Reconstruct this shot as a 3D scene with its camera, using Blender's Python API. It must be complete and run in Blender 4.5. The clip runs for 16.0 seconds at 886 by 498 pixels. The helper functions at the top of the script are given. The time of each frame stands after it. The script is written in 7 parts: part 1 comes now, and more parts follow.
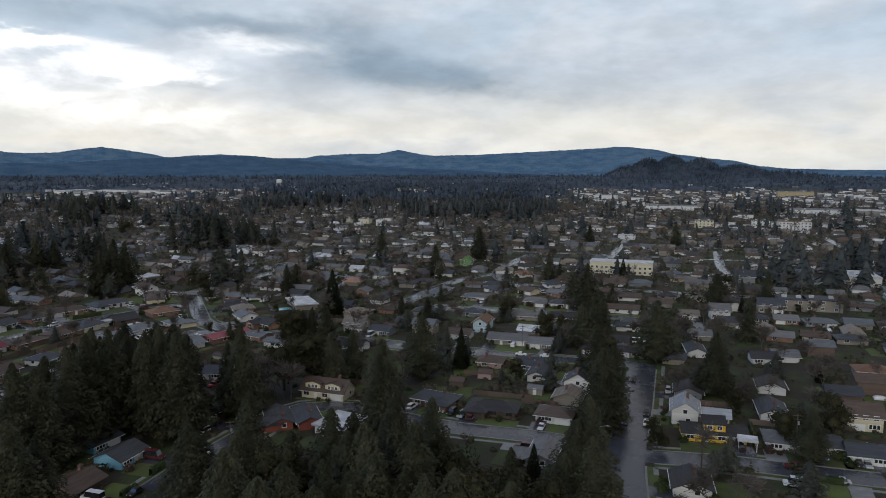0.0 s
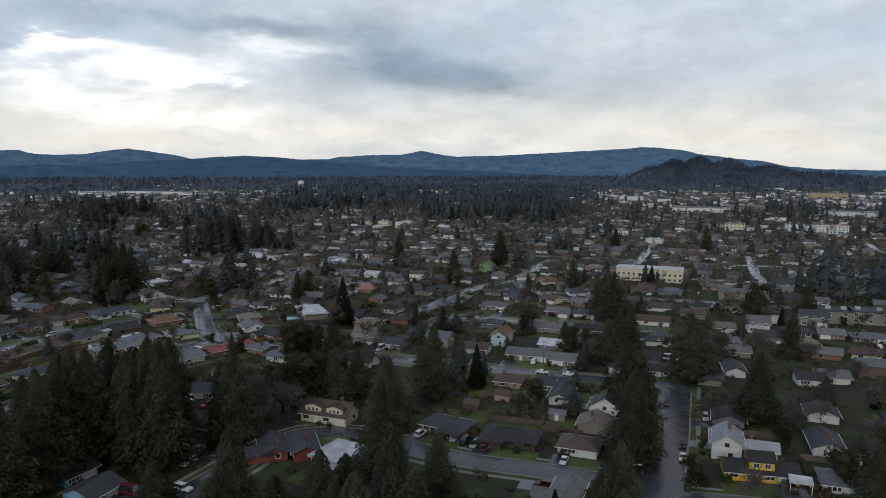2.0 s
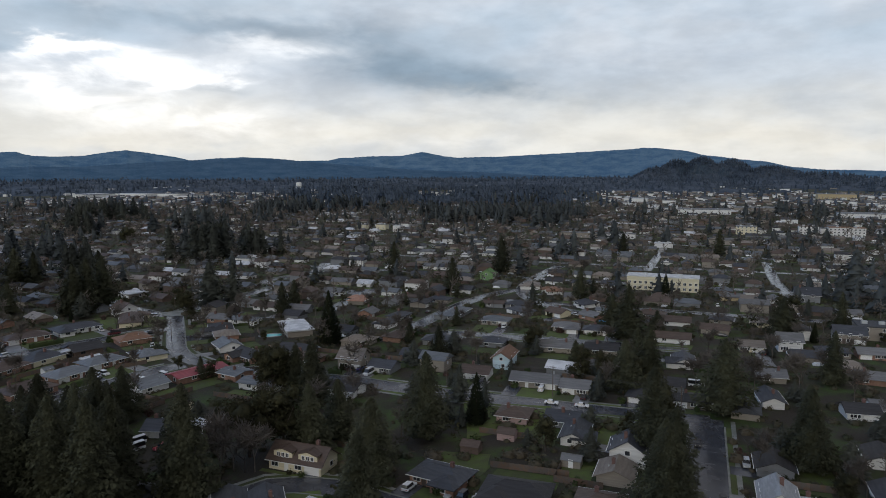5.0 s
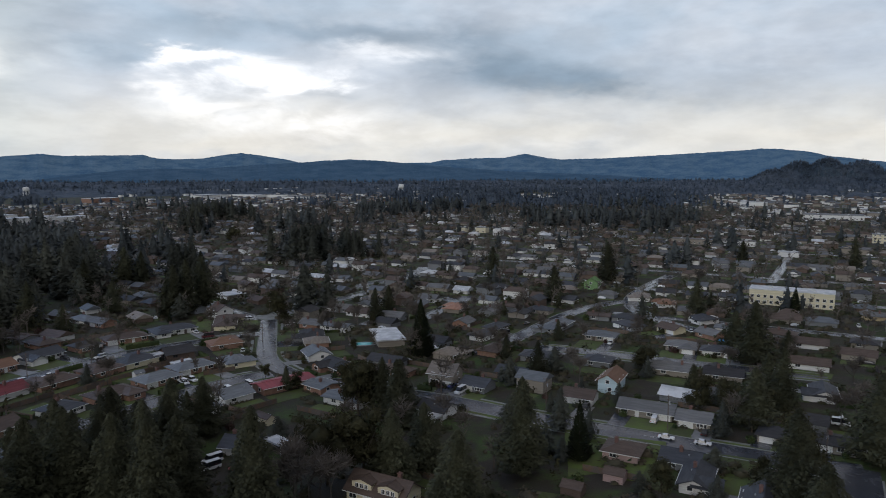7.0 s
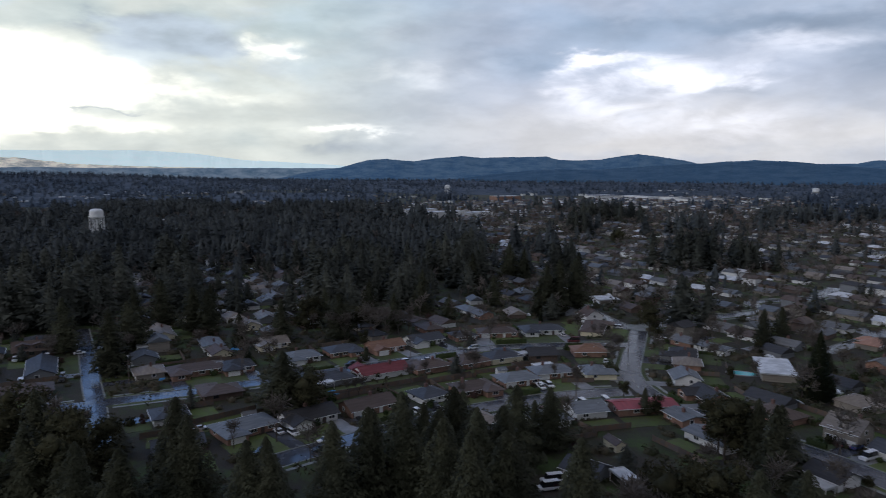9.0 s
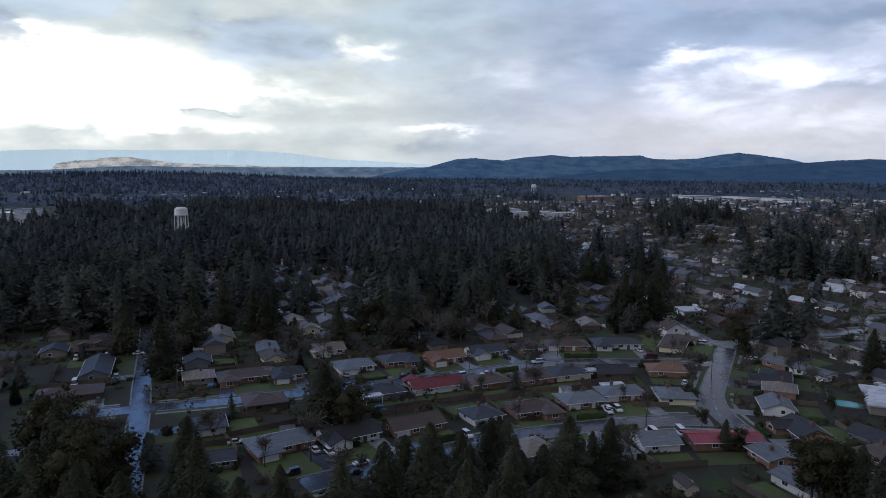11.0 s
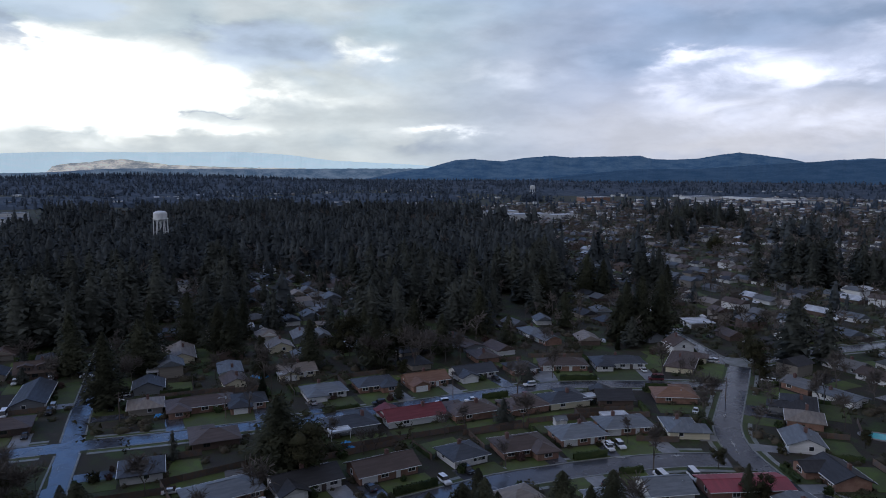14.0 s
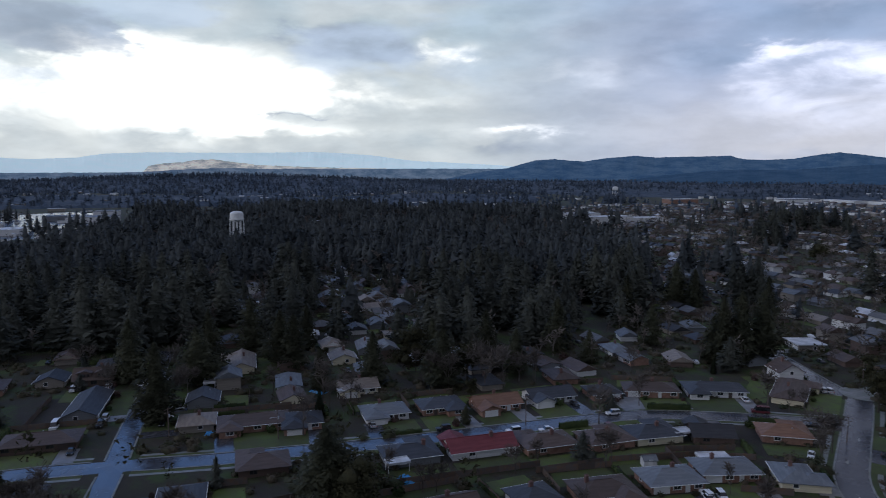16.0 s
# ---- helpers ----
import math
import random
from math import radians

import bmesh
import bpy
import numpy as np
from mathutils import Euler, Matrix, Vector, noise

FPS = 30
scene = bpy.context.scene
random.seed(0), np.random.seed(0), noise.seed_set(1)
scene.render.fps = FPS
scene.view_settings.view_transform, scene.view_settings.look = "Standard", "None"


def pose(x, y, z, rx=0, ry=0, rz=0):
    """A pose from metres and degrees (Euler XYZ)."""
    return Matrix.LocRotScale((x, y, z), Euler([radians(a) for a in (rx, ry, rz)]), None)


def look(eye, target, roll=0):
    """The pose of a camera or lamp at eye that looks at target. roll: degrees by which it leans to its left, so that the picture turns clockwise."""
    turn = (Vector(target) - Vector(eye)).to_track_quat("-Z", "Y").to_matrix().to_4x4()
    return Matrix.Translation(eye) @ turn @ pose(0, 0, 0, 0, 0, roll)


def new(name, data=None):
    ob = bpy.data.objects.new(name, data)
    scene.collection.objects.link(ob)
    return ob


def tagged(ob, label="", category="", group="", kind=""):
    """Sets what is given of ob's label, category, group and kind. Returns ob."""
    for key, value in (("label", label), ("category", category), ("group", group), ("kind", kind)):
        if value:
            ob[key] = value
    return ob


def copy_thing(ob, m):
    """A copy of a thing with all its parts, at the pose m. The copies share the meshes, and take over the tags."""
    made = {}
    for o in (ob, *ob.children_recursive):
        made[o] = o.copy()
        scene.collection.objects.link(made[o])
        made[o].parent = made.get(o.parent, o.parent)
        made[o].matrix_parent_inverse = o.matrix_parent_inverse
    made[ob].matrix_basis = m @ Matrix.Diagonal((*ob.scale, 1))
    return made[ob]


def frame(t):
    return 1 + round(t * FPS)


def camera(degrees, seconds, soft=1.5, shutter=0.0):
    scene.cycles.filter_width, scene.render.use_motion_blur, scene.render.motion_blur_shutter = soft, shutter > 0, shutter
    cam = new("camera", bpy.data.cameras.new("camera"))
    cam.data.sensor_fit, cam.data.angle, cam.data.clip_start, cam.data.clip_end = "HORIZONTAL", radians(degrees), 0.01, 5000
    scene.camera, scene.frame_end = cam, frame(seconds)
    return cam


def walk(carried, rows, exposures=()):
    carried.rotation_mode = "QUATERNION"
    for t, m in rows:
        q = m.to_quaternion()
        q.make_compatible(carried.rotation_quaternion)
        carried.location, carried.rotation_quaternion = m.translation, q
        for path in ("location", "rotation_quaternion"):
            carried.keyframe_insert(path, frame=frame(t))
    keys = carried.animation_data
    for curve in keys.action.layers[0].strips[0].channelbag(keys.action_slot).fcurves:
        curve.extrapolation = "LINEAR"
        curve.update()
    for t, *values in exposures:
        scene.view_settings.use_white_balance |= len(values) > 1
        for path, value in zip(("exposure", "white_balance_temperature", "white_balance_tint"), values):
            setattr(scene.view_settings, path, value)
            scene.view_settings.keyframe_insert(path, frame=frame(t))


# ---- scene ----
PATH = [
    (0.0, look((0.00, 0.00, 77.00), (-0.00, 99.29, 65.07), 0.12)),
    (0.5, look((1.32, 5.16, 77.09), (-1.42, 104.41, 65.15), 0.14)),
    (1.0, look((2.18, 10.41, 77.19), (-1.04, 109.65, 65.31), 0.10)),
    (1.5, look((2.75, 15.89, 77.21), (-0.50, 115.14, 65.39), 0.01)),
    (2.0, look((3.17, 21.41, 77.37), (-0.15, 120.66, 65.56), 0.04)),
    (2.5, look((3.56, 26.92, 77.38), (0.28, 126.18, 65.63), -0.03)),
    (3.0, look((3.90, 32.51, 77.39), (0.67, 131.77, 65.68), -0.05)),
    (3.5, look((4.19, 38.04, 77.45), (1.04, 137.30, 65.73), -0.08)),
    (6.0, look((4.02, 65.10, 77.36), (-0.66, 164.32, 65.81), -0.09)),
    (6.5, look((3.55, 70.50, 77.24), (-6.41, 169.34, 65.79), -0.10)),
    (7.0, look((3.56, 75.80, 77.26), (-14.23, 173.54, 65.91), -0.10)),
    (7.5, look((3.34, 81.13, 77.35), (-22.96, 176.94, 66.01), -0.09)),
    (8.0, look((3.11, 86.40, 77.42), (-37.07, 177.27, 66.12), -0.00)),
    (8.5, look((2.53, 91.73, 77.32), (-51.36, 175.21, 66.04), 0.12)),
    (9.0, look((2.21, 97.51, 77.25), (-63.90, 171.70, 66.02), 0.17)),
    (9.5, look((2.00, 103.60, 77.30), (-72.70, 169.13, 66.06), 0.23)),
    (12.0, look((-9.00, 127.59, 77.65), (-84.04, 192.70, 66.27), 0.20)),
    (12.5, look((-11.88, 131.83, 77.62), (-86.96, 196.89, 66.27), 0.16)),
    (13.0, look((-15.05, 135.88, 77.52), (-90.11, 200.98, 66.17), 0.06)),
    (13.5, look((-18.31, 139.88, 77.49), (-93.33, 205.02, 66.13), 0.05)),
    (14.0, look((-21.36, 143.76, 77.39), (-96.37, 208.93, 66.16), -0.01)),
    (14.5, look((-25.04, 147.64, 77.69), (-100.03, 212.82, 66.45), -0.05)),
    (15.0, look((-29.29, 151.47, 77.91), (-104.25, 216.70, 66.66), 0.03)),
    (15.5, look((-33.88, 155.21, 77.96), (-110.41, 218.59, 66.75), -0.00)),
    (16.0, look((-37.71, 159.87, 77.99), (-119.57, 216.20, 66.77), 0.09)),
]
cam = camera(64.53, 16.0, soft=0.95, shutter=0.2)
walk(cam, PATH, [(0.0, 0.01, 6350, 10), (6.0, -0.02, 6350, 10), (9.0, -0.22, 5850, 15), (12.0, -0.29, 5550, 17), (16.0, -0.43, 5470, 18)])

# ---------------------------------------------------------------- world and light
SUN_AZ, SUN_EL = 158.0, 20.0  # degrees to the left of +y, and above the horizon


class Nodes:
    """Short hand for node trees."""

    def __init__(self, tree):
        self.tree = tree
        tree.nodes.clear()

    def node(self, kind):
        return self.tree.nodes.new(kind)

    def link(self, a, b):
        self.tree.links.new(a, b)

    def feed(self, socket, value):
        if isinstance(value, bpy.types.NodeSocket):
            self.link(value, socket)
        else:
            socket.default_value = value

    def math(self, op, a, b=0.0, c=None, clamp=False):
        n = self.node("ShaderNodeMath")
        n.operation, n.use_clamp = op, clamp
        self.feed(n.inputs[0], a)
        self.feed(n.inputs[1], b)
        if c is not None:
            self.feed(n.inputs[2], c)
        return n.outputs[0]

    def mix(self, fac, a, b, blend="MIX"):
        n = self.node("ShaderNodeMix")
        n.data_type, n.blend_type = "RGBA", blend
        self.feed(n.inputs[0], fac)
        for socket, value in ((n.inputs[6], a), (n.inputs[7], b)):
            self.feed(socket, value if isinstance(value, bpy.types.NodeSocket) else (*value[:3], 1.0))
        return n.outputs[2]

    def noise(self, vector, scale, detail=4.0, rough=0.55, distort=0.0):
        n = self.node("ShaderNodeTexNoise")
        n.inputs["Scale"].default_value, n.inputs["Detail"].default_value = scale, detail
        n.inputs["Roughness"].default_value, n.inputs["Distortion"].default_value = rough, distort
        if vector is not None:
            self.link(vector, n.inputs["Vector"])
        return n.outputs["Fac"]

    def ramp(self, fac, a, b, lo=0.0, hi=1.0):
        n = self.node("ShaderNodeMapRange")
        n.inputs[1].default_value, n.inputs[2].default_value = a, b
        n.inputs[3].default_value, n.inputs[4].default_value = lo, hi
        n.interpolation_type = "SMOOTHSTEP"
        self.feed(n.inputs[0], fac)
        return n.outputs[0]


def build_world():
    world = bpy.data.worlds.new("overcast_sky")
    world.use_nodes = True
    scene.world = world
    g = Nodes(world.node_tree)
    coord = g.node("ShaderNodeTexCoord").outputs["Generated"]
    sep = g.node("ShaderNodeSeparateXYZ")
    g.link(coord, sep.inputs[0])
    x, y, z = sep.outputs
    # cloud deck: directions laid on a plane overhead
    deep = g.math("ADD", g.math("MAXIMUM", z, 0.0), 0.10)
    plane = g.node("ShaderNodeCombineXYZ")
    g.link(g.math("DIVIDE", x, deep), plane.inputs[0])
    g.link(g.math("DIVIDE", y, deep), plane.inputs[1])
    deck = plane.outputs[0]
    # azimuth to the left of +y and elevation, in degrees, ruffled by the cloud's own edges
    azim = g.math("MULTIPLY", g.math("ARCTAN2", g.math("MULTIPLY", x, -1.0), y), 57.2958)
    elev = g.math("MULTIPLY", g.math("ARCSINE", z), 57.2958)
    angles = g.node("ShaderNodeCombineXYZ")
    g.link(g.math("MULTIPLY", azim, 0.10), angles.inputs[0])
    g.link(g.math("MULTIPLY", elev, 0.25), angles.inputs[1])
    band = angles.outputs[0]
    puff = g.noise(band, 1.0, 4.0, 0.52, 0.3)
    fine = g.noise(band, 2.7, 5.0, 0.54, 0.2)
    wisp = g.noise(deck, 0.55, 6.0, 0.58, 0.4)
    azim0 = azim
    azim = g.math("ADD", azim, g.math("MULTIPLY", g.math("SUBTRACT", puff, 0.5), 12.0))
    azim = g.math("ADD", azim, g.math("MULTIPLY", g.math("SUBTRACT", fine, 0.5), 8.0))
    elev2 = g.math("ADD", elev, g.math("MULTIPLY", g.math("SUBTRACT", fine, 0.5), 2.2))
    elev2 = g.math("ADD", elev2, g.math("MULTIPLY", g.math("SUBTRACT", puff, 0.5), 2.4))

    def clouds(spots):
        total = 0.0
        for az, el, waz, wel, lean, much in spots:
            da = g.math("SUBTRACT", azim, az)
            a = g.math("DIVIDE", da, waz)
            e = g.math("DIVIDE", g.math("SUBTRACT", g.math("SUBTRACT", elev2, el), g.math("MULTIPLY", da, lean)), wel)
            r = g.math("ADD", g.math("MULTIPLY", a, a), g.math("MULTIPLY", e, e))
            total = g.math("MULTIPLY_ADD", g.math("POWER", 0.36788, r), much, total)
        return total

    ragged = g.ramp(g.noise(band, 2.0, 7.0, 0.6, 0.5), 0.32, 0.68, 0.55, 1.15)
    ragged2 = g.ramp(g.noise(band, 1.5, 6.0, 0.56, 0.4), 0.30, 0.70, 1.15, 0.75)
    bright = g.math("MULTIPLY", clouds(BRIGHT), ragged)
    dark = g.math("MULTIPLY", clouds(DARK), ragged2)
    warm = clouds(WARM)
    nishita = g.node("ShaderNodeTexSky")
    nishita.sky_type, nishita.sun_disc, nishita.sun_elevation, nishita.sun_rotation = "NISHITA", False, radians(SUN_EL), radians(-SUN_AZ)
    clear = g.mix(1.0, nishita.outputs[0], (0.10, 0.10, 0.10), "MULTIPLY")
    # cover: mid grey-blue, light violet-grey towards -x, brighter breaks, darker bellies
    cover = g.mix(g.ramp(g.math("ADD", g.math("MULTIPLY", puff, 0.72), g.math("MULTIPLY", fine, 0.28)), 0.32, 0.68), (0.63, 0.685, 0.76), (0.815, 0.85, 0.895))
    cover = g.mix(0.06, cover, clear)
    cover = g.mix(g.ramp(dark, -0.1, 1.7, 0.0, 0.95), cover, (0.26, 0.345, 0.43))
    cover = g.mix(g.ramp(warm, 0.05, 1.0), cover, (0.95, 0.88, 0.76))
    cover = g.mix(g.ramp(bright, 0.0, 1.15), cover, (1.75, 1.72, 1.68))
    # blue-grey rain cloud higher up, a creamy glow low down under its edge
    teal = g.math("MULTIPLY", g.ramp(elev2, 5.0, 10.0), g.ramp(g.noise(band, 0.7, 3.0, 0.5, 0.3), 0.38, 0.62, 0.1, 0.6))
    cover = g.mix(g.math("MULTIPLY", teal, g.ramp(bright, 0.15, 0.6, 1.0, 0.15)), cover, (0.50, 0.635, 0.76))
    glow = g.math("MULTIPLY", g.ramp(elev2, 3.0, 7.5, 1.0, 0.0), g.ramp(azim0, 34.0, 46.0, 1.0, 0.0))
    cover = g.mix(g.math("MULTIPLY", glow, g.ramp(puff, 0.3, 0.6, 0.35, 0.75)), cover, (0.93, 0.895, 0.80))
    # the western cover is lit through, brighter and warmer
    cover = g.mix(g.ramp(azim0, 34.0, 58.0), cover, g.mix(1.0, cover, (1.34, 1.29, 1.01), "MULTIPLY"))
    # crisper bellies of the western clouds
    belly = g.math("MULTIPLY", g.ramp(dark, 0.30, 0.80, 0.0, 0.6), g.ramp(azim0, 36.0, 48.0))
    cover = g.mix(g.math("MULTIPLY", belly, g.ramp(bright, 0.9, 1.6, 1.0, 0.0)), cover, (0.56, 0.60, 0.62))
    # pale blue openings between the western clouds, and the fine grain of the cloud edges everywhere
    opening = g.math("MULTIPLY", g.ramp(azim0, 46.0, 60.0), g.ramp(elev2, 4.5, 7.5))
    opening = g.math("MULTIPLY", opening, g.ramp(g.noise(band, 1.1, 5.0, 0.55, 0.2), 0.47, 0.64, 0.0, 0.5))
    cover = g.mix(g.math("MULTIPLY", opening, g.ramp(bright, 0.4, 1.0, 1.0, 0.0)), cover, (0.86, 0.97, 1.0))
    grain = g.ramp(g.noise(band, 2.2, 6.0, 0.56, 0.1), 0.30, 0.70, 0.92, 1.07)
    tone = g.node("ShaderNodeCombineColor")
    for socket in tone.inputs[:3]:
        g.link(grain, socket)
    cover = g.mix(1.0, cover, tone.outputs[0], "MULTIPLY")
    # overhead the cover is thicker and bluer than the breaks low down
    over = g.mix(g.ramp(wisp, 0.40, 0.66), (0.335, 0.345, 0.39), (0.56, 0.555, 0.585))
    # a clearing with open blue sky high in the west
    gap = g.math("MULTIPLY", g.ramp(azim0, 36.0, 54.0), g.ramp(azim0, 110.0, 135.0, 1.0, 0.0))
    gap = g.math("MULTIPLY", gap, g.ramp(elev, 45.0, 62.0, 1.0, 0.0))
    over = g.mix(gap, over, (0.36, 0.65, 1.22))
    cover = g.mix(g.ramp(elev, 12.5, 15.5), cover, over)
    # below the horizon: the ground's own dull tone
    down = g.ramp(elev, -3.0, -1.0)
    final = g.mix(down, (0.05, 0.055, 0.05), cover)
    back = g.node("ShaderNodeBackground")
    g.link(final, back.inputs[0])
    back.inputs[1].default_value = SKY_STRENGTH
    g.link(back.outputs[0], g.node("ShaderNodeOutputWorld").inputs[0])


# breaks and bellies of the cloud cover: azimuth, elevation, half widths, lean, weight
SKY_STRENGTH = 0.92
BRIGHT = [
    (28.2, 8.47, 4.7, 0.60, 0.03, 0.50),
    (15.1, 9.22, 4.7, 0.98, 0.03, 0.45),
    (22.8, 7.29, 6.8, 1.20, 0.00, 0.52),
    (28.0, 4.40, 8.0, 2.20, 0.00, 0.58),
    (19.4, 3.43, 8.0, 1.30, 0.00, 0.68),
    (2.9, 1.97, 14.4, 0.72, 0.00, 0.35),
    (31.7, 6.45, 2.0, 1.48, 0.00, 0.40),
    (54.2, 9.08, 2.4, 1.10, 0.00, 0.40),
    (50.2, 3.39, 4.4, 0.28, 0.02, 0.35),
    (77.4, 5.66, 6.3, 2.75, 0.00, 1.70),
    (68.3, 6.38, 6.3, 1.73, 0.00, 0.90),
    (55.4, 8.98, 3.1, 0.93, 0.00, 0.40),
    (50.5, 3.37, 4.1, 0.27, 0.02, 0.35),
    (44.2, 7.66, 5.3, 0.86, -0.10, 0.30),
    (28.9, 8.67, 3.5, 0.72, 0.00, 0.35),
]
BRIGHT += [
    (31.3, 8.14, 3.2, 0.74, -0.20, 0.40),
    (23.5, 6.93, 3.9, 0.71, 0.00, 0.60),
    (59.0, 5.56, 5.8, 0.61, 0.00, 0.40),
    (71.6, 3.30, 8.6, 0.45, 0.00, 0.60),
    (77.0, 6.60, 8.1, 2.60, 0.00, 1.20),
    (93.3, 5.29, 6.1, 2.42, 0.00, 1.00),
]
DARK = [
    (2.5, 7.41, 12.1, 1.72, 0.15, 1.10),
    (-0.7, 6.86, 5.4, 0.95, 0.12, 0.50),
    (22.6, 10.75, 11.4, 1.08, 0.02, 0.55),
    (7.3, 10.94, 8.9, 1.40, 0.10, 0.40),
    (-20.2, 5.99, 11.9, 1.72, 0.05, 0.50),
    (-13.2, 4.57, 10.2, 0.56, 0.02, 0.35),
    (19.7, 5.93, 2.9, 0.41, 0.00, 0.30),
    (29.9, 6.58, 1.4, 0.34, 0.00, 0.40),
    (3.8, 3.58, 10.0, 0.40, 0.00, 0.25),
    (-25.7, 9.26, 6.8, 1.14, 0.00, 0.15),
    (50.7, 1.69, 6.5, 1.05, 0.00, 0.45),
    (36.4, 8.45, 4.4, 1.09, 0.00, 0.30),
    (5.9, 7.21, 6.4, 1.93, 0.10, 0.55),
    (9.7, 10.18, 9.1, 1.39, 0.05, 0.40),
    (64.0, 10.00, 5.8, 1.50, 0.02, 1.20),
]
DARK += [
    (59.0, 9.12, 5.3, 0.76, 0.10, 0.50),
    (44.7, 10.78, 10.4, 1.66, 0.05, 0.50),
    (35.2, 8.43, 2.5, 0.92, 0.00, 0.45),
    (21.3, 6.02, 3.8, 0.51, 0.00, 0.60),
    (25.9, 10.72, 9.1, 1.08, 0.05, 0.50),
    (68.0, 4.17, 3.5, 0.25, -0.05, 0.80),
    (48.7, 2.38, 6.4, 1.17, 0.00, 0.30),
    (75.8, 2.27, 4.5, 0.28, 0.00, 0.35),
    (80.2, 9.49, 1.5, 0.94, 0.00, 0.70),
    (84.5, 9.90, 5.6, 1.70, 0.00, 1.40),
]
WARM = [
    (-20.3, 2.45, 9.7, 0.92, 0.00, 0.65),
    (-27.2, 1.26, 5.2, 0.56, 0.00, 0.50),
    (8.3, 2.66, 18.9, 1.06, 0.00, 0.55),
    (26.8, 1.64, 8.5, 0.88, 0.00, 0.60),
    (20.1, 4.14, 6.5, 1.63, 0.00, 0.40),
    (39.2, 2.91, 11.0, 1.50, 0.00, 0.22),
    (80.1, 0.20, 3.8, 0.31, 0.00, 0.70),
]
build_world()
sun = new("sun", bpy.data.lights.new("sun", "SUN"))
sun.data.energy, sun.data.angle, sun.data.color = 0.85, radians(30), (1.0, 0.96, 0.90)
sun.rotation_euler = Vector((-math.sin(radians(SUN_AZ)) * math.cos(radians(SUN_EL)), math.cos(radians(SUN_AZ)) * math.cos(radians(SUN_EL)),
                             math.sin(radians(SUN_EL)))).to_track_quat("Z", "Y").to_euler()

# ---------------------------------------------------------------- materials
MATS = {}


def paint(name, colour, rough=0.8, scale=1.0, vary=0.25, second=None, share=0.5, bump=0.2, each=0.0, metal=0.0, streak=None, spec=0.5):
    """A weathered surface: grain and stains at two scales, an optional second tone, and a shift from object to object."""
    m = bpy.data.materials.new(name)
    m.use_nodes = True
    g = Nodes(m.node_tree)
    where = g.node("ShaderNodeTexCoord").outputs["Object"] if streak else g.node("ShaderNodeNewGeometry").outputs["Position"]
    if streak:
        stretch = g.node("ShaderNodeMapping")
        stretch.inputs["Scale"].default_value = streak
        g.link(where, stretch.inputs[0])
        where = stretch.outputs[0]
    grain = g.noise(where, 6.0 * scale, 5.0, 0.65)
    stain = g.noise(where, 0.45 * scale, 5.0, 0.6)
    tone = g.mix(g.ramp(stain, 0.5 - 0.22 * share - 0.08, 0.62), colour, second) if second else (*colour, 1.0)
    value = g.math("ADD", 1.0 - vary, g.math("MULTIPLY", g.math("ADD", grain, stain), vary))
    if each:
        value = g.math("MULTIPLY", value, g.math("MULTIPLY_ADD", g.node("ShaderNodeObjectInfo").outputs["Random"], 2 * each, 1 - each))
    grey = g.node("ShaderNodeCombineColor")
    for socket in grey.inputs[:3]:
        g.link(value, socket)
    bsdf = g.node("ShaderNodeBsdfPrincipled")
    g.link(g.mix(1.0, tone, grey.outputs[0], "MULTIPLY"), bsdf.inputs["Base Color"])
    g.link(g.math("ADD", rough - 0.12, g.math("MULTIPLY", stain, 0.24), clamp=True), bsdf.inputs["Roughness"])
    bsdf.inputs["Metallic"].default_value = metal
    bsdf.inputs["Specular IOR Level"].default_value = spec
    if bump:
        b = g.node("ShaderNodeBump")
        b.inputs["Strength"].default_value, b.inputs["Distance"].default_value = bump, 0.05
        g.link(grain, b.inputs["Height"])
        g.link(b.outputs[0], bsdf.inputs["Normal"])
    g.link(bsdf.outputs[0], g.node("ShaderNodeOutputMaterial").inputs[0])
    MATS[name] = m
    return m


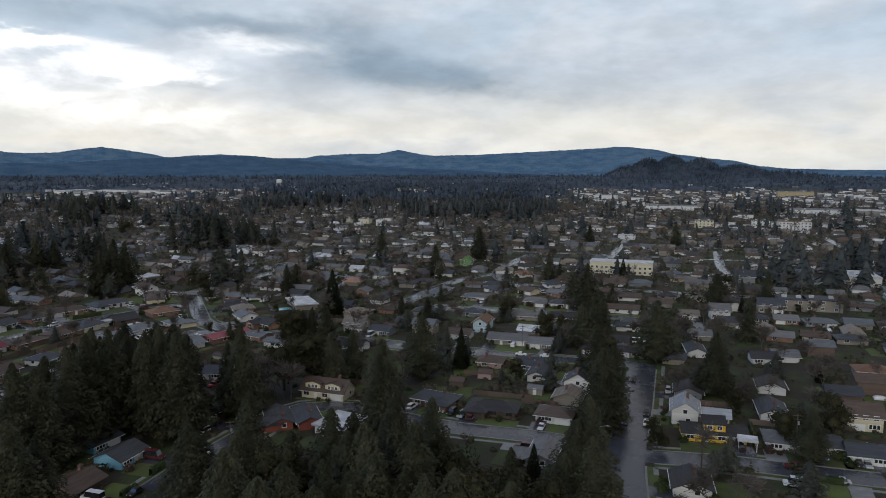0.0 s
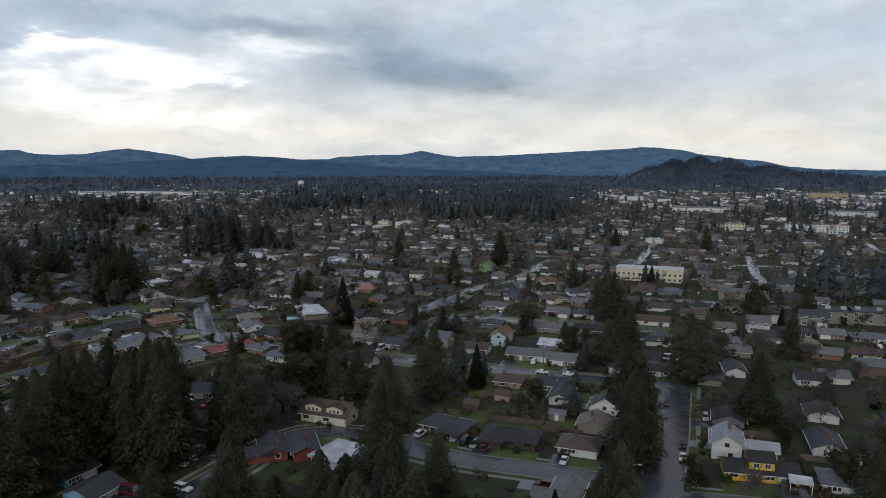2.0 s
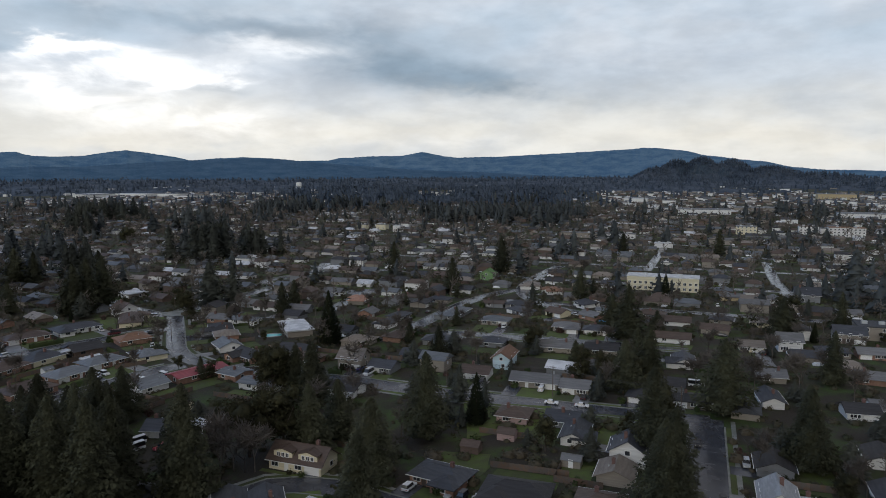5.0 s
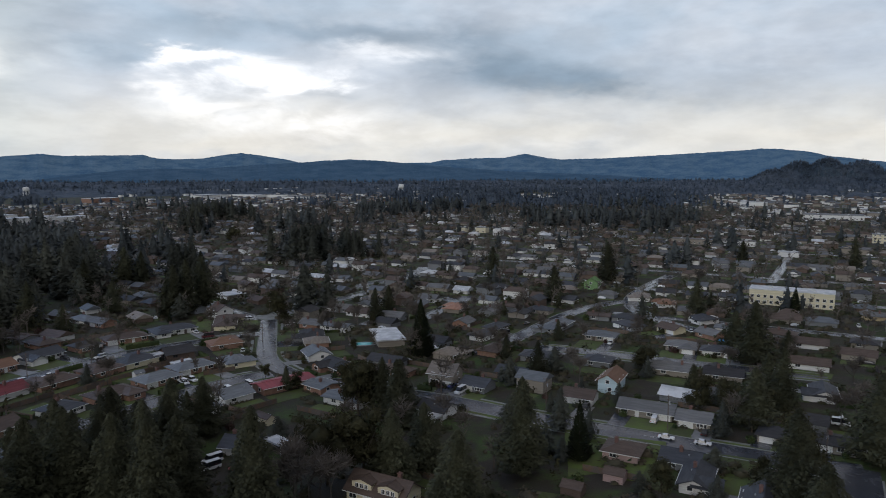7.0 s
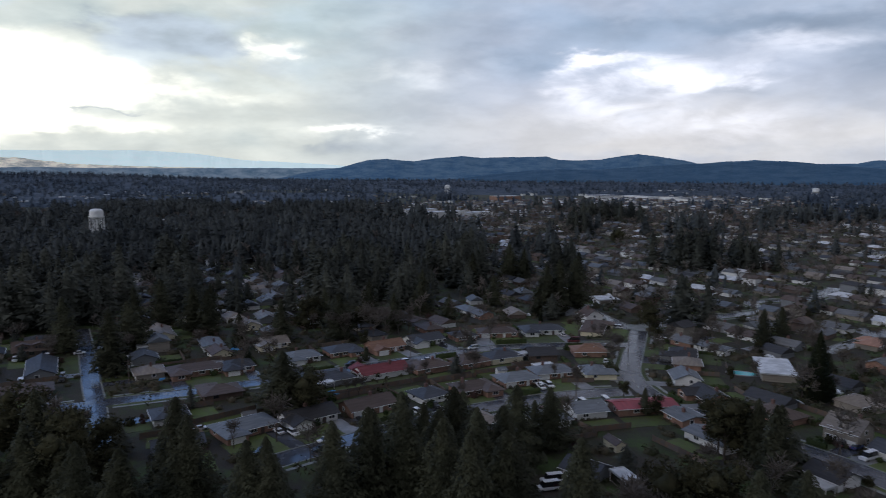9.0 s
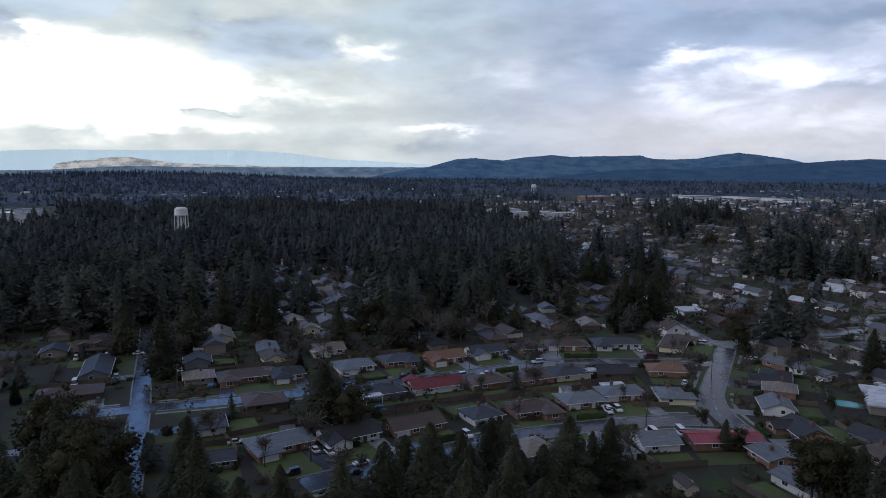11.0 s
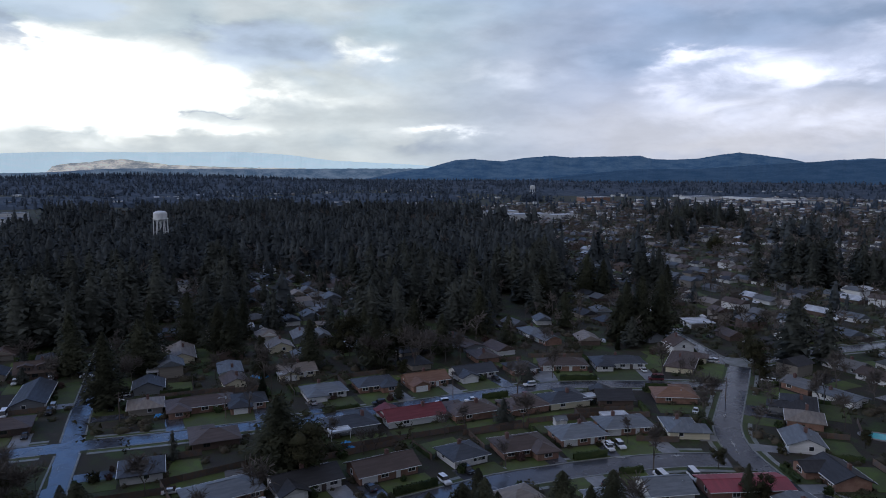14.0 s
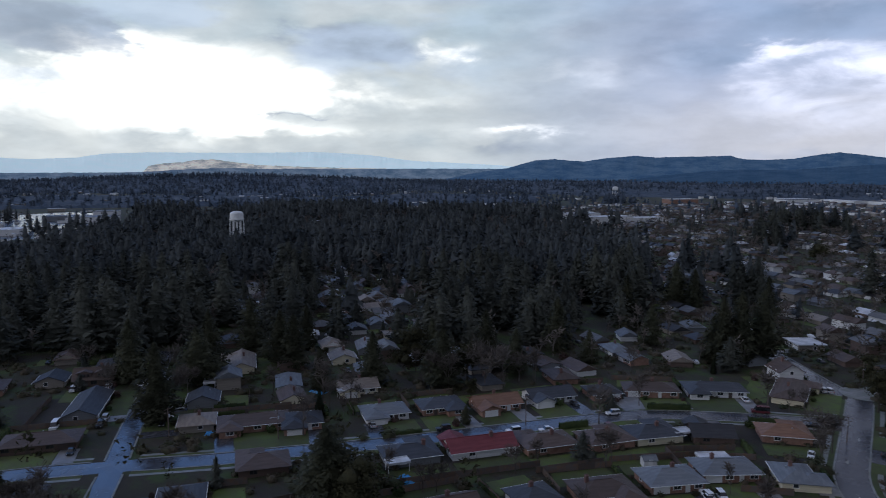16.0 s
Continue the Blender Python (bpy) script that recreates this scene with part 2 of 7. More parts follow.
def wet_asphalt():
    """Worn asphalt after rain: repair patches, darker wheel tracks, smooth puddled film in places."""
    m = bpy.data.materials.new("asphalt")
    m.use_nodes = True
    g = Nodes(m.node_tree)
    where = g.node("ShaderNodeNewGeometry").outputs["Position"]
    grain, film, broad = g.noise(where, 3.0, 5.0, 0.7), g.noise(where, 0.16, 5.0, 0.62, 0.6), g.noise(where, 0.03, 3.0, 0.5)
    cells = g.node("ShaderNodeTexVoronoi")
    cells.inputs["Scale"].default_value = 0.11
    g.link(where, cells.inputs["Vector"])
    shade = g.node("ShaderNodeSeparateColor")
    g.link(cells.outputs["Color"], shade.inputs[0])
    tone = g.mix(g.ramp(shade.outputs[0], 0.3, 0.9), (0.058, 0.061, 0.070), (0.074, 0.077, 0.086))
    tone = g.mix(g.ramp(film, 0.42, 0.62), tone, (0.052, 0.056, 0.066))
    val = g.math("MULTIPLY_ADD", grain, 0.6, 0.7)
    grey = g.node("ShaderNodeCombineColor")
    for socket in grey.inputs[:3]:
        g.link(val, socket)
    bsdf = g.node("ShaderNodeBsdfPrincipled")
    g.link(g.mix(1.0, tone, grey.outputs[0], "MULTIPLY"), bsdf.inputs["Base Color"])
    g.link(g.math("ADD", g.ramp(film, 0.34, 0.62, 0.25, 0.12), g.math("MULTIPLY", broad, 0.10)), bsdf.inputs["Roughness"])
    bsdf.inputs["Specular IOR Level"].default_value = 0.42
    b = g.node("ShaderNodeBump")
    b.inputs["Strength"].default_value, b.inputs["Distance"].default_value = 0.08, 0.02
    g.link(grain, b.inputs["Height"])
    g.link(b.outputs[0], bsdf.inputs["Normal"])
    g.link(bsdf.outputs[0], g.node("ShaderNodeOutputMaterial").inputs[0])
    MATS["asphalt"] = m


# roofs: wet composition shingles, torch-down and metal
for key, tone in dict(slate=(0.063, 0.068, 0.079), light=(0.17, 0.185, 0.20), brown=(0.105, 0.076, 0.061), dark=(0.044, 0.043, 0.045), red=(0.17, 0.038, 0.042),
                      tan=(0.24, 0.205, 0.17), orange=(0.23, 0.125, 0.075), grey=(0.18, 0.18, 0.18), peach=(0.40, 0.22, 0.15), green=(0.14, 0.26, 0.09), pale=(0.40, 0.42, 0.44)).items():
    paint("roof_" + key, tone, 0.62, 0.9, 0.55, tuple(0.66 * c for c in tone), 0.5, 0.5, 0.16, streak=(0.6, 2.6, 2.6), spec=0.3)
paint("roof_white", (0.62, 0.63, 0.64), 0.6, 0.5, 0.35, (0.38, 0.39, 0.40), 0.4, 0.1, 0.08)
paint("roof_metalred", (0.30, 0.045, 0.06), 0.5, 0.8, 0.35, (0.22, 0.04, 0.05), 0.5, 0.2, streak=(3.0, 0.4, 1.0))
# walls: lap siding, stucco and brick
for key, tone in dict(white=(0.70, 0.70, 0.68), cream=(0.68, 0.62, 0.44), beige=(0.27, 0.24, 0.20), grey=(0.20, 0.21, 0.22), brown=(0.13, 0.09, 0.07), pink=(0.42, 0.30, 0.28),
                      yellow=(0.80, 0.50, 0.03), blue=(0.20, 0.45, 0.62), paleblue=(0.52, 0.66, 0.72), tanwall=(0.42, 0.34, 0.20), greenwall=(0.20, 0.34, 0.14)).items():
    paint("wall_" + key, tone, 0.75, 1.0, 0.18, tuple(0.8 * c for c in tone), 0.4, 0.3, 0.06, streak=(0.15, 0.15, 5.0))
paint("wall_brick", (0.22, 0.115, 0.08), 0.85, 1.2, 0.4, (0.28, 0.17, 0.12), 0.5, 0.5, 0.15)
paint("wall_brickred", (0.26, 0.07, 0.05), 0.85, 1.2, 0.4, (0.20, 0.06, 0.045), 0.5, 0.5)
paint("trim_white", (0.74, 0.74, 0.72), 0.55, 1.0, 0.12)
paint("trim_brown", (0.08, 0.06, 0.05), 0.6, 1.0, 0.2)
paint("chimney_brick", (0.13, 0.075, 0.06), 0.9, 2.0, 0.4, (0.14, 0.08, 0.07))
paint("concrete", (0.25, 0.25, 0.245), 0.55, 0.6, 0.4, (0.16, 0.16, 0.16), 0.5, 0.3)
paint("kerb_concrete", (0.26, 0.26, 0.25), 0.6, 0.6, 0.4, (0.15, 0.16, 0.14), 0.5, 0.3)
wet_asphalt()
paint("road_paint", (0.42, 0.42, 0.40), 0.5, 3.0, 0.3)
paint("lawn_grass", (0.074, 0.108, 0.016), 0.9, 0.5, 0.6, (0.058, 0.068, 0.022), 0.5, 0.8, 0.35)
paint("fence_wood", (0.15, 0.095, 0.06), 0.85, 1.5, 0.5, (0.10, 0.085, 0.075), 0.5, 0.4, 0.3)
paint("pole_wood", (0.11, 0.085, 0.07), 0.9, 2.0, 0.3)
paint("wire_black", (0.02, 0.02, 0.02), 0.6, 1.0, 0.1, bump=0)
paint("galvanised", (0.42, 0.44, 0.46), 0.45, 1.0, 0.2, metal=0.6)
paint("tank_white", (0.70, 0.71, 0.70), 0.5, 0.2, 0.25, (0.52, 0.53, 0.52), 0.4, 0.05)
paint("bark", (0.075, 0.055, 0.042), 0.95, 1.5, 0.5, (0.05, 0.042, 0.036), 0.5, 0.6)
paint("twig_bark", (0.125, 0.112, 0.098), 0.95, 0.6, 0.4, (0.088, 0.076, 0.066), 0.5, 0.0, 0.30, spec=0.1)
paint("fir_needles", (0.034, 0.037, 0.022), 0.9, 0.35, 0.75, (0.051, 0.053, 0.031), 0.5, 0.0, 0.30, spec=0.15)
paint("cedar_needles", (0.018, 0.026, 0.013), 0.9, 0.6, 0.7, (0.028, 0.036, 0.017), 0.5, 0.0, 0.15, spec=0.2)
paint("broad_leaves", (0.030, 0.031, 0.017), 0.9, 0.6, 0.5, (0.042, 0.040, 0.021), 0.5, 0.0, 0.30, spec=0.1)
# farther firs are coloured lighter and bluer in place of air haze
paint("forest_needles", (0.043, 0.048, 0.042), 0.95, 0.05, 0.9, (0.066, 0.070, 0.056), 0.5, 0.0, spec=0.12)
paint("grove_hazed_needles", (0.038, 0.045, 0.047), 0.95, 0.05, 0.9, (0.064, 0.071, 0.070), 0.5, 0.0, spec=0.15)
paint("far_hazed_needles", (0.040, 0.056, 0.078), 0.95, 0.02, 0.9, (0.070, 0.086, 0.108), 0.5, 0.0, spec=0.1)
paint("hedge_leaves", (0.030, 0.050, 0.018), 0.9, 0.8, 0.7, (0.05, 0.065, 0.022), 0.5, 0.4, 0.3, spec=0.2)
paint("undergrowth_leaves", (0.040, 0.050, 0.024), 0.95, 0.3, 0.8, (0.078, 0.066, 0.046), 0.6, 0.0, spec=0.15)
paint("brush_twigs", (0.088, 0.077, 0.063), 0.95, 0.08, 0.6, (0.068, 0.072, 0.046), 0.5, 0.0, spec=0.1)
paint("shrub_red", (0.085, 0.035, 0.030), 0.9, 0.8, 0.6, (0.06, 0.04, 0.03), 0.5, 0.3, 0.3)
paint("tarp_blue", (0.05, 0.28, 0.60), 0.4, 1.5, 0.25, bump=0.4)
paint("pool_water", (0.10, 0.48, 0.50), 0.15, 0.5, 0.15, bump=0.05)
paint("tyre_rubber", (0.02, 0.02, 0.02), 0.85, 3.0, 0.2)
paint("rim_alloy", (0.45, 0.46, 0.47), 0.35, 3.0, 0.1, metal=0.8)
paint("lamp_red", (0.35, 0.02, 0.02), 0.3, 3.0, 0.1, bump=0)
paint("lamp_clear", (0.7, 0.7, 0.68), 0.25, 3.0, 0.1, bump=0)
for key, tone in dict(white=(0.70, 0.71, 0.72), black=(0.018, 0.019, 0.022), silver=(0.38, 0.40, 0.42), red=(0.40, 0.03, 0.04), darkred=(0.10, 0.02, 0.025), blue=(0.04, 0.08, 0.22)).items():
    paint("car_" + key, tone, 0.3, 1.0, 0.08, bump=0.0, spec=0.6)


def glass_mat(name, tone, rough):
    m = bpy.data.materials.new(name)
    m.use_nodes = True
    b = m.node_tree.nodes["Principled BSDF"]
    b.inputs["Base Color"].default_value, b.inputs["Roughness"].default_value = (*tone, 1), rough
    b.inputs["Specular IOR Level"].default_value = 0.8
    MATS[name] = m


glass_mat("window_glass", (0.030, 0.034, 0.040), 0.08)
glass_mat("car_glass", (0.015, 0.017, 0.020), 0.06)


def ground_mat():
    """Winter yards: soil, thin grass and moss in patches; far off the mixed tone of gardens and roofs."""
    m = bpy.data.materials.new("winter_ground")
    m.use_nodes = True
    g = Nodes(m.node_tree)
    where = g.node("ShaderNodeNewGeometry").outputs["Position"]
    lots, patch, grain = g.noise(where, 0.045, 4.0, 0.6), g.noise(where, 0.22, 4.0, 0.6), g.noise(where, 2.5, 5.0, 0.7)
    tone = g.mix(g.ramp(lots, 0.46, 0.62), (0.040, 0.034, 0.026), (0.039, 0.039, 0.023))
    tone = g.mix(g.ramp(patch, 0.54, 0.70), tone, (0.052, 0.042, 0.032))
    tone = g.mix(g.ramp(g.noise(where, 0.07, 8.0, 0.68), 0.46, 0.66), tone, (0.048, 0.076, 0.020))
    val = g.math("MULTIPLY_ADD", grain, 0.9, 0.55)
    grey = g.node("ShaderNodeCombineColor")
    for socket in grey.inputs[:3]:
        g.link(val, socket)
    bsdf = g.node("ShaderNodeBsdfPrincipled")
    g.link(g.mix(1.0, tone, grey.outputs[0], "MULTIPLY"), bsdf.inputs["Base Color"])
    bsdf.inputs["Roughness"].default_value, bsdf.inputs["Specular IOR Level"].default_value = 0.9, 0.25
    b = g.node("ShaderNodeBump")
    b.inputs["Strength"].default_value, b.inputs["Distance"].default_value = 0.7, 0.15
    g.link(grain, b.inputs["Height"])
    g.link(b.outputs[0], bsdf.inputs["Normal"])
    g.link(bsdf.outputs[0], g.node("ShaderNodeOutputMaterial").inputs[0])
    MATS["winter_ground"] = m


ground_mat()


def painted_haze_mat(name, low, high, glow):
    """Backdrop of far hills: woods and clearings, air haze painted as tint and glow."""
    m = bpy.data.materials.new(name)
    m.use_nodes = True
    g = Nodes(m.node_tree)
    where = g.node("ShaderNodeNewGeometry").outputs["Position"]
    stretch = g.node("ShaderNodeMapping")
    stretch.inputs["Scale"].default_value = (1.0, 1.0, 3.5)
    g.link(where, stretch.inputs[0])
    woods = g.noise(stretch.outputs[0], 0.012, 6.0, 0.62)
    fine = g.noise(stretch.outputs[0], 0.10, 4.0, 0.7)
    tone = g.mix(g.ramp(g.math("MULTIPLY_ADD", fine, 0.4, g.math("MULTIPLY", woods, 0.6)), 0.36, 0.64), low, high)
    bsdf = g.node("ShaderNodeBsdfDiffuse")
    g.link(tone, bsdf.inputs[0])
    # self-glow stands in for light scattered by the air
    haze_glow = g.node("ShaderNodeEmission")
    g.link(tone, haze_glow.inputs[0])
    haze_glow.inputs[1].default_value = glow
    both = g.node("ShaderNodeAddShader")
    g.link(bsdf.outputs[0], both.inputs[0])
    g.link(haze_glow.outputs[0], both.inputs[1])
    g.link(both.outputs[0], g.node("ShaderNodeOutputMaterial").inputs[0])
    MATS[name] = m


# the blue of distance is painted into all these hill tones
painted_haze_mat("hill_far_haze", (0.032, 0.069, 0.122), (0.072, 0.115, 0.162), 0.42)
painted_haze_mat("hill_near_haze", (0.026, 0.054, 0.092), (0.046, 0.078, 0.118), 0.42)
painted_haze_mat("hill_pale_haze", (0.60, 0.73, 0.70), (0.65, 0.77, 0.74), 0.5)
# cloud shade on the plain and sun on the bluff are put into colour
painted_haze_mat("plain_painted_shade", (0.075, 0.125, 0.175), (0.20, 0.25, 0.29), 0.35)
painted_haze_mat("hill_painted_sun", (0.26, 0.28, 0.27), (0.86, 0.78, 0.62), 0.45)
painted_haze_mat("hill_wooded_haze", (0.026, 0.040, 0.055), (0.044, 0.060, 0.075), 0.28)

# ---------------------------------------------------------------- mesh helpers


def part(name, bm, material, parent=None, label=""):
    """One mesh object out of a bmesh, under a thing or a part."""
    me = bpy.data.meshes.new(name)
    bm.to_mesh(me)
    bm.free()
    me.materials.append(MATS[material])
    ob = new(name, me)
    if parent is not None:
        ob.parent = parent
    if label:
        tagged(ob, label)
    return ob


def raw(name, verts, faces, material, parent=None):
    me = bpy.data.meshes.new(name)
    me.from_pydata(verts, [], faces)
    me.materials.append(MATS[material])
    ob = new(name, me)
    if parent is not None:
        ob.parent = parent
    return ob


def from_arrays(name, verts, tris, material):
    """A big triangle mesh from arrays."""
    verts, tris = np.asarray(verts, np.float32), np.asarray(tris, np.int32)
    me = bpy.data.meshes.new(name)
    me.vertices.add(len(verts))
    me.vertices.foreach_set("co", verts.ravel())
    me.loops.add(tris.size)
    me.loops.foreach_set("vertex_index", tris.ravel())
    me.polygons.add(len(tris))
    me.polygons.foreach_set("loop_start", np.arange(0, tris.size, 3, dtype=np.int32))
    me.update(calc_edges=True)
    me.materials.append(MATS[material])
    return new(name, me)


def box(bm, x0, y0, z0, x1, y1, z1):
    v = [bm.verts.new(p) for p in ((x0, y0, z0), (x1, y0, z0), (x1, y1, z0), (x0, y1, z0), (x0, y0, z1), (x1, y0, z1), (x1, y1, z1), (x0, y1, z1))]
    for f in ((0, 3, 2, 1), (4, 5, 6, 7), (0, 1, 5, 4), (1, 2, 6, 5), (2, 3, 7, 6), (3, 0, 4, 7)):
        bm.faces.new([v[i] for i in f])
    return v


def boxes(*sizes):
    bm = bmesh.new()
    for s in sizes:
        box(bm, *s)
    return bm


def solid(bm, outline, z0, z1):
    """A prism over an outline in plan."""
    low, high = [bm.verts.new((x, y, z0)) for x, y in outline], [bm.verts.new((x, y, z1)) for x, y in outline]
    n = len(outline)
    bm.faces.new(low[::-1])
    bm.faces.new(high)
    for i in range(n):
        bm.faces.new((low[i], low[(i + 1) % n], high[(i + 1) % n], high[i]))


def tube(bm, a, b, ra, rb, sides=6):
    a, b = Vector(a), Vector(b)
    q = (b - a).to_track_quat("Z", "Y")
    rings = [[bm.verts.new(p + q @ Vector((r * math.cos(k * math.tau / sides), r * math.sin(k * math.tau / sides), 0))) for k in range(sides)] for p, r in ((a, ra), (b, rb))]
    for k in range(sides):
        bm.faces.new((rings[0][k], rings[0][(k + 1) % sides], rings[1][(k + 1) % sides], rings[1][k]))
    bm.faces.new(rings[0][::-1])
    bm.faces.new(rings[1])


# ---------------------------------------------------------------- ground, streets
def terrain():
    bm = bmesh.new()
    reach = [-4900, -3600, -2400, -1500, -900, -500, -250, 0, 250, 500, 900, 1500, 2400, 3600, 4900]
    grid = [[bm.verts.new((x, y, 0)) for x in reach] for y in reach]
    for j in range(len(reach) - 1):
        for i in range(len(reach) - 1):
            bm.faces.new((grid[j][i], grid[j][i + 1], grid[j + 1][i + 1], grid[j + 1][i]))
    tagged(part("ground", bm, "winter_ground"), "damp winter soil and thin grass of suburban yards", "ground", kind="structure")


terrain()

# streets: centre lines in plan
ROADS = []
ROADS.append(("culdesac_road", 7.6, [(-149.9, 412.6), (-139.9, 389.8), (-127.4, 360.3), (-118.7, 341.3), (-108.1, 327.9), (-92.9, 315.9), (-80.8, 308.9)]))
ROADS.append(("upper_street", 7.6, [(-138.2, 382.1), (-157.7, 363.9), (-179.1, 338.5), (-188.2, 316.2), (-195.1, 293.7), (-201.6, 272.8), (-207.7, 253.2), (-216.5, 230.4), (-221.6, 215.2), (-231.0, 193.8), (-239.4, 173.5), (-243.0, 162.3)]))
ROADS.append(("left_street", 5.8, [(-349.6, 229.9), (-300.2, 212.8), (-257.4, 197.4), (-232.6, 188.9), (-208.7, 180.0), (-194.1, 175.0), (-194.8, 175.2), (-169.0, 165.2)]))
ROADS.append(("lower_street", 8.5, [(-107.3, 319.6), (-114.8, 312.1), (-124.2, 297.1), (-131.9, 280.7), (-138.4, 264.3), (-142.2, 246.6), (-145.6, 230.4), (-148.2, 215.2), (-150.1, 201.1)]))
ROADS.append(("east_branch", 8.0, [(-149.5, 415.9), (-140.2, 450.0), (-127.3, 480.2), (-118.8, 504.4), (-132.8, 523.0), (-110.9, 560.9), (-109.3, 613.9)]))
ROADS.append(("west_branch", 8.0, [(-154.3, 410.3), (-168.6, 419.5), (-188.7, 434.1), (-214.0, 451.3)]))
ROADS.append(("main_street", 9.0, [(-80.8, 308.9), (-80.2, 315.0), (-61.2, 307.5), (-39.8, 302.0), (-23.1, 295.4), (-5.5, 288.6), (14.6, 282.5), (31.9, 277.1), (48.2, 272.0), (68.4, 266.5), (79.0, 264.4)]))
ROADS.append(("straight_road", 9.8, [(78.0, 266.0), (72.1, 248.2), (61.9, 217.1), (56.0, 200.4), (47.4, 174.0), (42.7, 155.3)]))
ROADS.append(("cross_street", 8.5, [(109.0, 164.4), (88.8, 170.7), (76.0, 174.8), (62.2, 177.5), (49.5, 180.4), (34.4, 189.2), (19.0, 194.5), (2.8, 199.3), (-14.5, 208.1), (-29.4, 216.0), (-43.8, 216.0), (-51.8, 204.5), (-59.6, 185.1), (-65.2, 170.7), (-68.7, 158.2)]))
ROADS.append(("mid_street", 8.0, [(-22.8, 384.9), (-8.2, 422.8), (6.6, 456.6), (23.7, 481.7), (38.1, 493.6)]))
ROADS.append(("north_bend", 8.0, [(76.7, 601.9), (56.6, 554.2), (40.7, 503.7), (39.7, 471.5), (49.5, 442.5), (64.3, 421.6)]))
ROADS.append(("second_street", 8.0, [(-9.2, 376.8), (6.2, 374.3), (30.8, 367.2), (65.7, 358.2), (98.6, 350.6)]))
ROADS.append(("far_lane", 6.0, [(193.1, 732.7), (174.2, 677.3), (138.2, 578.3)]))
ROADS.append(("east_lane", 6.5, [(246.4, 626.9), (216.5, 543.3), (195.2, 472.4)]))
ROADS.append(("pocket", 7.0, [(-60.0, 482.2), (-64.3, 457.1), (-71.0, 425.9)]))
GRID = radians(-18.5)  # the town's east, from +x
GU, GV = Vector((math.cos(GRID), math.sin(GRID))), Vector((-math.sin(GRID), math.cos(GRID)))


def smooth_line(points, step=5.0):
    pts = [Vector(p) for p in points]
    pts = [pts[0] * 2 - pts[1], *pts, pts[-1] * 2 - pts[-2]]
    out = []
    for a, b, c, d in zip(pts, pts[1:], pts[2:], pts[3:]):
        n = max(1, int((c - b).length / step))
        for k in range(n):
            t = k / n
            out.append(0.5 * (2 * b + (c - a) * t + (2 * a - 5 * b + 4 * c - d) * t * t + (3 * b - a - 3 * c + d) * t ** 3))
    return [*out, pts[-2]]


LINES = []  # (half width, points) of every street


def lay_lines():
    for name, width, points in ROADS:
        LINES.append((name, width / 2, smooth_line(points)))
    # the regular streets farther on, east-west every 85 m and a few crossings
    for k, v in enumerate(range(443, 900, 85)):
        west, east = (-330 if v < 700 else -520), 560
        if v < 480:
            west = -120
        LINES.append(("avenue", 3.4, [GU * u + GV * v for u in range(west, east, 20)]))
    for u, v0, v1 in ((150, 280, 900), (330, 260, 900)):
        LINES.append(("avenue", 3.4, [GU * u + GV * v for v in range(v0, v1, 20)]))


lay_lines()
SEGS = [(half, a, b) for _, half, pts in LINES for a, b in zip(pts, pts[1:])]
SA = np.array([(a.x, a.y) for _, a, b in SEGS])
SB = np.array([(b.x, b.y) for _, a, b in SEGS])
SH = np.array([h for h, a, b in SEGS])


def street_gap(x, y):
    """Distance from the nearest street's edge, the nearest point of its centre line, and its direction."""
    p, d = np.array((x, y)), SB - SA
    k = np.clip(((p - SA) * d).sum(1) / np.maximum((d * d).sum(1), 1e-6), 0, 1)
    c = SA + k[:, None] * d
    gap = np.hypot(*(p - c).T) - SH
    i = int(np.argmin(gap))
    return gap[i], Vector(c[i]), math.atan2(d[i][1], d[i][0])


def build_street(index, name, half, pts):
    z = 0.020 + 0.004 * (index % 12)
    verts, faces = [], []
    for i, p in enumerate(pts):
        t = (pts[min(i + 1, len(pts) - 1)] - pts[max(i - 1, 0)]).normalized()
        n = Vector((-t.y, t.x))
        for off, dz in ((-half, 0), (0, 0.06), (half, 0)):
            q = p + n * off
            verts.append((q.x, q.y, z + dz))
        if i:
            a = 3 * (i - 1)
            faces += [(a, a + 3, a + 4, a + 1), (a + 1, a + 4, a + 5, a + 2)]
    road = raw("road", [(v[0], v[1], v[2]) for v in verts], [f[::-1] for f in faces], "asphalt")
    tagged(road, "wet dark asphalt residential street", "road", kind="structure")
    if name == "avenue" and pts[0].length > 800:
        return
    kb = bmesh.new()
    for side in (-1, 1):
        run = []
        for i, p in enumerate(pts):
            t = (pts[min(i + 1, len(pts) - 1)] - pts[max(i - 1, 0)]).normalized()
            n = Vector((-t.y, t.x)) * side
            mid = p + n * (half + 0.25)
            others = [(h, a, b) for h, a, b in NEAR_SEGS[index] if (mid - a).length < 40]
            clear = True
            for h, a, b in others:
                d = b - a
                k = max(0, min(1, (mid - a).dot(d) / max(d.length_squared, 1e-6)))
                if (mid - (a + d * k)).length < h + 0.4:
                    clear = False
                    break
            run.append((p + n * half, p + n * (half + 0.5)) if clear else None)
        for a, b in zip(run, run[1:]):
            if a and b:
                v = [kb.verts.new((q.x, q.y, zz)) for q in (a[0], b[0], b[1], a[1]) for zz in (0.0, 0.15)]
                for f in ((1, 3, 5, 7), (0, 1, 7, 6)[::-1], (0, 2, 3, 1), (4, 6, 7, 5)):
                    kb.faces.new([v[j] for j in f])
    bmesh.ops.recalc_face_normals(kb, faces=kb.faces)
    tagged(part("kerb", kb, "kerb_concrete"), "worn pale concrete kerb along the street", "kerb", kind="structure")


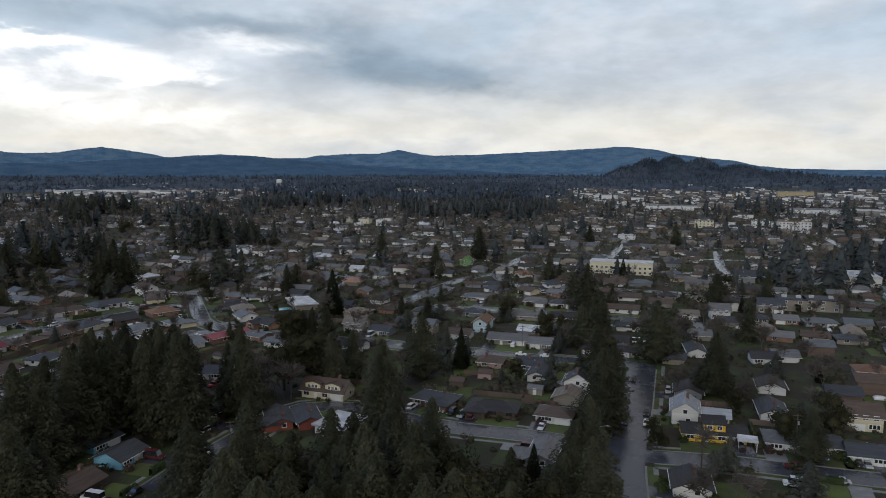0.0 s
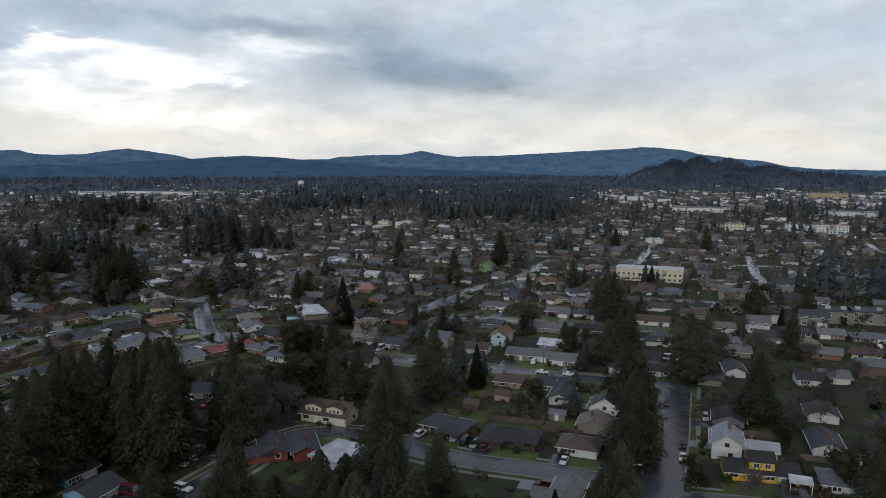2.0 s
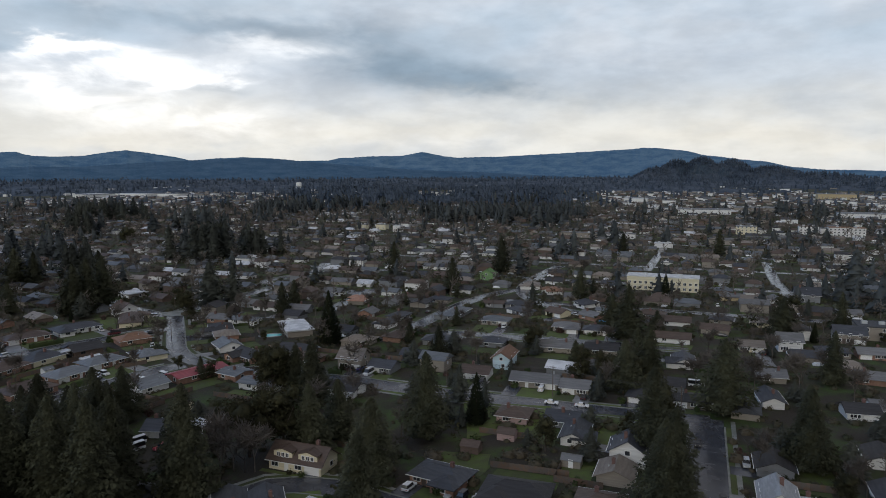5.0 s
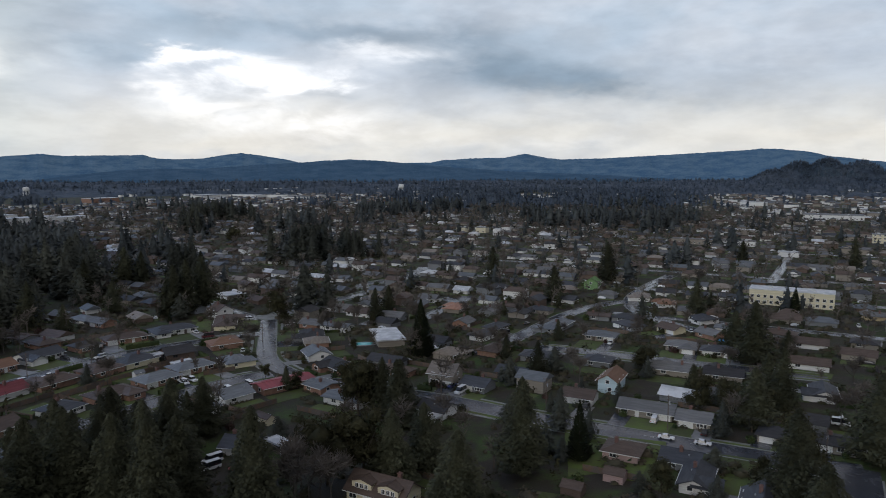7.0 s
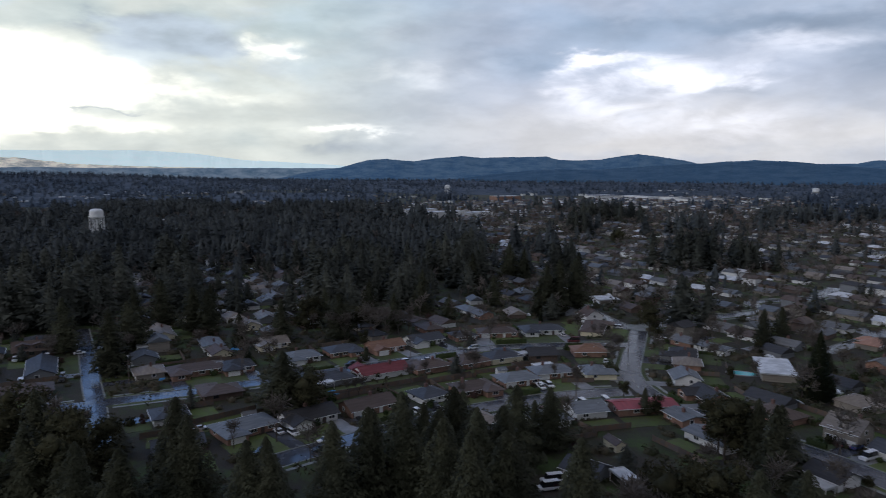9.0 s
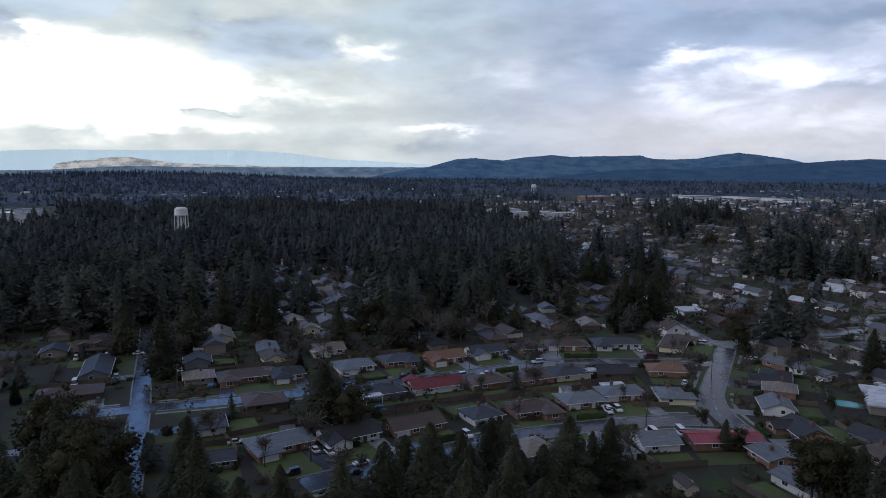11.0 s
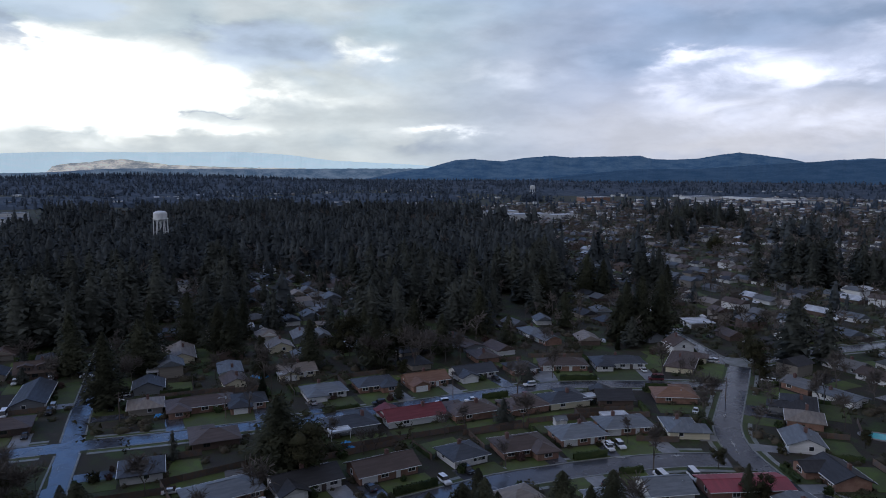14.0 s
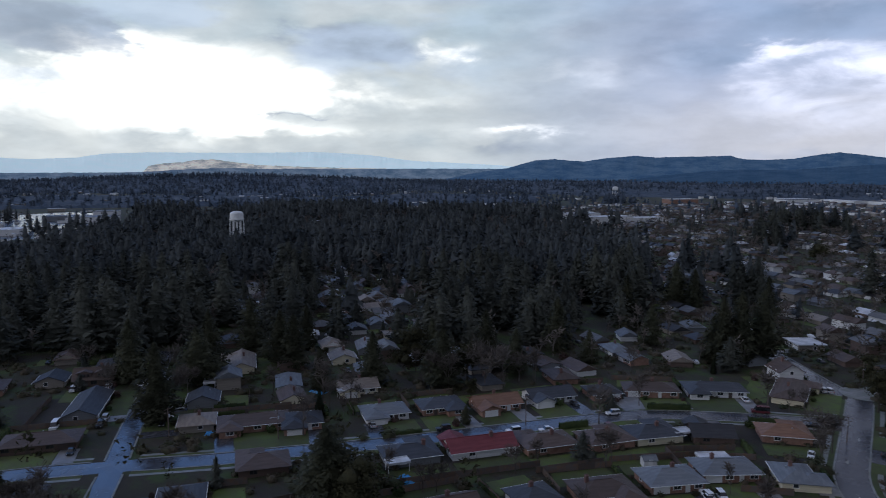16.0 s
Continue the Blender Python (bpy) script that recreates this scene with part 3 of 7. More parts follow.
NEAR_SEGS = {i: [(h, a, b) for j, (_, h, pts) in enumerate(LINES) if j != i for a, b in zip(pts, pts[1:])] for i in range(len(LINES))}
for number, (street, half_width, centre_line) in enumerate(LINES):
    build_street(number, street, half_width, centre_line)


def build_verge(index, half, pts, inner, outer, high, name, material, label):
    """A strip beside a street, on both sides, broken at the junctions."""
    bm = bmesh.new()
    for side in (-1, 1):
        run = []
        for i, p in enumerate(pts):
            t = (pts[min(i + 1, len(pts) - 1)] - pts[max(i - 1, 0)]).normalized()
            n = Vector((-t.y, t.x)) * side
            far = p + n * (half + outer)
            clear = True
            for h, a, b in NEAR_SEGS[index]:
                d = b - a
                k = max(0, min(1, (far - a).dot(d) / max(d.length_squared, 1e-6)))
                if (far - (a + d * k)).length < h + 1.2:
                    clear = False
                    break
            run.append((p + n * (half + inner), far) if clear else None)
        for a, b in zip(run, run[1:]):
            if a and b:
                v = [bm.verts.new((q.x, q.y, z)) for q in (a[0], b[0], b[1], a[1]) for z in (0.0, high)]
                for f in ((1, 3, 5, 7), (0, 1, 7, 6), (0, 2, 3, 1), (4, 6, 7, 5)):
                    bm.faces.new([v[j] for j in f])
    bmesh.ops.recalc_face_normals(bm, faces=bm.faces)
    tagged(part(name, bm, material), label, name, kind="structure")


for number, (street, half_width, centre_line) in enumerate(LINES):
    if street in ("culdesac_road", "upper_street", "lower_street", "main_street", "straight_road", "cross_street", "second_street", "east_branch"):
        build_verge(number, half_width, centre_line, 0.52, 2.0, 0.058, "verge", "lawn_grass", "narrow green grass verge beside the kerb")
        build_verge(number, half_width, centre_line, 2.02, 3.3, 0.054, "sidewalk", "kerb_concrete", "damp pale concrete footpath along the street")


def disc(name, x, y, z0, z1, radius, material, label, category):
    bm = bmesh.new()
    solid(bm, [(radius * math.cos(k * math.tau / 40), radius * math.sin(k * math.tau / 40)) for k in range(40)], z0, z1)
    ob = part(name, bm, material)
    ob.location = (x, y, 0)
    return tagged(ob, label, category, kind="structure")


disc("turning_circle", -150.5, 417.0, 0.0, 0.17, 8.0, "kerb_concrete", "pale concrete turning circle at the head of the road", "road")
disc("turning_circle", -60.0, 483.0, 0.0, 0.16, 11.0, "asphalt", "wet asphalt turning circle between lawns", "road")


def road_mark(x, y, turn, length):
    bm = boxes((-length / 2, -0.12, 0.0, length / 2, 0.12, 0.008), (-0.5, -0.6, 0.0, -0.2, 0.6, 0.008), (0.2, -0.45, 0.0, 0.5, 0.45, 0.008))
    ob = part("road_marking", bm, "road_paint")
    ob.matrix_world = pose(x, y, 0.13, 0, 0, turn)
    tagged(ob, "worn white painted marking on the asphalt", "road marking", kind="structure")


for mark in ((-112, 331.5, 130, 4), (-108.5, 327, 130, 4), (-131, 371, 113, 3), (-125, 352, 113, 3), (-127, 300, 60, 4), (-118, 312, 60, 4), (28, 279, -18, 5), (40, 275, -18, 4)):
    road_mark(*mark)

# ---------------------------------------------------------------- houses
ROOF_WORDS = dict(slate="blue-grey shingle", light="pale grey shingle", brown="brown shingle", dark="dark charcoal shingle", red="red and grey shingle", tan="tan shingle",
                  orange="rust-brown shingle", grey="grey shingle", peach="peach-coloured shingle", green="bright green", pale="very pale grey shingle", white="white flat", metalred="red metal")
WALL_WORDS = dict(white="white", cream="cream", beige="beige", grey="grey", brown="brown wooden", pink="dusty pink", yellow="bright yellow", blue="sky-blue", paleblue="pale blue",
                  tanwall="tan", greenwall="green", brick="brick", brickred="red brick")
KIND_WORDS = dict(hip="one-storey ranch house", gable="one-storey gabled house", two="two-storey house", twin="house with two broad dormers", flat="low flat-roofed house", flatgable="long low ranch house", split="split-level house")
HOUSES = []  # plan circles: x, y, radius


def roof_mesh(L, D, h, kind, pitch, over=0.75, thick=0.22):
    """Roof over a body L by D, with eaves at height h; ridge along x."""
    bm = bmesh.new()
    a, b = L / 2 + over, D / 2 + over
    low = h - over * pitch
    if kind in ("flat",):
        box(bm, -a, -b, h, a, b, h + 0.35)
        box(bm, -a, -b, h + 0.35, a, -b + 0.3, h + 0.55)
        box(bm, -a, b - 0.3, h + 0.35, a, b, h + 0.55)
        box(bm, -a, -b + 0.3, h + 0.35, -a + 0.3, b - 0.3, h + 0.55)
        box(bm, a - 0.3, -b + 0.3, h + 0.35, a, b - 0.3, h + 0.55)
        return bm
    top = low + b * pitch
    inset = b * (1.0 if kind == "hip" else 0.0)
    inset = min(inset, a - 0.4)
    ring = [(-a, -b), (a, -b), (a, b), (-a, b)]
    up = [bm.verts.new((x, y, low + thick)) for x, y in ring]
    dn = [bm.verts.new((x, y, low)) for x, y in ring]
    r0, r1 = bm.verts.new((-a + inset, 0, top + thick)), bm.verts.new((a - inset, 0, top + thick))
    bm.faces.new((up[0], up[1], r1, r0))
    bm.faces.new((up[2], up[3], r0, r1))
    if kind == "hip":
        bm.faces.new((up[1], up[2], r1))
        bm.faces.new((up[3], up[0], r0))
        bm.faces.new(dn[::-1])
        for i in range(4):
            bm.faces.new((dn[i], dn[(i + 1) % 4], up[(i + 1) % 4], up[i]))
    else:
        q0, q1 = bm.verts.new((-a, 0, top)), bm.verts.new((a, 0, top))
        bm.faces.new((dn[1], dn[0], q0, q1))
        bm.faces.new((dn[3], dn[2], q1, q0))
        bm.faces.new((dn[0], dn[1], up[1], up[0]))
        bm.faces.new((dn[2], dn[3], up[3], up[2]))
        for d0, u0, d1, u1, q, r in ((dn[1], up[1], dn[2], up[2], q1, r1), (dn[3], up[3], dn[0], up[0], q0, r0)):
            bm.faces.new((d0, q, r, u0))
            bm.faces.new((q, d1, u1, r))
    # ridge cap
    box(bm, -a + inset, -0.12, top + thick - 0.02, a - inset, 0.12, top + thick + 0.07)
    return bm


def body_mesh(L, D, h, kind, pitch, z0=0.0):
    bm = bmesh.new()
    x, y = L / 2, D / 2
    if kind in ("hip", "flat"):
        box(bm, -x, -y, z0, x, y, h + 0.05)
        return bm
    lift = y * pitch
    v = [bm.verts.new(p) for p in ((-x, -y, z0), (x, -y, z0), (x, y, z0), (-x, y, z0), (-x, -y, h), (x, -y, h), (x, y, h), (-x, y, h), (-x, 0, h + lift), (x, 0, h + lift))]
    for f in ((0, 1, 5, 4), (2, 3, 7, 6), (1, 2, 6, 9, 5), (3, 0, 4, 8, 7), (4, 5, 9, 8), (6, 7, 8, 9), (3, 2, 1, 0)):
        bm.faces.new([v[i] for i in f])
    return bm


def window(parent, x, y, z, w, h, face=-1, trim="trim_white"):
    """A framed window on a wall that looks along face * y."""
    t, d = 0.14, 0.10
    ya, yb = (y - d, y) if face < 0 else (y, y + d)
    win = part("window", boxes((x - w / 2 - t, ya, z - t, x + w / 2 + t, yb, z), (x - w / 2 - t, ya, z + h, x + w / 2 + t, yb, z + h + t),
                               (x - w / 2 - t, ya, z, x - w / 2, yb, z + h), (x + w / 2, ya, z, x + w / 2 + t, yb, z + h), (x - 0.04, ya + 0.02, z, x + 0.04, yb - 0.02, z + h)), trim, parent)
    mid = (y - 0.05) if face < 0 else (y + 0.05)
    part("pane", boxes((x - w / 2, mid - 0.012, z, x + w / 2, mid + 0.012, z + h)), "window_glass", win)
    return win


def end_window(parent, x, y, z, w, h, face=1, trim="trim_white"):
    t, d = 0.14, 0.10
    xa, xb = (x, x + d) if face > 0 else (x - d, x)
    win = part("window", boxes((xa, y - w / 2 - t, z - t, xb, y + w / 2 + t, z), (xa, y - w / 2 - t, z + h, xb, y + w / 2 + t, z + h + t),
                               (xa, y - w / 2 - t, z, xb, y - w / 2, z + h), (xa, y + w / 2, z, xb, y + w / 2 + t, z + h)), trim, parent)
    mid = x + face * 0.05
    part("pane", boxes((mid - 0.012, y - w / 2, z, mid + 0.012, y + w / 2, z + h)), "window_glass", win)


def garage_door(parent, x, y, w, trim):
    bm = boxes(*[(x - w / 2, y - 0.07, 0.05 + k * 0.53, x + w / 2, y - 0.01, 0.05 + k * 0.53 + 0.50) for k in range(4)])
    part("garage_door", bm, trim, parent)


def front_door(parent, x, y, material):
    door = part("door", boxes((x - 0.6, y - 0.09, 0.0, x - 0.48, y, 2.2), (x + 0.48, y - 0.09, 0.0, x + 0.6, y, 2.2), (x - 0.6, y - 0.09, 2.2, x + 0.6, y, 2.32), (x - 0.48, y - 0.05, 0.0, x + 0.48, y - 0.01, 2.2)),
                material, parent)
    return door


def chimney(parent, x, y, top, w=0.9):
    part("chimney", boxes((x - w / 2, y - 0.4, top - 2.2, x + w / 2, y + 0.4, top), (x - w / 2 - 0.08, y - 0.48, top, x + w / 2 + 0.08, y + 0.48, top + 0.14), (x - 0.18, y - 0.18, top + 0.14, x + 0.18, y + 0.18, top + 0.42)), "chimney_brick", parent)


def make_house(L, D, kind, roof, wall, rng, full=True):
    """A house at the origin that fronts -y: body, roof, wing, openings, chimney."""
    ob = new("house")
    two = kind == "two"
    shape = {"two": "gable", "twin": "gable", "flatgable": "gable", "split": "gable"}.get(kind, kind)
    h = {"two": 4.6, "twin": 2.9, "flat": 2.8}.get(kind, 2.4)
    pitch = {"hip": 0.34, "gable": 0.42, "two": 0.62, "twin": 0.72, "flatgable": 0.2, "split": 0.4, "flat": 0.0}[kind]
    rmat, wmat = "roof_" + roof, "wall_" + wall
    trim = "trim_white" if wall not in ("brown", "tanwall") else "trim_brown"
    f = -D / 2
    part("wall", body_mesh(L, D, h, shape, pitch), wmat, ob)
    part("roof", roof_mesh(L, D, h, shape, pitch), rmat, ob)
    if kind == "split":
        # the raised middle block
        m = L * 0.17
        upper = body_mesh(2 * m, D * 0.8, 5.1, "gable", 0.4, 2.6)
        part("upper_wall", upper, wmat, ob)
        part("upper_roof", roof_mesh(2 * m, D * 0.8, 5.1, "gable", 0.4, 0.45), rmat, ob)
        window(ob, -m * 0.45, -D * 0.4, 3.5, 1.2, 1.1)
        window(ob, m * 0.45, -D * 0.4, 3.5, 1.2, 1.1)
    if kind == "twin":
        # two broad wall dormers break the front slope
        for sx in (-1, 1):
            wide, deep = L * 0.36, D / 2 - 0.5
            dormer = body_mesh(deep, wide, 4.9, "gable", 0.28, 2.2)
            rot = Matrix.Translation((sx * L * 0.24, f + 0.5 + deep / 2, 0)) @ pose(0, 0, 0, 0, 0, 90)
            bmesh.ops.transform(dormer, matrix=rot, verts=dormer.verts)
            dormer_ob = part("dormer", dormer, wmat, ob)
            cover = roof_mesh(deep, wide, 4.9, "gable", 0.28, 0.35)
            bmesh.ops.transform(cover, matrix=rot, verts=cover.verts)
            part("dormer_roof", cover, rmat, dormer_ob)
            for k in (-1, 0, 1):
                window(ob, sx * L * 0.24 + k * 1.3, f + 0.5, 3.5, 0.8, 1.0, -1, trim)
    if full and kind in ("hip", "gable") and L > 11 and rng.random() < 0.75:
        # a wing towards the street, with its own roof across
        side = rng.choice((-1, 1))
        w, reach = 6.2, 2.6 + rng.random() * 1.2
        wing = body_mesh(D / 2 + reach, w, h - 0.02, shape, pitch)
        rot = Matrix.Translation((side * (L / 2 - w / 2 - 0.03), (f - reach) / 2, 0)) @ pose(0, 0, 0, 0, 0, 90)
        bmesh.ops.transform(wing, matrix=rot, verts=wing.verts)
        part("wing_wall", wing, wmat, ob)
        wr = roof_mesh(D / 2 + reach, w, h - 0.02, shape, pitch)
        bmesh.ops.transform(wr, matrix=rot, verts=wr.verts)
        part("wing_roof", wr, rmat, ob)
        gx, gy = side * (L / 2 - w / 2), f - reach
        if rng.random() < 0.6:
            garage_door(ob, gx, gy, 4.4, trim if wall != "white" else "trim_white")
        else:
            window(ob, gx, gy, 0.95, 2.0, 1.2, -1, trim)
        rest = [-side * L * 0.05, -side * (L / 2 - 2.0)]
    else:
        side = rng.choice((-1, 1))
        garage_door(ob, side * (L / 2 - 2.6), f, 4.2, trim)
        rest = [side * (L / 2 - 6.6), -side * (L / 2 - 1.8)]
    if L > 9:
        front_door(ob, (rest[0] + rest[1]) / 2, f, "trim_brown" if rng.random() < 0.6 else "trim_white")
    for x in rest:
        window(ob, x, f, 0.95, 1.9 if full else 1.6, 1.25, -1, trim)
    if two:
        for x in (-L * 0.3, 0, L * 0.3):
            window(ob, x, f, 3.55, 1.3, 1.2, -1, trim)
    # back and ends
    for x in (L * 0.2,):
        window(ob, x, D / 2, 0.95, 1.7, 1.2, 1, trim)
    if full:
        if two:
            window(ob, -L * 0.2, D / 2, 3.55, 1.3, 1.2, 1, trim)
            window(ob, L * 0.25, D / 2, 3.55, 1.3, 1.2, 1, trim)
        for s in (-1, 1):
            if s == side or two:
                end_window(ob, s * L / 2, D * 0.12, 1.0, 1.2, 1.15, s, trim)
            if two:
                end_window(ob, s * L / 2, 0, 3.6, 1.2, 1.15, s, trim)
    if kind != "flat" and rng.random() < 0.7:
        cx = rng.uniform(-L * 0.3, L * 0.3)
        chimney(ob, cx, 0.7, h + D / 2 * pitch + 1.1)
    if full and kind != "flat":
        over = 0.75
        low = h - over * pitch
        for s in (-1, 1):
            ya, yb = sorted((s * (D / 2 + over + 0.01), s * (D / 2 + over + 0.13)))
            part("gutter", boxes((-L / 2 - over, ya, low + 0.06, L / 2 + over, yb, low + 0.2)), trim, ob)
        if rng.random() < 0.35:
            vx, vy = rng.uniform(-L * 0.35, L * 0.35), D * 0.2
            vz = h + (D / 2 - vy) * pitch
            part("vent", boxes((vx - 0.14, vy - 0.14, vz - 0.1, vx + 0.14, vy + 0.14, vz + 0.55)), "galvanised", ob)
    return ob


house_rng = random.Random(5)
LAWNS = []


def sheet(name, corners, z, material, label, category):
    """A thin slab of ground cover with uneven edges."""
    pts = []
    for (ax, ay), (bx, by) in zip(corners, corners[1:] + corners[:1]):
        n = max(2, int(math.hypot(bx - ax, by - ay) / 3))
        for k in range(n):
            t = k / n
            j = 0.16 if k else 0.0
            pts.append((ax + (bx - ax) * t + house_rng.uniform(-j, j), ay + (by - ay) * t + house_rng.uniform(-j, j)))
    bm = bmesh.new()
    solid(bm, pts, 0.0, z + 0.004 * (len(LAWNS) % 13))
    LAWNS.append(list(corners))
    return tagged(part(name, bm, material), label, category, kind="structure")


def yard(x, y, yaw, L, D, gap, rng):
    """Front lawn and driveway between a house and its street."""
    if not 2.5 < gap < 24:
        return
    m = pose(x, y, 0, 0, 0, yaw)
    side = rng.choice((-1, 1))

    def world(points):
        return [tuple((m @ Vector((px, py, 0)))[:2]) for px, py in points]

    f, e = -D / 2, -D / 2 - gap + 0.6
    a, b = -L / 2 - 1.5, L / 2 + 1.5
    dx0, dx1 = (b - 5.6, b - 0.4) if side > 0 else (a + 0.4, a + 5.6)
    sheet("driveway", world([(dx0, e), (dx1, e), (dx1, f - 0.05), (dx0, f - 0.05)]), 0.060, "concrete" if rng.random() < 0.45 else "asphalt", "wet driveway from the street to the garage", "driveway")
    lx0, lx1 = (a, dx0 - 0.2) if side > 0 else (dx1 + 0.2, b)
    if rng.random() < 0.95:
        sheet("lawn", world([(lx0, e), (lx1, e), (lx1, f - 0.9), (lx0, f - 0.9)]), 0.070, "lawn_grass", "short green winter lawn before a house", "lawn")
    if rng.random() < 0.85:
        sheet("lawn", world([(a, D / 2 + 1.5), (b - 1, D / 2 + 1.5), (b - 1, D / 2 + 9.8), (a + 1, D / 2 + 9.5)]), 0.066, "lawn_grass", "short green winter lawn behind a house", "lawn")
    if rng.random() < 0.38 and len(DRIVE_CARS) < 40:
        mid = m @ Vector(((dx0 + dx1) / 2 + rng.uniform(-0.8, 0.8), f - min(3.2, gap * 0.5), 0))
        DRIVE_CARS.append((mid.x, mid.y, yaw + 90 + rng.choice((0, 180)), rng.choice(("sedan", "suv", "suv", "sedan", "van")), rng.choice(("white", "black", "silver", "black", "blue", "darkred", "white"))))
    if rng.random() < 0.45:
        edge = rng.choice((a - 0.8, b + 0.8))
        hedge(world([(edge, D / 2 - 1), (edge, D / 2 + 9)]), rng)
    if rng.random() < 0.25:
        hedge(world([(lx0 + 0.6, e + 0.9), (lx1 - 0.6, e + 0.9)]), rng)
    # shrubs along the front
    for k in range(rng.randint(1, 3)):
        shrub(*world([(rng.uniform(a, b), f - 1.3 - rng.random() * 1.5)])[0], rng.uniform(0.7, 1.6), rng)
    if rng.random() < 0.6:
        fence(world([(a - 1.0, D / 2 + 10), (b + 1.0, D / 2 + 10)]))
    if rng.random() < 0.35:
        fence(world([(a - 1.0, D / 2 + 10), (a - 1.0, D / 2 - 2)]))


DRIVE_CARS = []


def hedge(ends, rng):
    """A clipped hedge between two lots: leaf clumps along a line, with a slightly wavy top."""
    (x0, y0), (x1, y1) = ends
    run = math.hypot(x1 - x0, y1 - y0)
    for k in range(5):
        px, py = x0 + (x1 - x0) * k / 4, y0 + (y1 - y0) * k / 4
        if street_gap(px, py)[0] < 0.5 or any(math.hypot(px - hx, py - hy) < r * 0.7 for hx, hy, r in HOUSES):
            return
    n, high = int(run * 44), rng.uniform(1.0, 2.1)
    r = np.random.RandomState(rng.randint(0, 9999))
    side = r.choice((-1, 1, 0), n)
    c = np.stack([r.uniform(0, run, n), np.where(side == 0, r.uniform(-0.5, 0.5, n), side * 0.5 + r.normal(0, 0.07, n)), np.where(side == 0, high, r.uniform(0.05, high, n))], 1)
    c[:, 2] += 0.10 * np.sin(c[:, 0] * 1.3) * (c[:, 2] / high)
    V = np.concatenate([c + r.normal(size=(n, 3)) * 0.12 for _ in range(4)])
    V[:, 2] = np.maximum(V[:, 2], 0.0)
    i = np.arange(n)
    F = np.concatenate([np.stack([i, i + n, i + 2 * n], 1), np.stack([i, i + 2 * n, i + 3 * n], 1)])
    k, m = len(V), int(max(1, run / 2))
    core = [(run * j / m, e, z) for j in range(m + 1) for e, z in ((-0.42, 0.0), (-0.42, high * 0.93), (0.42, high * 0.93), (0.42, 0.0))]
    V = np.concatenate([V, np.array(core)])
    F = np.concatenate([F, k + np.array([t for j in range(m) for e in range(3) for t in ((4 * j + e, 4 * j + e + 1, 4 * j + e + 5), (4 * j + e, 4 * j + e + 5, 4 * j + e + 4))])])
    ob = from_arrays("hedge", V, F, "hedge_leaves")
    ob.matrix_world = pose(x0, y0, 0, 0, 0, math.degrees(math.atan2(y1 - y0, x1 - x0)))
    tagged(ob, "clipped dark green hedge between two yards", "hedge", "garden hedges")


FENCE_COUNT = [0]


def fence(ends):
    (x0, y0), (x1, y1) = ends
    run = math.hypot(x1 - x0, y1 - y0)
    for k in range(5):
        px, py = x0 + (x1 - x0) * k / 4, y0 + (y1 - y0) * k / 4
        if street_gap(px, py)[0] < 1.0 or any(math.hypot(px - hx, py - hy) < r * 0.72 for hx, hy, r in HOUSES):
            return
    FENCE_COUNT[0] += 1
    ob = new("fence")
    n = max(2, int(run / 4.8))
    step = run / n
    for k in range(n):
        panel = bmesh.new()
        tops = [(k * step + j * step / 8, 1.74 + 0.04 * ((j * 7 + k) % 3)) for j in range(9)]
        rim = [(k * step + step - 0.03, 0.05), (k * step + 0.03, 0.05)] + [(min(max(x, k * step + 0.03), k * step + step - 0.03), z) for x, z in tops]
        front, back = [panel.verts.new((x, -0.03, z)) for x, z in rim], [panel.verts.new((x, 0.01, z)) for x, z in rim]
        panel.faces.new(front)
        panel.faces.new(back[::-1])
        for j in range(len(rim)):
            panel.faces.new((front[j], back[j], back[(j + 1) % len(rim)], front[(j + 1) % len(rim)]))
        bmesh.ops.recalc_face_normals(panel, faces=panel.faces)
        part("fence_panel", panel, "fence_wood", ob)
    for k in range(n + 1):
        part("post", boxes((k * step - 0.06, -0.10, 0, k * step + 0.06, -0.035, 1.85)), "fence_wood", ob)
    ob.matrix_world = pose(x0, y0, 0, 0, 0, math.degrees(math.atan2(y1 - y0, x1 - x0)))
    tagged(ob, "weathered brown wooden board fence between yards", "fence", "yard fences")


CLUMPS = {}


def clump_mesh(seed, count, material, flat=0.8, leaf=0.17):
    """A bush of many small leaf clumps with an uneven outline."""
    rng = np.random.RandomState(seed)
    d = rng.normal(size=(count, 3))
    d /= np.linalg.norm(d, axis=1)[:, None]
    r = rng.uniform(0.55, 1.05, (count, 1)) * (1 + 0.25 * np.sin(3 * d[:, :1] + seed) * np.cos(2 * d[:, 1:2]))
    c = d * r * (1, 1, flat) + (0, 0, flat * 0.9)
    c[:, 2] = np.maximum(c[:, 2], 0.05)
    verts = np.concatenate([c + rng.normal(size=(count, 3)) * leaf for _ in range(4)])
    i = np.arange(count)
    tris = np.concatenate([np.stack([i, i + count, i + 2 * count], 1), np.stack([i, i + 2 * count, i + 3 * count], 1)])
    heart = np.array([(0.72, 0, 0), (0, 0.72, 0), (-0.72, 0, 0), (0, -0.72, 0), (0, 0, 0.75 * flat)]) + (0, 0, flat * 0.7)
    n = len(verts)
    verts = np.concatenate([verts, heart, heart[:4] * (1, 1, 0)])
    tris = np.concatenate([tris, n + np.array([(j, (j + 1) % 4, 4) for j in range(4)] + [(j, 5 + j, 5 + (j + 1) % 4) for j in range(4)] + [(j, 5 + (j + 1) % 4, (j + 1) % 4) for j in range(4)])])
    return verts, tris


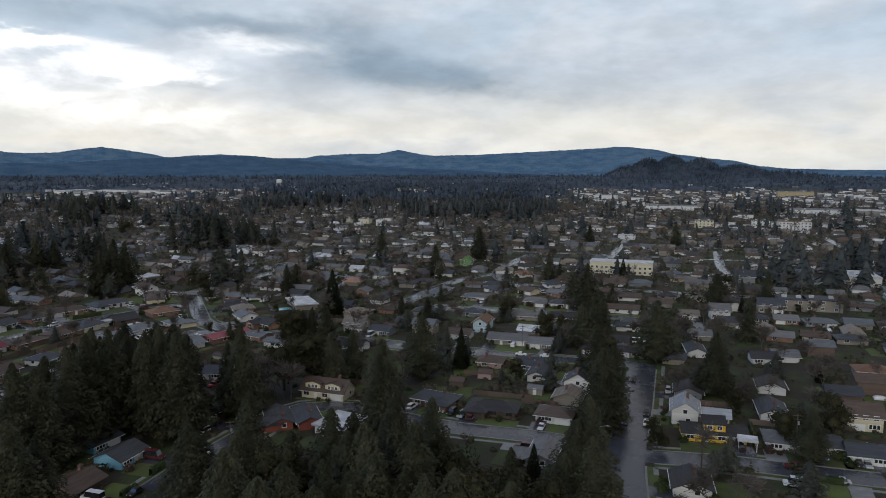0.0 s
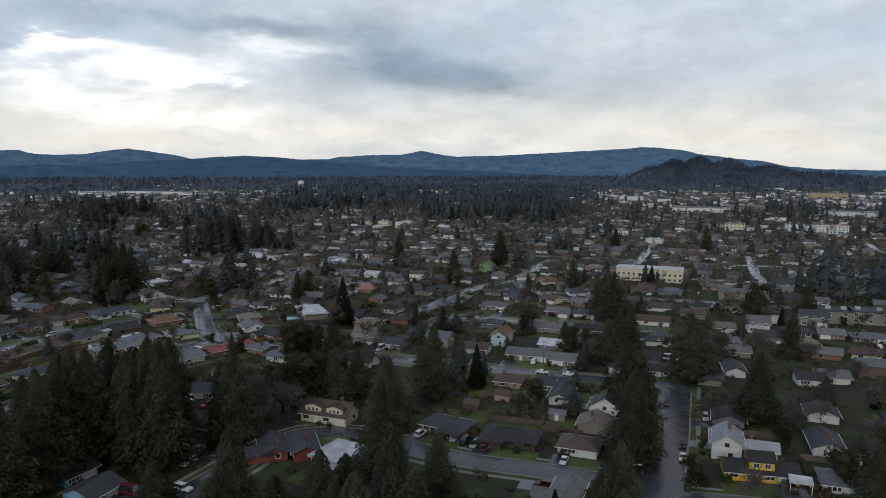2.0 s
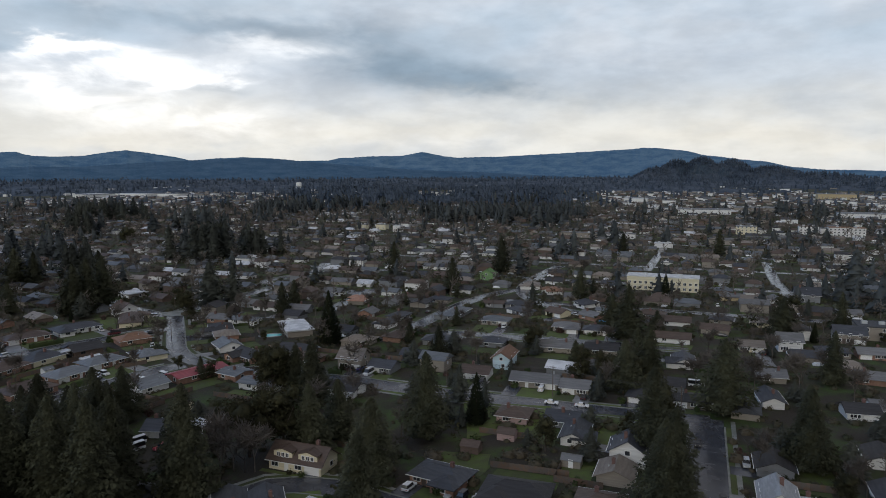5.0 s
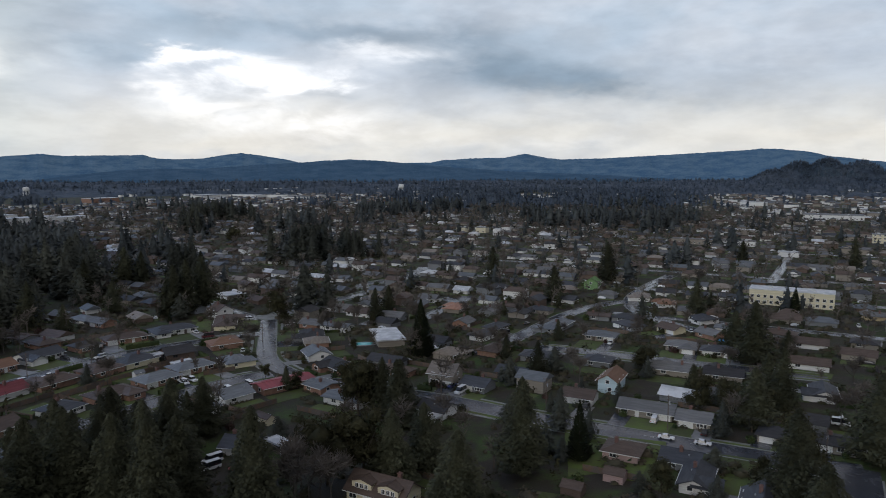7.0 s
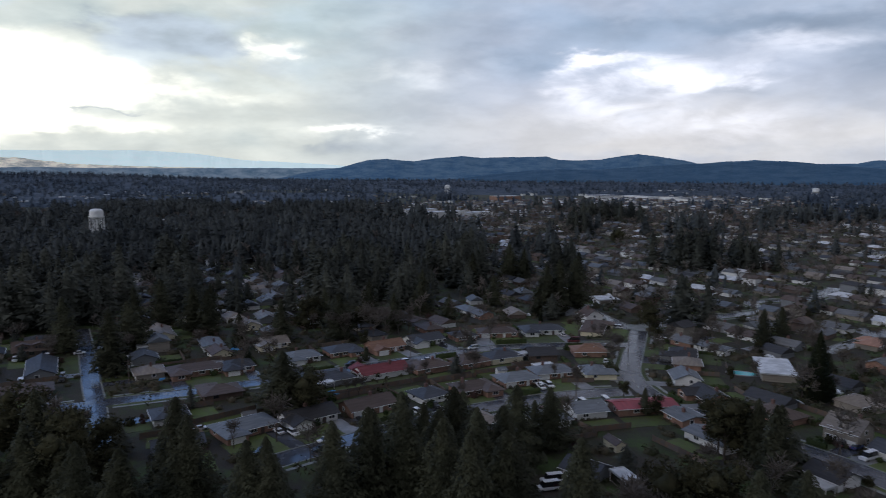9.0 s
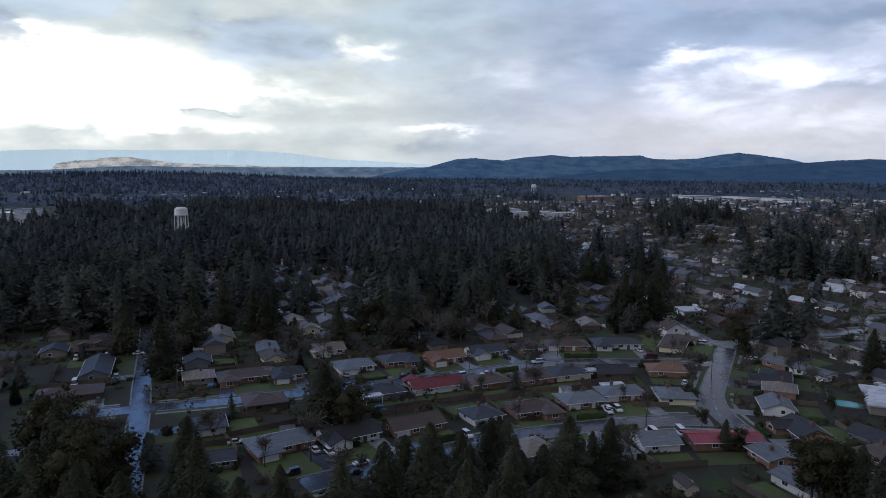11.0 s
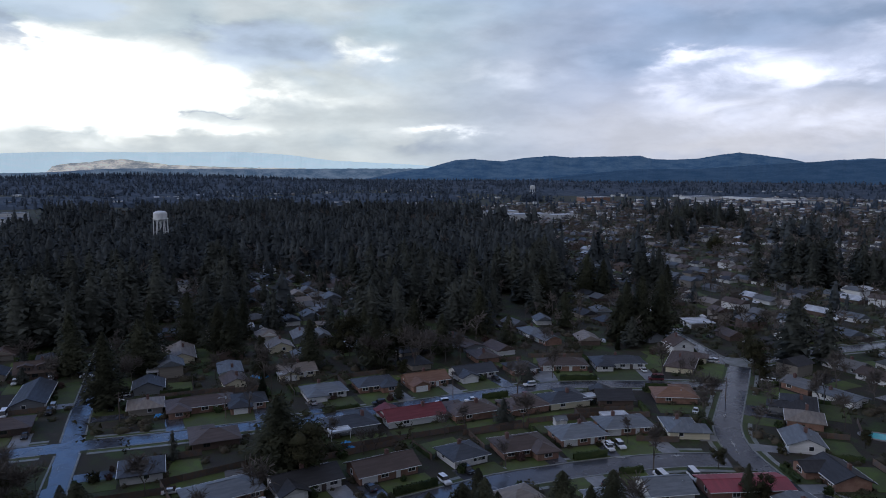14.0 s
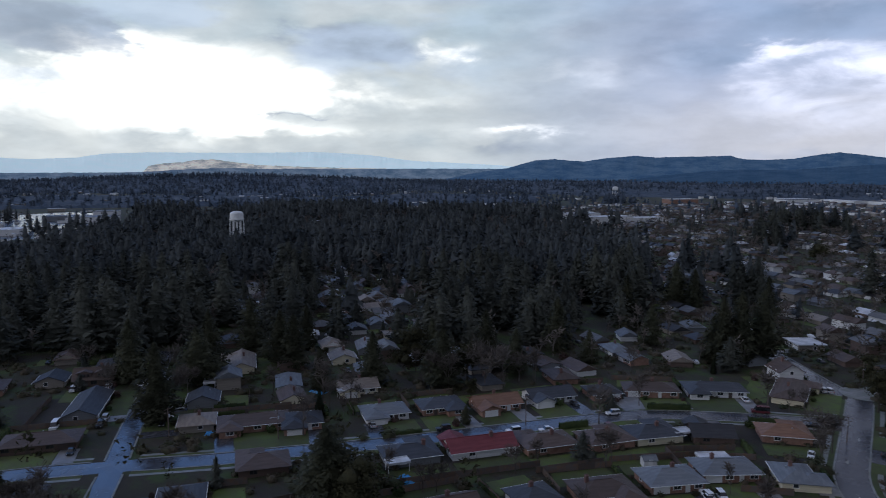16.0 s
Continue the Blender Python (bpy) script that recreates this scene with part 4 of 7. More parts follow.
def shrub(x, y, size, rng, kind=None):
    kind = kind or rng.choice(("hedge_leaves", "hedge_leaves", "broad_leaves", "shrub_red"))
    seed = rng.randint(0, 3)
    key = ("shrub", kind, seed)
    if key not in CLUMPS:
        ob = from_arrays("shrub", *clump_mesh(seed, 130, kind), kind)
        CLUMPS[key] = ob.data
        bpy.data.objects.remove(ob)
    ob = new("shrub", CLUMPS[key])
    ob.matrix_world = pose(x, y, 0, 0, 0, rng.uniform(0, 360)) @ Matrix.Diagonal((size, size, size, 1))
    words = "reddish bare-leaved garden shrub" if kind == "shrub_red" else "rounded dark evergreen garden shrub"
    tagged(ob, words + " beside a house", "shrub", "garden shrubs")


def house(x, y, yaw, L, D, kind, roof, wall, gap):
    if kind in ("hip", "gable") and D >= 8.5 and x < -100:
        L, D = 1.08 * L, D + 0.8
    HOUSES.append((x, y, (L + D) / 2 + 1.0))
    HAND.append((x, y, yaw, L, D, kind, roof, wall))


HAND = []
house(-201.1, 198.2, -19, 9.3, 9.0, "hip", "slate", "white", 20)
house(-176.4, 188.1, 69, 12.7, 6.6, "gable", "slate", "beige", 19)
house(-175.3, 208.2, 82, 15.6, 9.0, "hip", "light", "brick", 26)
house(-168.3, 226.2, 80, 14.6, 8.5, "gable", "dark", "white", 22)
house(-162.2, 245.4, 78, 14.7, 8.5, "gable", "brown", "brick", 19)
house(-193.6, 256.2, -107, 13.4, 9.0, "hip", "slate", "grey", 13)
house(-187.2, 275.1, -107, 17.1, 8.5, "gable", "red", "white", 13)
house(-178.6, 292.1, -107, 13.7, 9.0, "hip", "brown", "brick", 16)
house(-171.1, 308.2, -107, 12.6, 9.0, "hip", "brown", "brick", 19)
house(-166.1, 322.6, -112, 13.1, 9.0, "hip", "slate", "cream", 18)
house(-156.3, 336.3, -130, 10.4, 8.5, "gable", "dark", "brown", 19)
house(-144.5, 354.5, -137, 12.3, 9.0, "hip", "orange", "brick", 16)
house(-127.0, 328.5, 135, 11.5, 8.4, "hip", "light", "cream", 12)
house(-139.5, 318.0, 58, 13.6, 9.0, "hip", "light", "brick", 24)
house(-143.8, 301.5, 65, 12.9, 9.0, "hip", "light", "brick", 20)
house(-148.7, 283.0, 68, 13.3, 9.0, "hip", "brown", "brick", 16)
house(-155.0, 266.6, 78, 9.3, 9.0, "hip", "slate", "white", 17)
house(-112.1, 274.4, -115, 9.3, 9.0, "hip", "light", "white", 21)
house(-107.8, 289.2, -122, 9.7, 8.5, "gable", "light", "white", 18)
house(-96.0, 304.8, -127, 19.7, 8.5, "flatgable", "metalred", "brick", 11)
house(-81.4, 303.9, 150, 9.3, 8.5, "flatgable", "light", "brick", 5)
house(-126.4, 258.1, -102, 9.3, 9.0, "hip", "tan", "grey", 13)
house(-112.4, 375.8, -67, 13.5, 9.0, "hip", "dark", "grey", 20)
house(-105.5, 363.4, -65, 9.3, 9.0, "hip", "tan", "brick", 21)
house(-83.5, 329.0, -40, 13.0, 9.0, "gable", "dark", "brick", 20)
house(-98.5, 344.5, -55, 11.0, 9.0, "gable", "light", "white", 14)
house(-77.0, 377.0, 115, 22.5, 11.4, "flat", "white", "beige", 49)
house(-226.4, 267.1, 73, 12.6, 9.0, "hip", "light", "white", 22)
house(-221.7, 285.2, 73, 12.7, 9.0, "hip", "slate", "brick", 23)
house(-213.2, 301.5, 73, 13.8, 8.5, "gable", "orange", "brick", 20)
house(-209.0, 321.4, 73, 14.2, 8.5, "gable", "slate", "white", 21)
house(-201.2, 339.3, 68, 9.3, 9.0, "hip", "dark", "brick", 21)
house(-193.8, 355.7, 50, 16.4, 9.0, "hip", "brown", "brick", 22)
house(-181.3, 374.2, 50, 18.1, 9.0, "hip", "slate", "white", 25)
house(-164.5, 394.4, 114, 22.5, 9.0, "hip", "brown", "cream", 19)
house(-175.3, 409.5, 147, 9.3, 9.0, "two", "brown", "white", 12)
house(-250.3, 215.4, -19, 9.3, 9.0, "hip", "tan", "beige", 19)
house(-270.8, 223.1, -20, 9.4, 8.5, "gable", "slate", "grey", 20)
house(-240.9, 229.6, 72, 18.5, 9.0, "hip", "brown", "brick", 23)
house(-233.8, 242.4, 69, 10.4, 9.0, "hip", "dark", "brick", 20)
house(-254.1, 271.9, 73, 12.1, 8.5, "gable", "tan", "cream", 50)
house(-307.2, 248.4, -19, 19.8, 8.5, "gable", "tan", "cream", 31)
house(-301.7, 266.4, -19, 22.5, 8.5, "gable", "brown", "brown", 50)
house(-291.8, 284.9, -18, 9.6, 8.5, "gable", "tan", "cream", 71)
house(-285.2, 190.3, 160, 22.5, 8.5, "gable", "slate", "grey", 16)
house(-259.5, 174.8, 72, 18.0, 9.0, "hip", "brown", "brown", 20)
house(-316.0, 197.0, 71, 13.0, 8.5, "twin", "brown", "brown", 22)
house(-323.1, 183.8, 161, 9.3, 8.5, "gable", "slate", "beige", 35)
house(-209.8, 221.1, -108, 11.6, 9.0, "hip", "brown", "brown", 9)
house(-38.4, 228.1, -19, 15.3, 8.5, "twin", "brown", "cream", 12)
house(-49.0, 202.3, -70, 12.7, 6.6, "gable", "slate", "brickred", 3)
house(-40.8, 203.4, -70, 12.7, 6.6, "gable", "slate", "brickred", 10)
house(-29.6, 196.5, 152, 9.9, 11.4, "flat", "white", "white", 17)
house(-1.9, 220.3, -27, 13.4, 9.0, "hip", "slate", "brick", 17)
house(16.0, 212.2, -16, 15.2, 9.0, "hip", "dark", "brown", 16)
house(34.4, 206.5, -19, 10.4, 9.0, "hip", "brown", "white", 16)
house(41.4, 222.9, 71, 9.3, 8.5, "gable", "tan", "beige", 21)
house(35.3, 249.1, 73, 12.7, 6.6, "gable", "slate", "white", 26)
house(33.4, 260.4, 163, 9.3, 8.5, "gable", "slate", "grey", 16)
house(18.9, 264.2, 163, 9.3, 9.0, "hip", "brown", "pink", 16)
house(7.9, 308.2, -17, 10.0, 8.5, "gable", "brown", "white", 23)
house(19.0, 323.3, -107, 12.7, 6.6, "two", "orange", "paleblue", 40)
house(28.7, 298.9, -17, 16.4, 8.5, "gable", "grey", "beige", 20)
house(41.9, 291.8, -17, 9.3, 8.5, "gable", "grey", "beige", 17)
house(-40.0, 319.9, -15, 9.6, 9.0, "two", "tan", "beige", 17)
house(-27.4, 314.9, -22, 9.3, 8.5, "gable", "slate", "grey", 17)
house(-36.8, 287.4, 158, 9.3, 8.5, "gable", "dark", "white", 12)
house(46.8, 233.3, 72, 9.3, 9.0, "two", "slate", "white", 19)
house(89.0, 325.6, -103, 12.7, 7.6, "gable", "slate", "white", 27)
house(103.6, 281.6, -101, 12.7, 6.6, "gable", "slate", "white", 30)
house(73.8, 206.5, -108, 10.5, 7.4, "two", "pale", "white", 17)
house(82.5, 205.5, -18, 8.0, 6.2, "gable", "pale", "white", 24)
house(76.8, 192.2, -11, 16.8, 8.1, "split", "dark", "yellow", 17)
house(112.8, 234.2, -108, 9.3, 8.5, "gable", "dark", "white", 43)
house(102.0, 210.3, -107, 12.7, 7.5, "gable", "slate", "white", 40)
house(94.2, 186.3, -17, 9.3, 9.0, "hip", "grey", "white", 16)
house(102.8, 184.3, -17, 9.3, 8.5, "gable", "slate", "white", 17)
house(126.2, 269.7, -11, 9.3, 8.5, "gable", "dark", "white", 47)
house(135.9, 272.7, -11, 9.3, 8.5, "gable", "grey", "white", 57)
house(82.5, 228.7, -108, 9.3, 8.5, "gable", "dark", "grey", 16)
house(-95.2, 185.0, 69, 9.3, 8.5, "gable", "slate", "blue", 33)
house(-84.0, 175.3, 74, 9.3, 8.5, "gable", "slate", "blue", 19)
house(-72.6, 206.9, 68, 9.3, 9.0, "hip", "slate", "grey", 20)
house(-84.3, 249.5, 0, 9.3, 8.5, "gable", "slate", "grey", 53)
house(-86.9, 158.1, 74, 9.3, 8.5, "gable", "brown", "brown", 18)
house(111.6, 177.4, -17, 9.3, 8.5, "gable", "slate", "white", 13)
house(124.4, 201.1, -17, 9.3, 9.0, "two", "brown", "cream", 40)
house(159.1, 251.9, -18, 12.6, 9.0, "hip", "orange", "beige", 81)
house(59.3, 159.6, -104, 9.3, 8.5, "gable", "dark", "white", 15)
house(26.7, 177.2, -109, 12.7, 6.6, "gable", "grey", "grey", 14)
house(-100.9, 185.0, 69, 9.3, 8.5, "gable", "tan", "tanwall", 38)
house(124.3, 349.5, -13, 9.3, 8.5, "gable", "tan", "cream", 26)
house(140.5, 350.4, -13, 9.3, 9.0, "two", "grey", "white", 42)
house(172.9, 364.6, -18, 12.4, 9.0, "two", "slate", "beige", 76)
house(42.9, 346.5, 165, 14.6, 8.5, "gable", "grey", "beige", 17)
house(60.4, 342.7, 165, 12.7, 8.5, "gable", "dark", "beige", 16)
house(15.6, 354.5, 164, 10.4, 9.0, "hip", "slate", "grey", 16)
house(18.5, 397.1, -16, 13.4, 9.0, "hip", "light", "beige", 25)
house(51.7, 384.3, -15, 12.2, 9.0, "hip", "grey", "beige", 22)
house(65.9, 377.4, -15, 14.2, 9.0, "hip", "slate", "beige", 19)
house(-2.2, 414.3, -111, 22.5, 9.0, "hip", "light", "grey", 9)
house(-57.4, 449.7, -102, 14.7, 9.0, "hip", "peach", "beige", 8)
house(-196.5, 462.5, -34, 11.8, 11.4, "flat", "white", "beige", 19)
house(18.5, 534.5, 73, 9.3, 9.0, "two", "green", "greenwall", 30)
house(199.7, 460.5, 163, 12.7, 11.4, "two", "slate", "grey", 13)
house(168.2, 457.0, 163, 12.7, 6.6, "gable", "tan", "tanwall", 31)
house(158.4, 462.8, 163, 12.7, 6.6, "gable", "grey", "tanwall", 38)
house(182.5, 454.5, 163, 12.7, 6.6, "gable", "grey", "white", 22)
house(57.5, 482.4, -92, 12.7, 9.0, "hip", "orange", "white", 17)
house(45.8, 501.4, -92, 14.5, 9.0, "hip", "tan", "white", 5)
house(-44.5, 355.3, 69, 11.4, 9.0, "hip", "tan", "beige", 37)
house(70.9, 443.0, -55, 11.5, 9.0, "hip", "slate", "white", 18)
house(114.6, 307.0, 167, 9.3, 8.5, "gable", "grey", "beige", 46)


def build_hand_houses():
    rng = random.Random(11)
    for x, y, yaw, L, D, kind, roof, wall in HAND:
        ob = make_house(L, D, kind, roof, wall, rng)
        ob.matrix_world = pose(x, y, 0, 0, 0, yaw)
        tagged(ob, f"{WALL_WORDS[wall]} {KIND_WORDS[kind]} with a {ROOF_WORDS[roof]} roof", "house", "suburban houses")
    for x, y, yaw, L, D, kind, roof, wall in HAND:
        m = pose(x, y, 0, 0, 0, yaw)
        p = m @ Vector((0, -D / 2, 0))
        gap = street_gap(p.x, p.y)[0]
        yard(x, y, yaw, L, D, gap, rng)


# ---------------------------------------------------------------- woods and clearings in plan
def inside(x, y, polygon):
    hit = False
    for (ax, ay), (bx, by) in zip(polygon, polygon[1:] + polygon[:1]):
        if (ay > y) != (by > y) and x < (bx - ax) * (y - ay) / (by - ay) + ax:
            hit = not hit
    return hit


FOREST = [(-368, 155), (-363, 196), (-343, 219), (-352, 237), (-365, 259), (-327, 284), (-303, 312), (-269, 351), (-265, 400), (-273, 446), (-367, 570), (-473, 686), (-550, 725), (-639, 695), (-728, 596), (-781, 494), (-803, 395), (-802, 313), (-820, 222), (-758, 126)]
KNOWN = [(-60, 190, 62, 292), (62, 180, 130, 262), (-205, 180, -70, 345)]  # blocks whose houses are all set out one by one
CLEARINGS = [[(-352, 257), (-339, 271), (-501, 335), (-494, 308)], [(-338, 289), (-299, 334), (-372, 384), (-481, 418), (-529, 386)], [(-710, 153), (-692, 210), (-805, 264), (-940, 338), (-1578, 450), (-1676, 151)]]
TOWN = [(318, 2021), (1463, 2325), (1314, 1464), (492, 542), (245, 650), (141, 891)]


def in_forest(x, y):
    return inside(x, y, FOREST) and not any(inside(x, y, c) for c in CLEARINGS)


def house_clear(x, y, r):
    return all(math.hypot(x - hx, y - hy) > r + hr for hx, hy, hr in HOUSES)


def build_fill_houses():
    """The regular rows along the farther streets: copies of a dozen houses near by, one joined mesh beyond."""
    rng = random.Random(23)
    models = []
    for k in range(14):
        kind = rng.choice(("hip", "hip", "hip", "hip", "gable", "gable", "flatgable"))
        roof = rng.choice(("slate", "brown", "dark", "grey", "tan", "brown", "dark", "brown", "light"))
        wall = rng.choice(("white", "cream", "beige", "grey", "brick", "white", "beige", "grey"))
        L, D = rng.uniform(10, 15.5), rng.uniform(7.8, 9.2)
        ob = make_house(L, D, kind, roof, wall, rng, full=False)
        tagged(ob, f"{WALL_WORDS[wall]} {KIND_WORDS[kind]} with a {ROOF_WORDS[roof]} roof", "house", "suburban houses")
        models.append((ob, L, D))
    spots = []
    for row in range(270, 2300, 85):
        for side in (-1, 1):
            u = -1500.0
            while u < 1500:
                u += rng.uniform(13.5, 20.0)
                v = row + (3 if row > 440 else 2) + side * (17.5 + (rng.uniform(-1.5, 3.0) if row < 560 else rng.uniform(-4.0, 10.0)))
                p = GU * u + GV * v
                spots.append((p.x, p.y, math.degrees(GRID) + (0 if side > 0 else 180) + (rng.choice((0, 0, 90)) if row > 560 else 0) + rng.uniform(-6, 6)))
    # rows along the curved streets' backs and the west side
    for u, v in [(u, v) for u in range(-330, 0, 19) for v in (300, 335, 375, 410)]:
        p = GU * (u + rng.uniform(-2, 2)) + GV * (v + rng.uniform(-2, 2))
        spots.append((p.x, p.y, math.degrees(street_gap(p.x, p.y)[2]) + rng.choice((0, 180)) + rng.uniform(-5, 5)))
    for u, v in [(u, v) for u in range(-560, -250, 20) for v in range(20, 240, 34)]:
        p = GU * (u + rng.uniform(-2, 2)) + GV * (v + rng.uniform(-2, 2))
        spots.append((p.x, p.y, math.degrees(GRID) + rng.choice((0, 180)) + rng.uniform(-5, 5)))
    for u, v in [(u, v) for u in range(40, 420, 20) for v in range(90, 260, 36)]:
        p = GU * (u + rng.uniform(-2, 2)) + GV * (v + rng.uniform(-2, 2))
        spots.append((p.x, p.y, math.degrees(GRID) + rng.choice((0, 180)) + rng.uniform(-5, 5)))
    for i in range(420):
        p = Vector((rng.uniform(-520, -240), rng.uniform(250, 450)))
        if any(inside(p.x, p.y, c) for c in CLEARINGS):
            spots.append((p.x, p.y, math.degrees(GRID) + rng.choice((0, 90, 180))))
    spots.sort(key=lambda s: math.hypot(s[0] + 20, s[1] - 90))
    # loose houses where the rows leave room
    for i in range(1100):
        x, y = rng.uniform(-430, 330), rng.uniform(190, 700)
        spots.append((x, y, math.degrees(street_gap(x, y)[2] if rng.random() < 0.7 else GRID) + rng.choice((0, 180)) + rng.uniform(-5, 5)))
    near, far = 0, []
    for x, y, yaw in spots:
        dist = math.hypot(x, y - 60)
        if dist > 2300 or y < -0.9 * abs(x) + 100 or dist < 120:
            continue
        if in_forest(x, y) or (dist < 1400 and street_gap(x, y)[0] < 7.0):
            continue
        if any(inside(x, y, lot) for lot in LOTS) or any(x0 < x < x1 and y0 < y < y1 for x0, y0, x1, y1 in KNOWN):
            continue
        if dist < 760 and not house_clear(x, y, 6.2):
            continue
        if dist > 1200 and -11 < math.degrees(math.atan2(-x, y - 60)) < 15 and rng.random() < 0.72:
            continue
        if dist > 2250 or rng.random() < (0.10 if dist < 560 else 0.12 + 0.2 * max(0, dist - 700) / 1000 + 0.45 * noise.noise(Vector((x * 0.006, y * 0.006, 2.0))) + (0.4 if x < -0.9 * y and dist > 800 else 0)):
            continue
        if dist < 760:
            HOUSES.append((x, y, 7.4))
        if near < 152:
            ob, L, D = models[near % 14] if near < 14 else rng.choice(models)
            if near < 14:
                ob.matrix_world = pose(x, y, 0, 0, 0, yaw)
            else:
                copy_thing(ob, pose(x, y, 0, 0, 0, yaw))
            if near < 120:
                m = pose(x, y, 0, 0, 0, yaw)
                p = m @ Vector((0, -D / 2, 0))
                yard(x, y, yaw, L, D, street_gap(p.x, p.y)[0], rng)
            near += 1
        else:
            far.append((x, y, yaw))
    far_houses(far, rng)


def far_houses(far, rng):
    """Roofs and walls of the houses too far to pick apart, by roof tone."""
    tones = ("slate", "brown", "grey", "dark", "tan", "light", "white")
    weights = (18, 26, 20, 12, 12, 16, 6)
    roofs, walls = {t: ([], []) for t in tones}, {t: ([], []) for t in ("white", "beige", "grey", "brown")}
    for x, y, yaw in far:
        L, D, h = rng.uniform(8.5, 14), rng.uniform(7.2, 9), rng.choice((2.3, 2.3, 2.3, 2.3, 2.3, 4.6))
        c, s = math.cos(radians(yaw)), math.sin(radians(yaw))

        def put(store, pts, faces):
            n = len(store[0])
            store[0].extend((x + px * c - py * s, y + px * s + py * c, pz) for px, py, pz in pts)
            store[1].extend(tuple(n + i for i in f) for f in faces)

        a, b = L / 2, D / 2
        put(walls[rng.choice(("white", "white", "beige", "beige", "grey", "brown", "brown"))], [(-a, -b, 0), (a, -b, 0), (a, b, 0), (-a, b, 0), (-a, -b, h), (a, -b, h), (a, b, h), (-a, b, h), (-a, 0, h + 1.8), (a, 0, h + 1.8)],
            [(0, 1, 5, 4), (2, 3, 7, 6), (1, 2, 6, 9, 5), (3, 0, 4, 8, 7)])
        a, b, k = a + 0.7, b + 0.7, rng.choice((0, 0, b))
        put(roofs[rng.choices(tones, weights)[0]], [(-a, -b, h - 0.1), (a, -b, h - 0.1), (a, b, h - 0.1), (-a, b, h - 0.1), (-a + k, 0, h + 2.1), (a - k, 0, h + 2.1)],
            [(0, 1, 5, 4), (2, 3, 4, 5), (1, 2, 5), (3, 0, 4)])
    lawns, cars = ([], []), {k: ([], []) for k in ("white", "silver", "black")}
    for x, y, yaw in far:
        dist = math.hypot(x, y - 60)
        c, s = math.cos(radians(yaw)), math.sin(radians(yaw))

        def lay(store, pts, faces):
            n = len(store[0])
            store[0].extend((x + px * c - py * s, y + px * s + py * c, pz) for px, py, pz in pts)
            store[1].extend(tuple(n + i for i in f) for f in faces)

        if dist < 1100 and rng.random() < 0.62:
            for y0, y1 in ((-rng.uniform(9, 12), -5.2), (5.2, rng.uniform(9, 13))):
                if rng.random() < 0.7:
                    a = rng.uniform(4, 7)
                    z = 0.02 + 0.004 * rng.randint(0, 8)
                    lay(lawns, [(-a, y0, z), (a, y0 + rng.uniform(-1, 1), z), (a, y1, z), (-a, y1, z)], [(0, 1, 2, 3)])
        if dist < 1300 and rng.random() < 0.55:
            u, v = rng.uniform(-5, 5), -rng.uniform(6.5, 9.5)
            lay(cars[rng.choice(("white", "white", "silver", "black"))],
                [(u + p, v + q, z) for p, q, z in ((-2.2, -0.9, 0.3), (2.2, -0.9, 0.3), (2.2, 0.9, 0.3), (-2.2, 0.9, 0.3), (-2.2, -0.9, 0.9), (2.2, -0.9, 0.85), (2.2, 0.9, 0.85), (-2.2, 0.9, 0.9),
                                                    (-1.5, -0.7, 1.45), (0.5, -0.7, 1.45), (0.5, 0.7, 1.45), (-1.5, 0.7, 1.45))],
                [(0, 1, 5, 4), (1, 2, 6, 5), (2, 3, 7, 6), (3, 0, 4, 7), (4, 5, 9, 8), (5, 6, 10, 9), (6, 7, 11, 10), (7, 4, 8, 11), (8, 9, 10, 11)])
    tagged(raw("distant_lawns", *lawns, "lawn_grass"), "small green lawns round the farther houses", "lawns", kind="stuff")
    for t, (v, f) in cars.items():
        tagged(raw("distant_cars", v, f, "car_" + t), "cars parked before the farther houses", "cars", kind="stuff")
    for t, (v, f) in roofs.items():
        if v:
            tagged(raw("distant_roofs", v, f, "roof_" + t), "rows of distant house roofs among trees", "houses", kind="stuff")
    for t, (v, f) in walls.items():
        if v:
            tagged(raw("distant_walls", v, f, "wall_" + t), "walls of distant houses among trees", "houses", kind="stuff")


# ---------------------------------------------------------------- larger buildings
VISTAS = []  # open land before the big halls
LOTS = []  # plots kept free of trees and houses


def hall(x, y, yaw, L, D, H, wall, roof, label, rows=1, name="commercial_building", step=4.0, pitch=False):
    """A long building with rows of windows on both long sides."""
    HOUSES.append((x, y, (L + D) / 2 * 0.8))
    turn = pose(x, y, 0, 0, 0, yaw)
    LOTS.append([tuple((turn @ Vector((i * (L / 2 + 4), j * (D / 2 + 8), 0)))[:2]) for i, j in ((-1, -1), (1, -1), (1, 1), (-1, 1))])
    if math.hypot(x, y) > 700:
        near = Vector((x, y)) - Vector((x, y - 100)).normalized() * 70
        VISTAS.append((near.x, near.y, 0.5 * L + 30))
    ob = new(name)
    part("wall", boxes((-L / 2, -D / 2, 0, L / 2, D / 2, H)), wall, ob)
    if pitch:
        part("roof", roof_mesh(L, D, H, "hip", 0.25), roof, ob)
    else:
        part("roof", roof_mesh(L, D, H, "flat", 0.0, 0.25), roof, ob)
    if rows:
        n = int(L / step)
        for r in range(rows):
            for k in range(n):
                wx = -L / 2 + (k + 0.5) * L / n
                window(ob, wx, -D / 2, 1.0 + r * 3.2, 1.5, 1.5, -1, "trim_white")
    for k in range(2):
        ux = -L * 0.25 + k * L * 0.5
        part("roof_unit", boxes((ux - 1.2, -1, H + 0.35, ux + 1.2, 1, H + 1.6)), "galvanised", ob)
    ob.matrix_world = pose(x, y, 0, 0, 0, yaw)
    return tagged(ob, label, "building", "larger buildings")


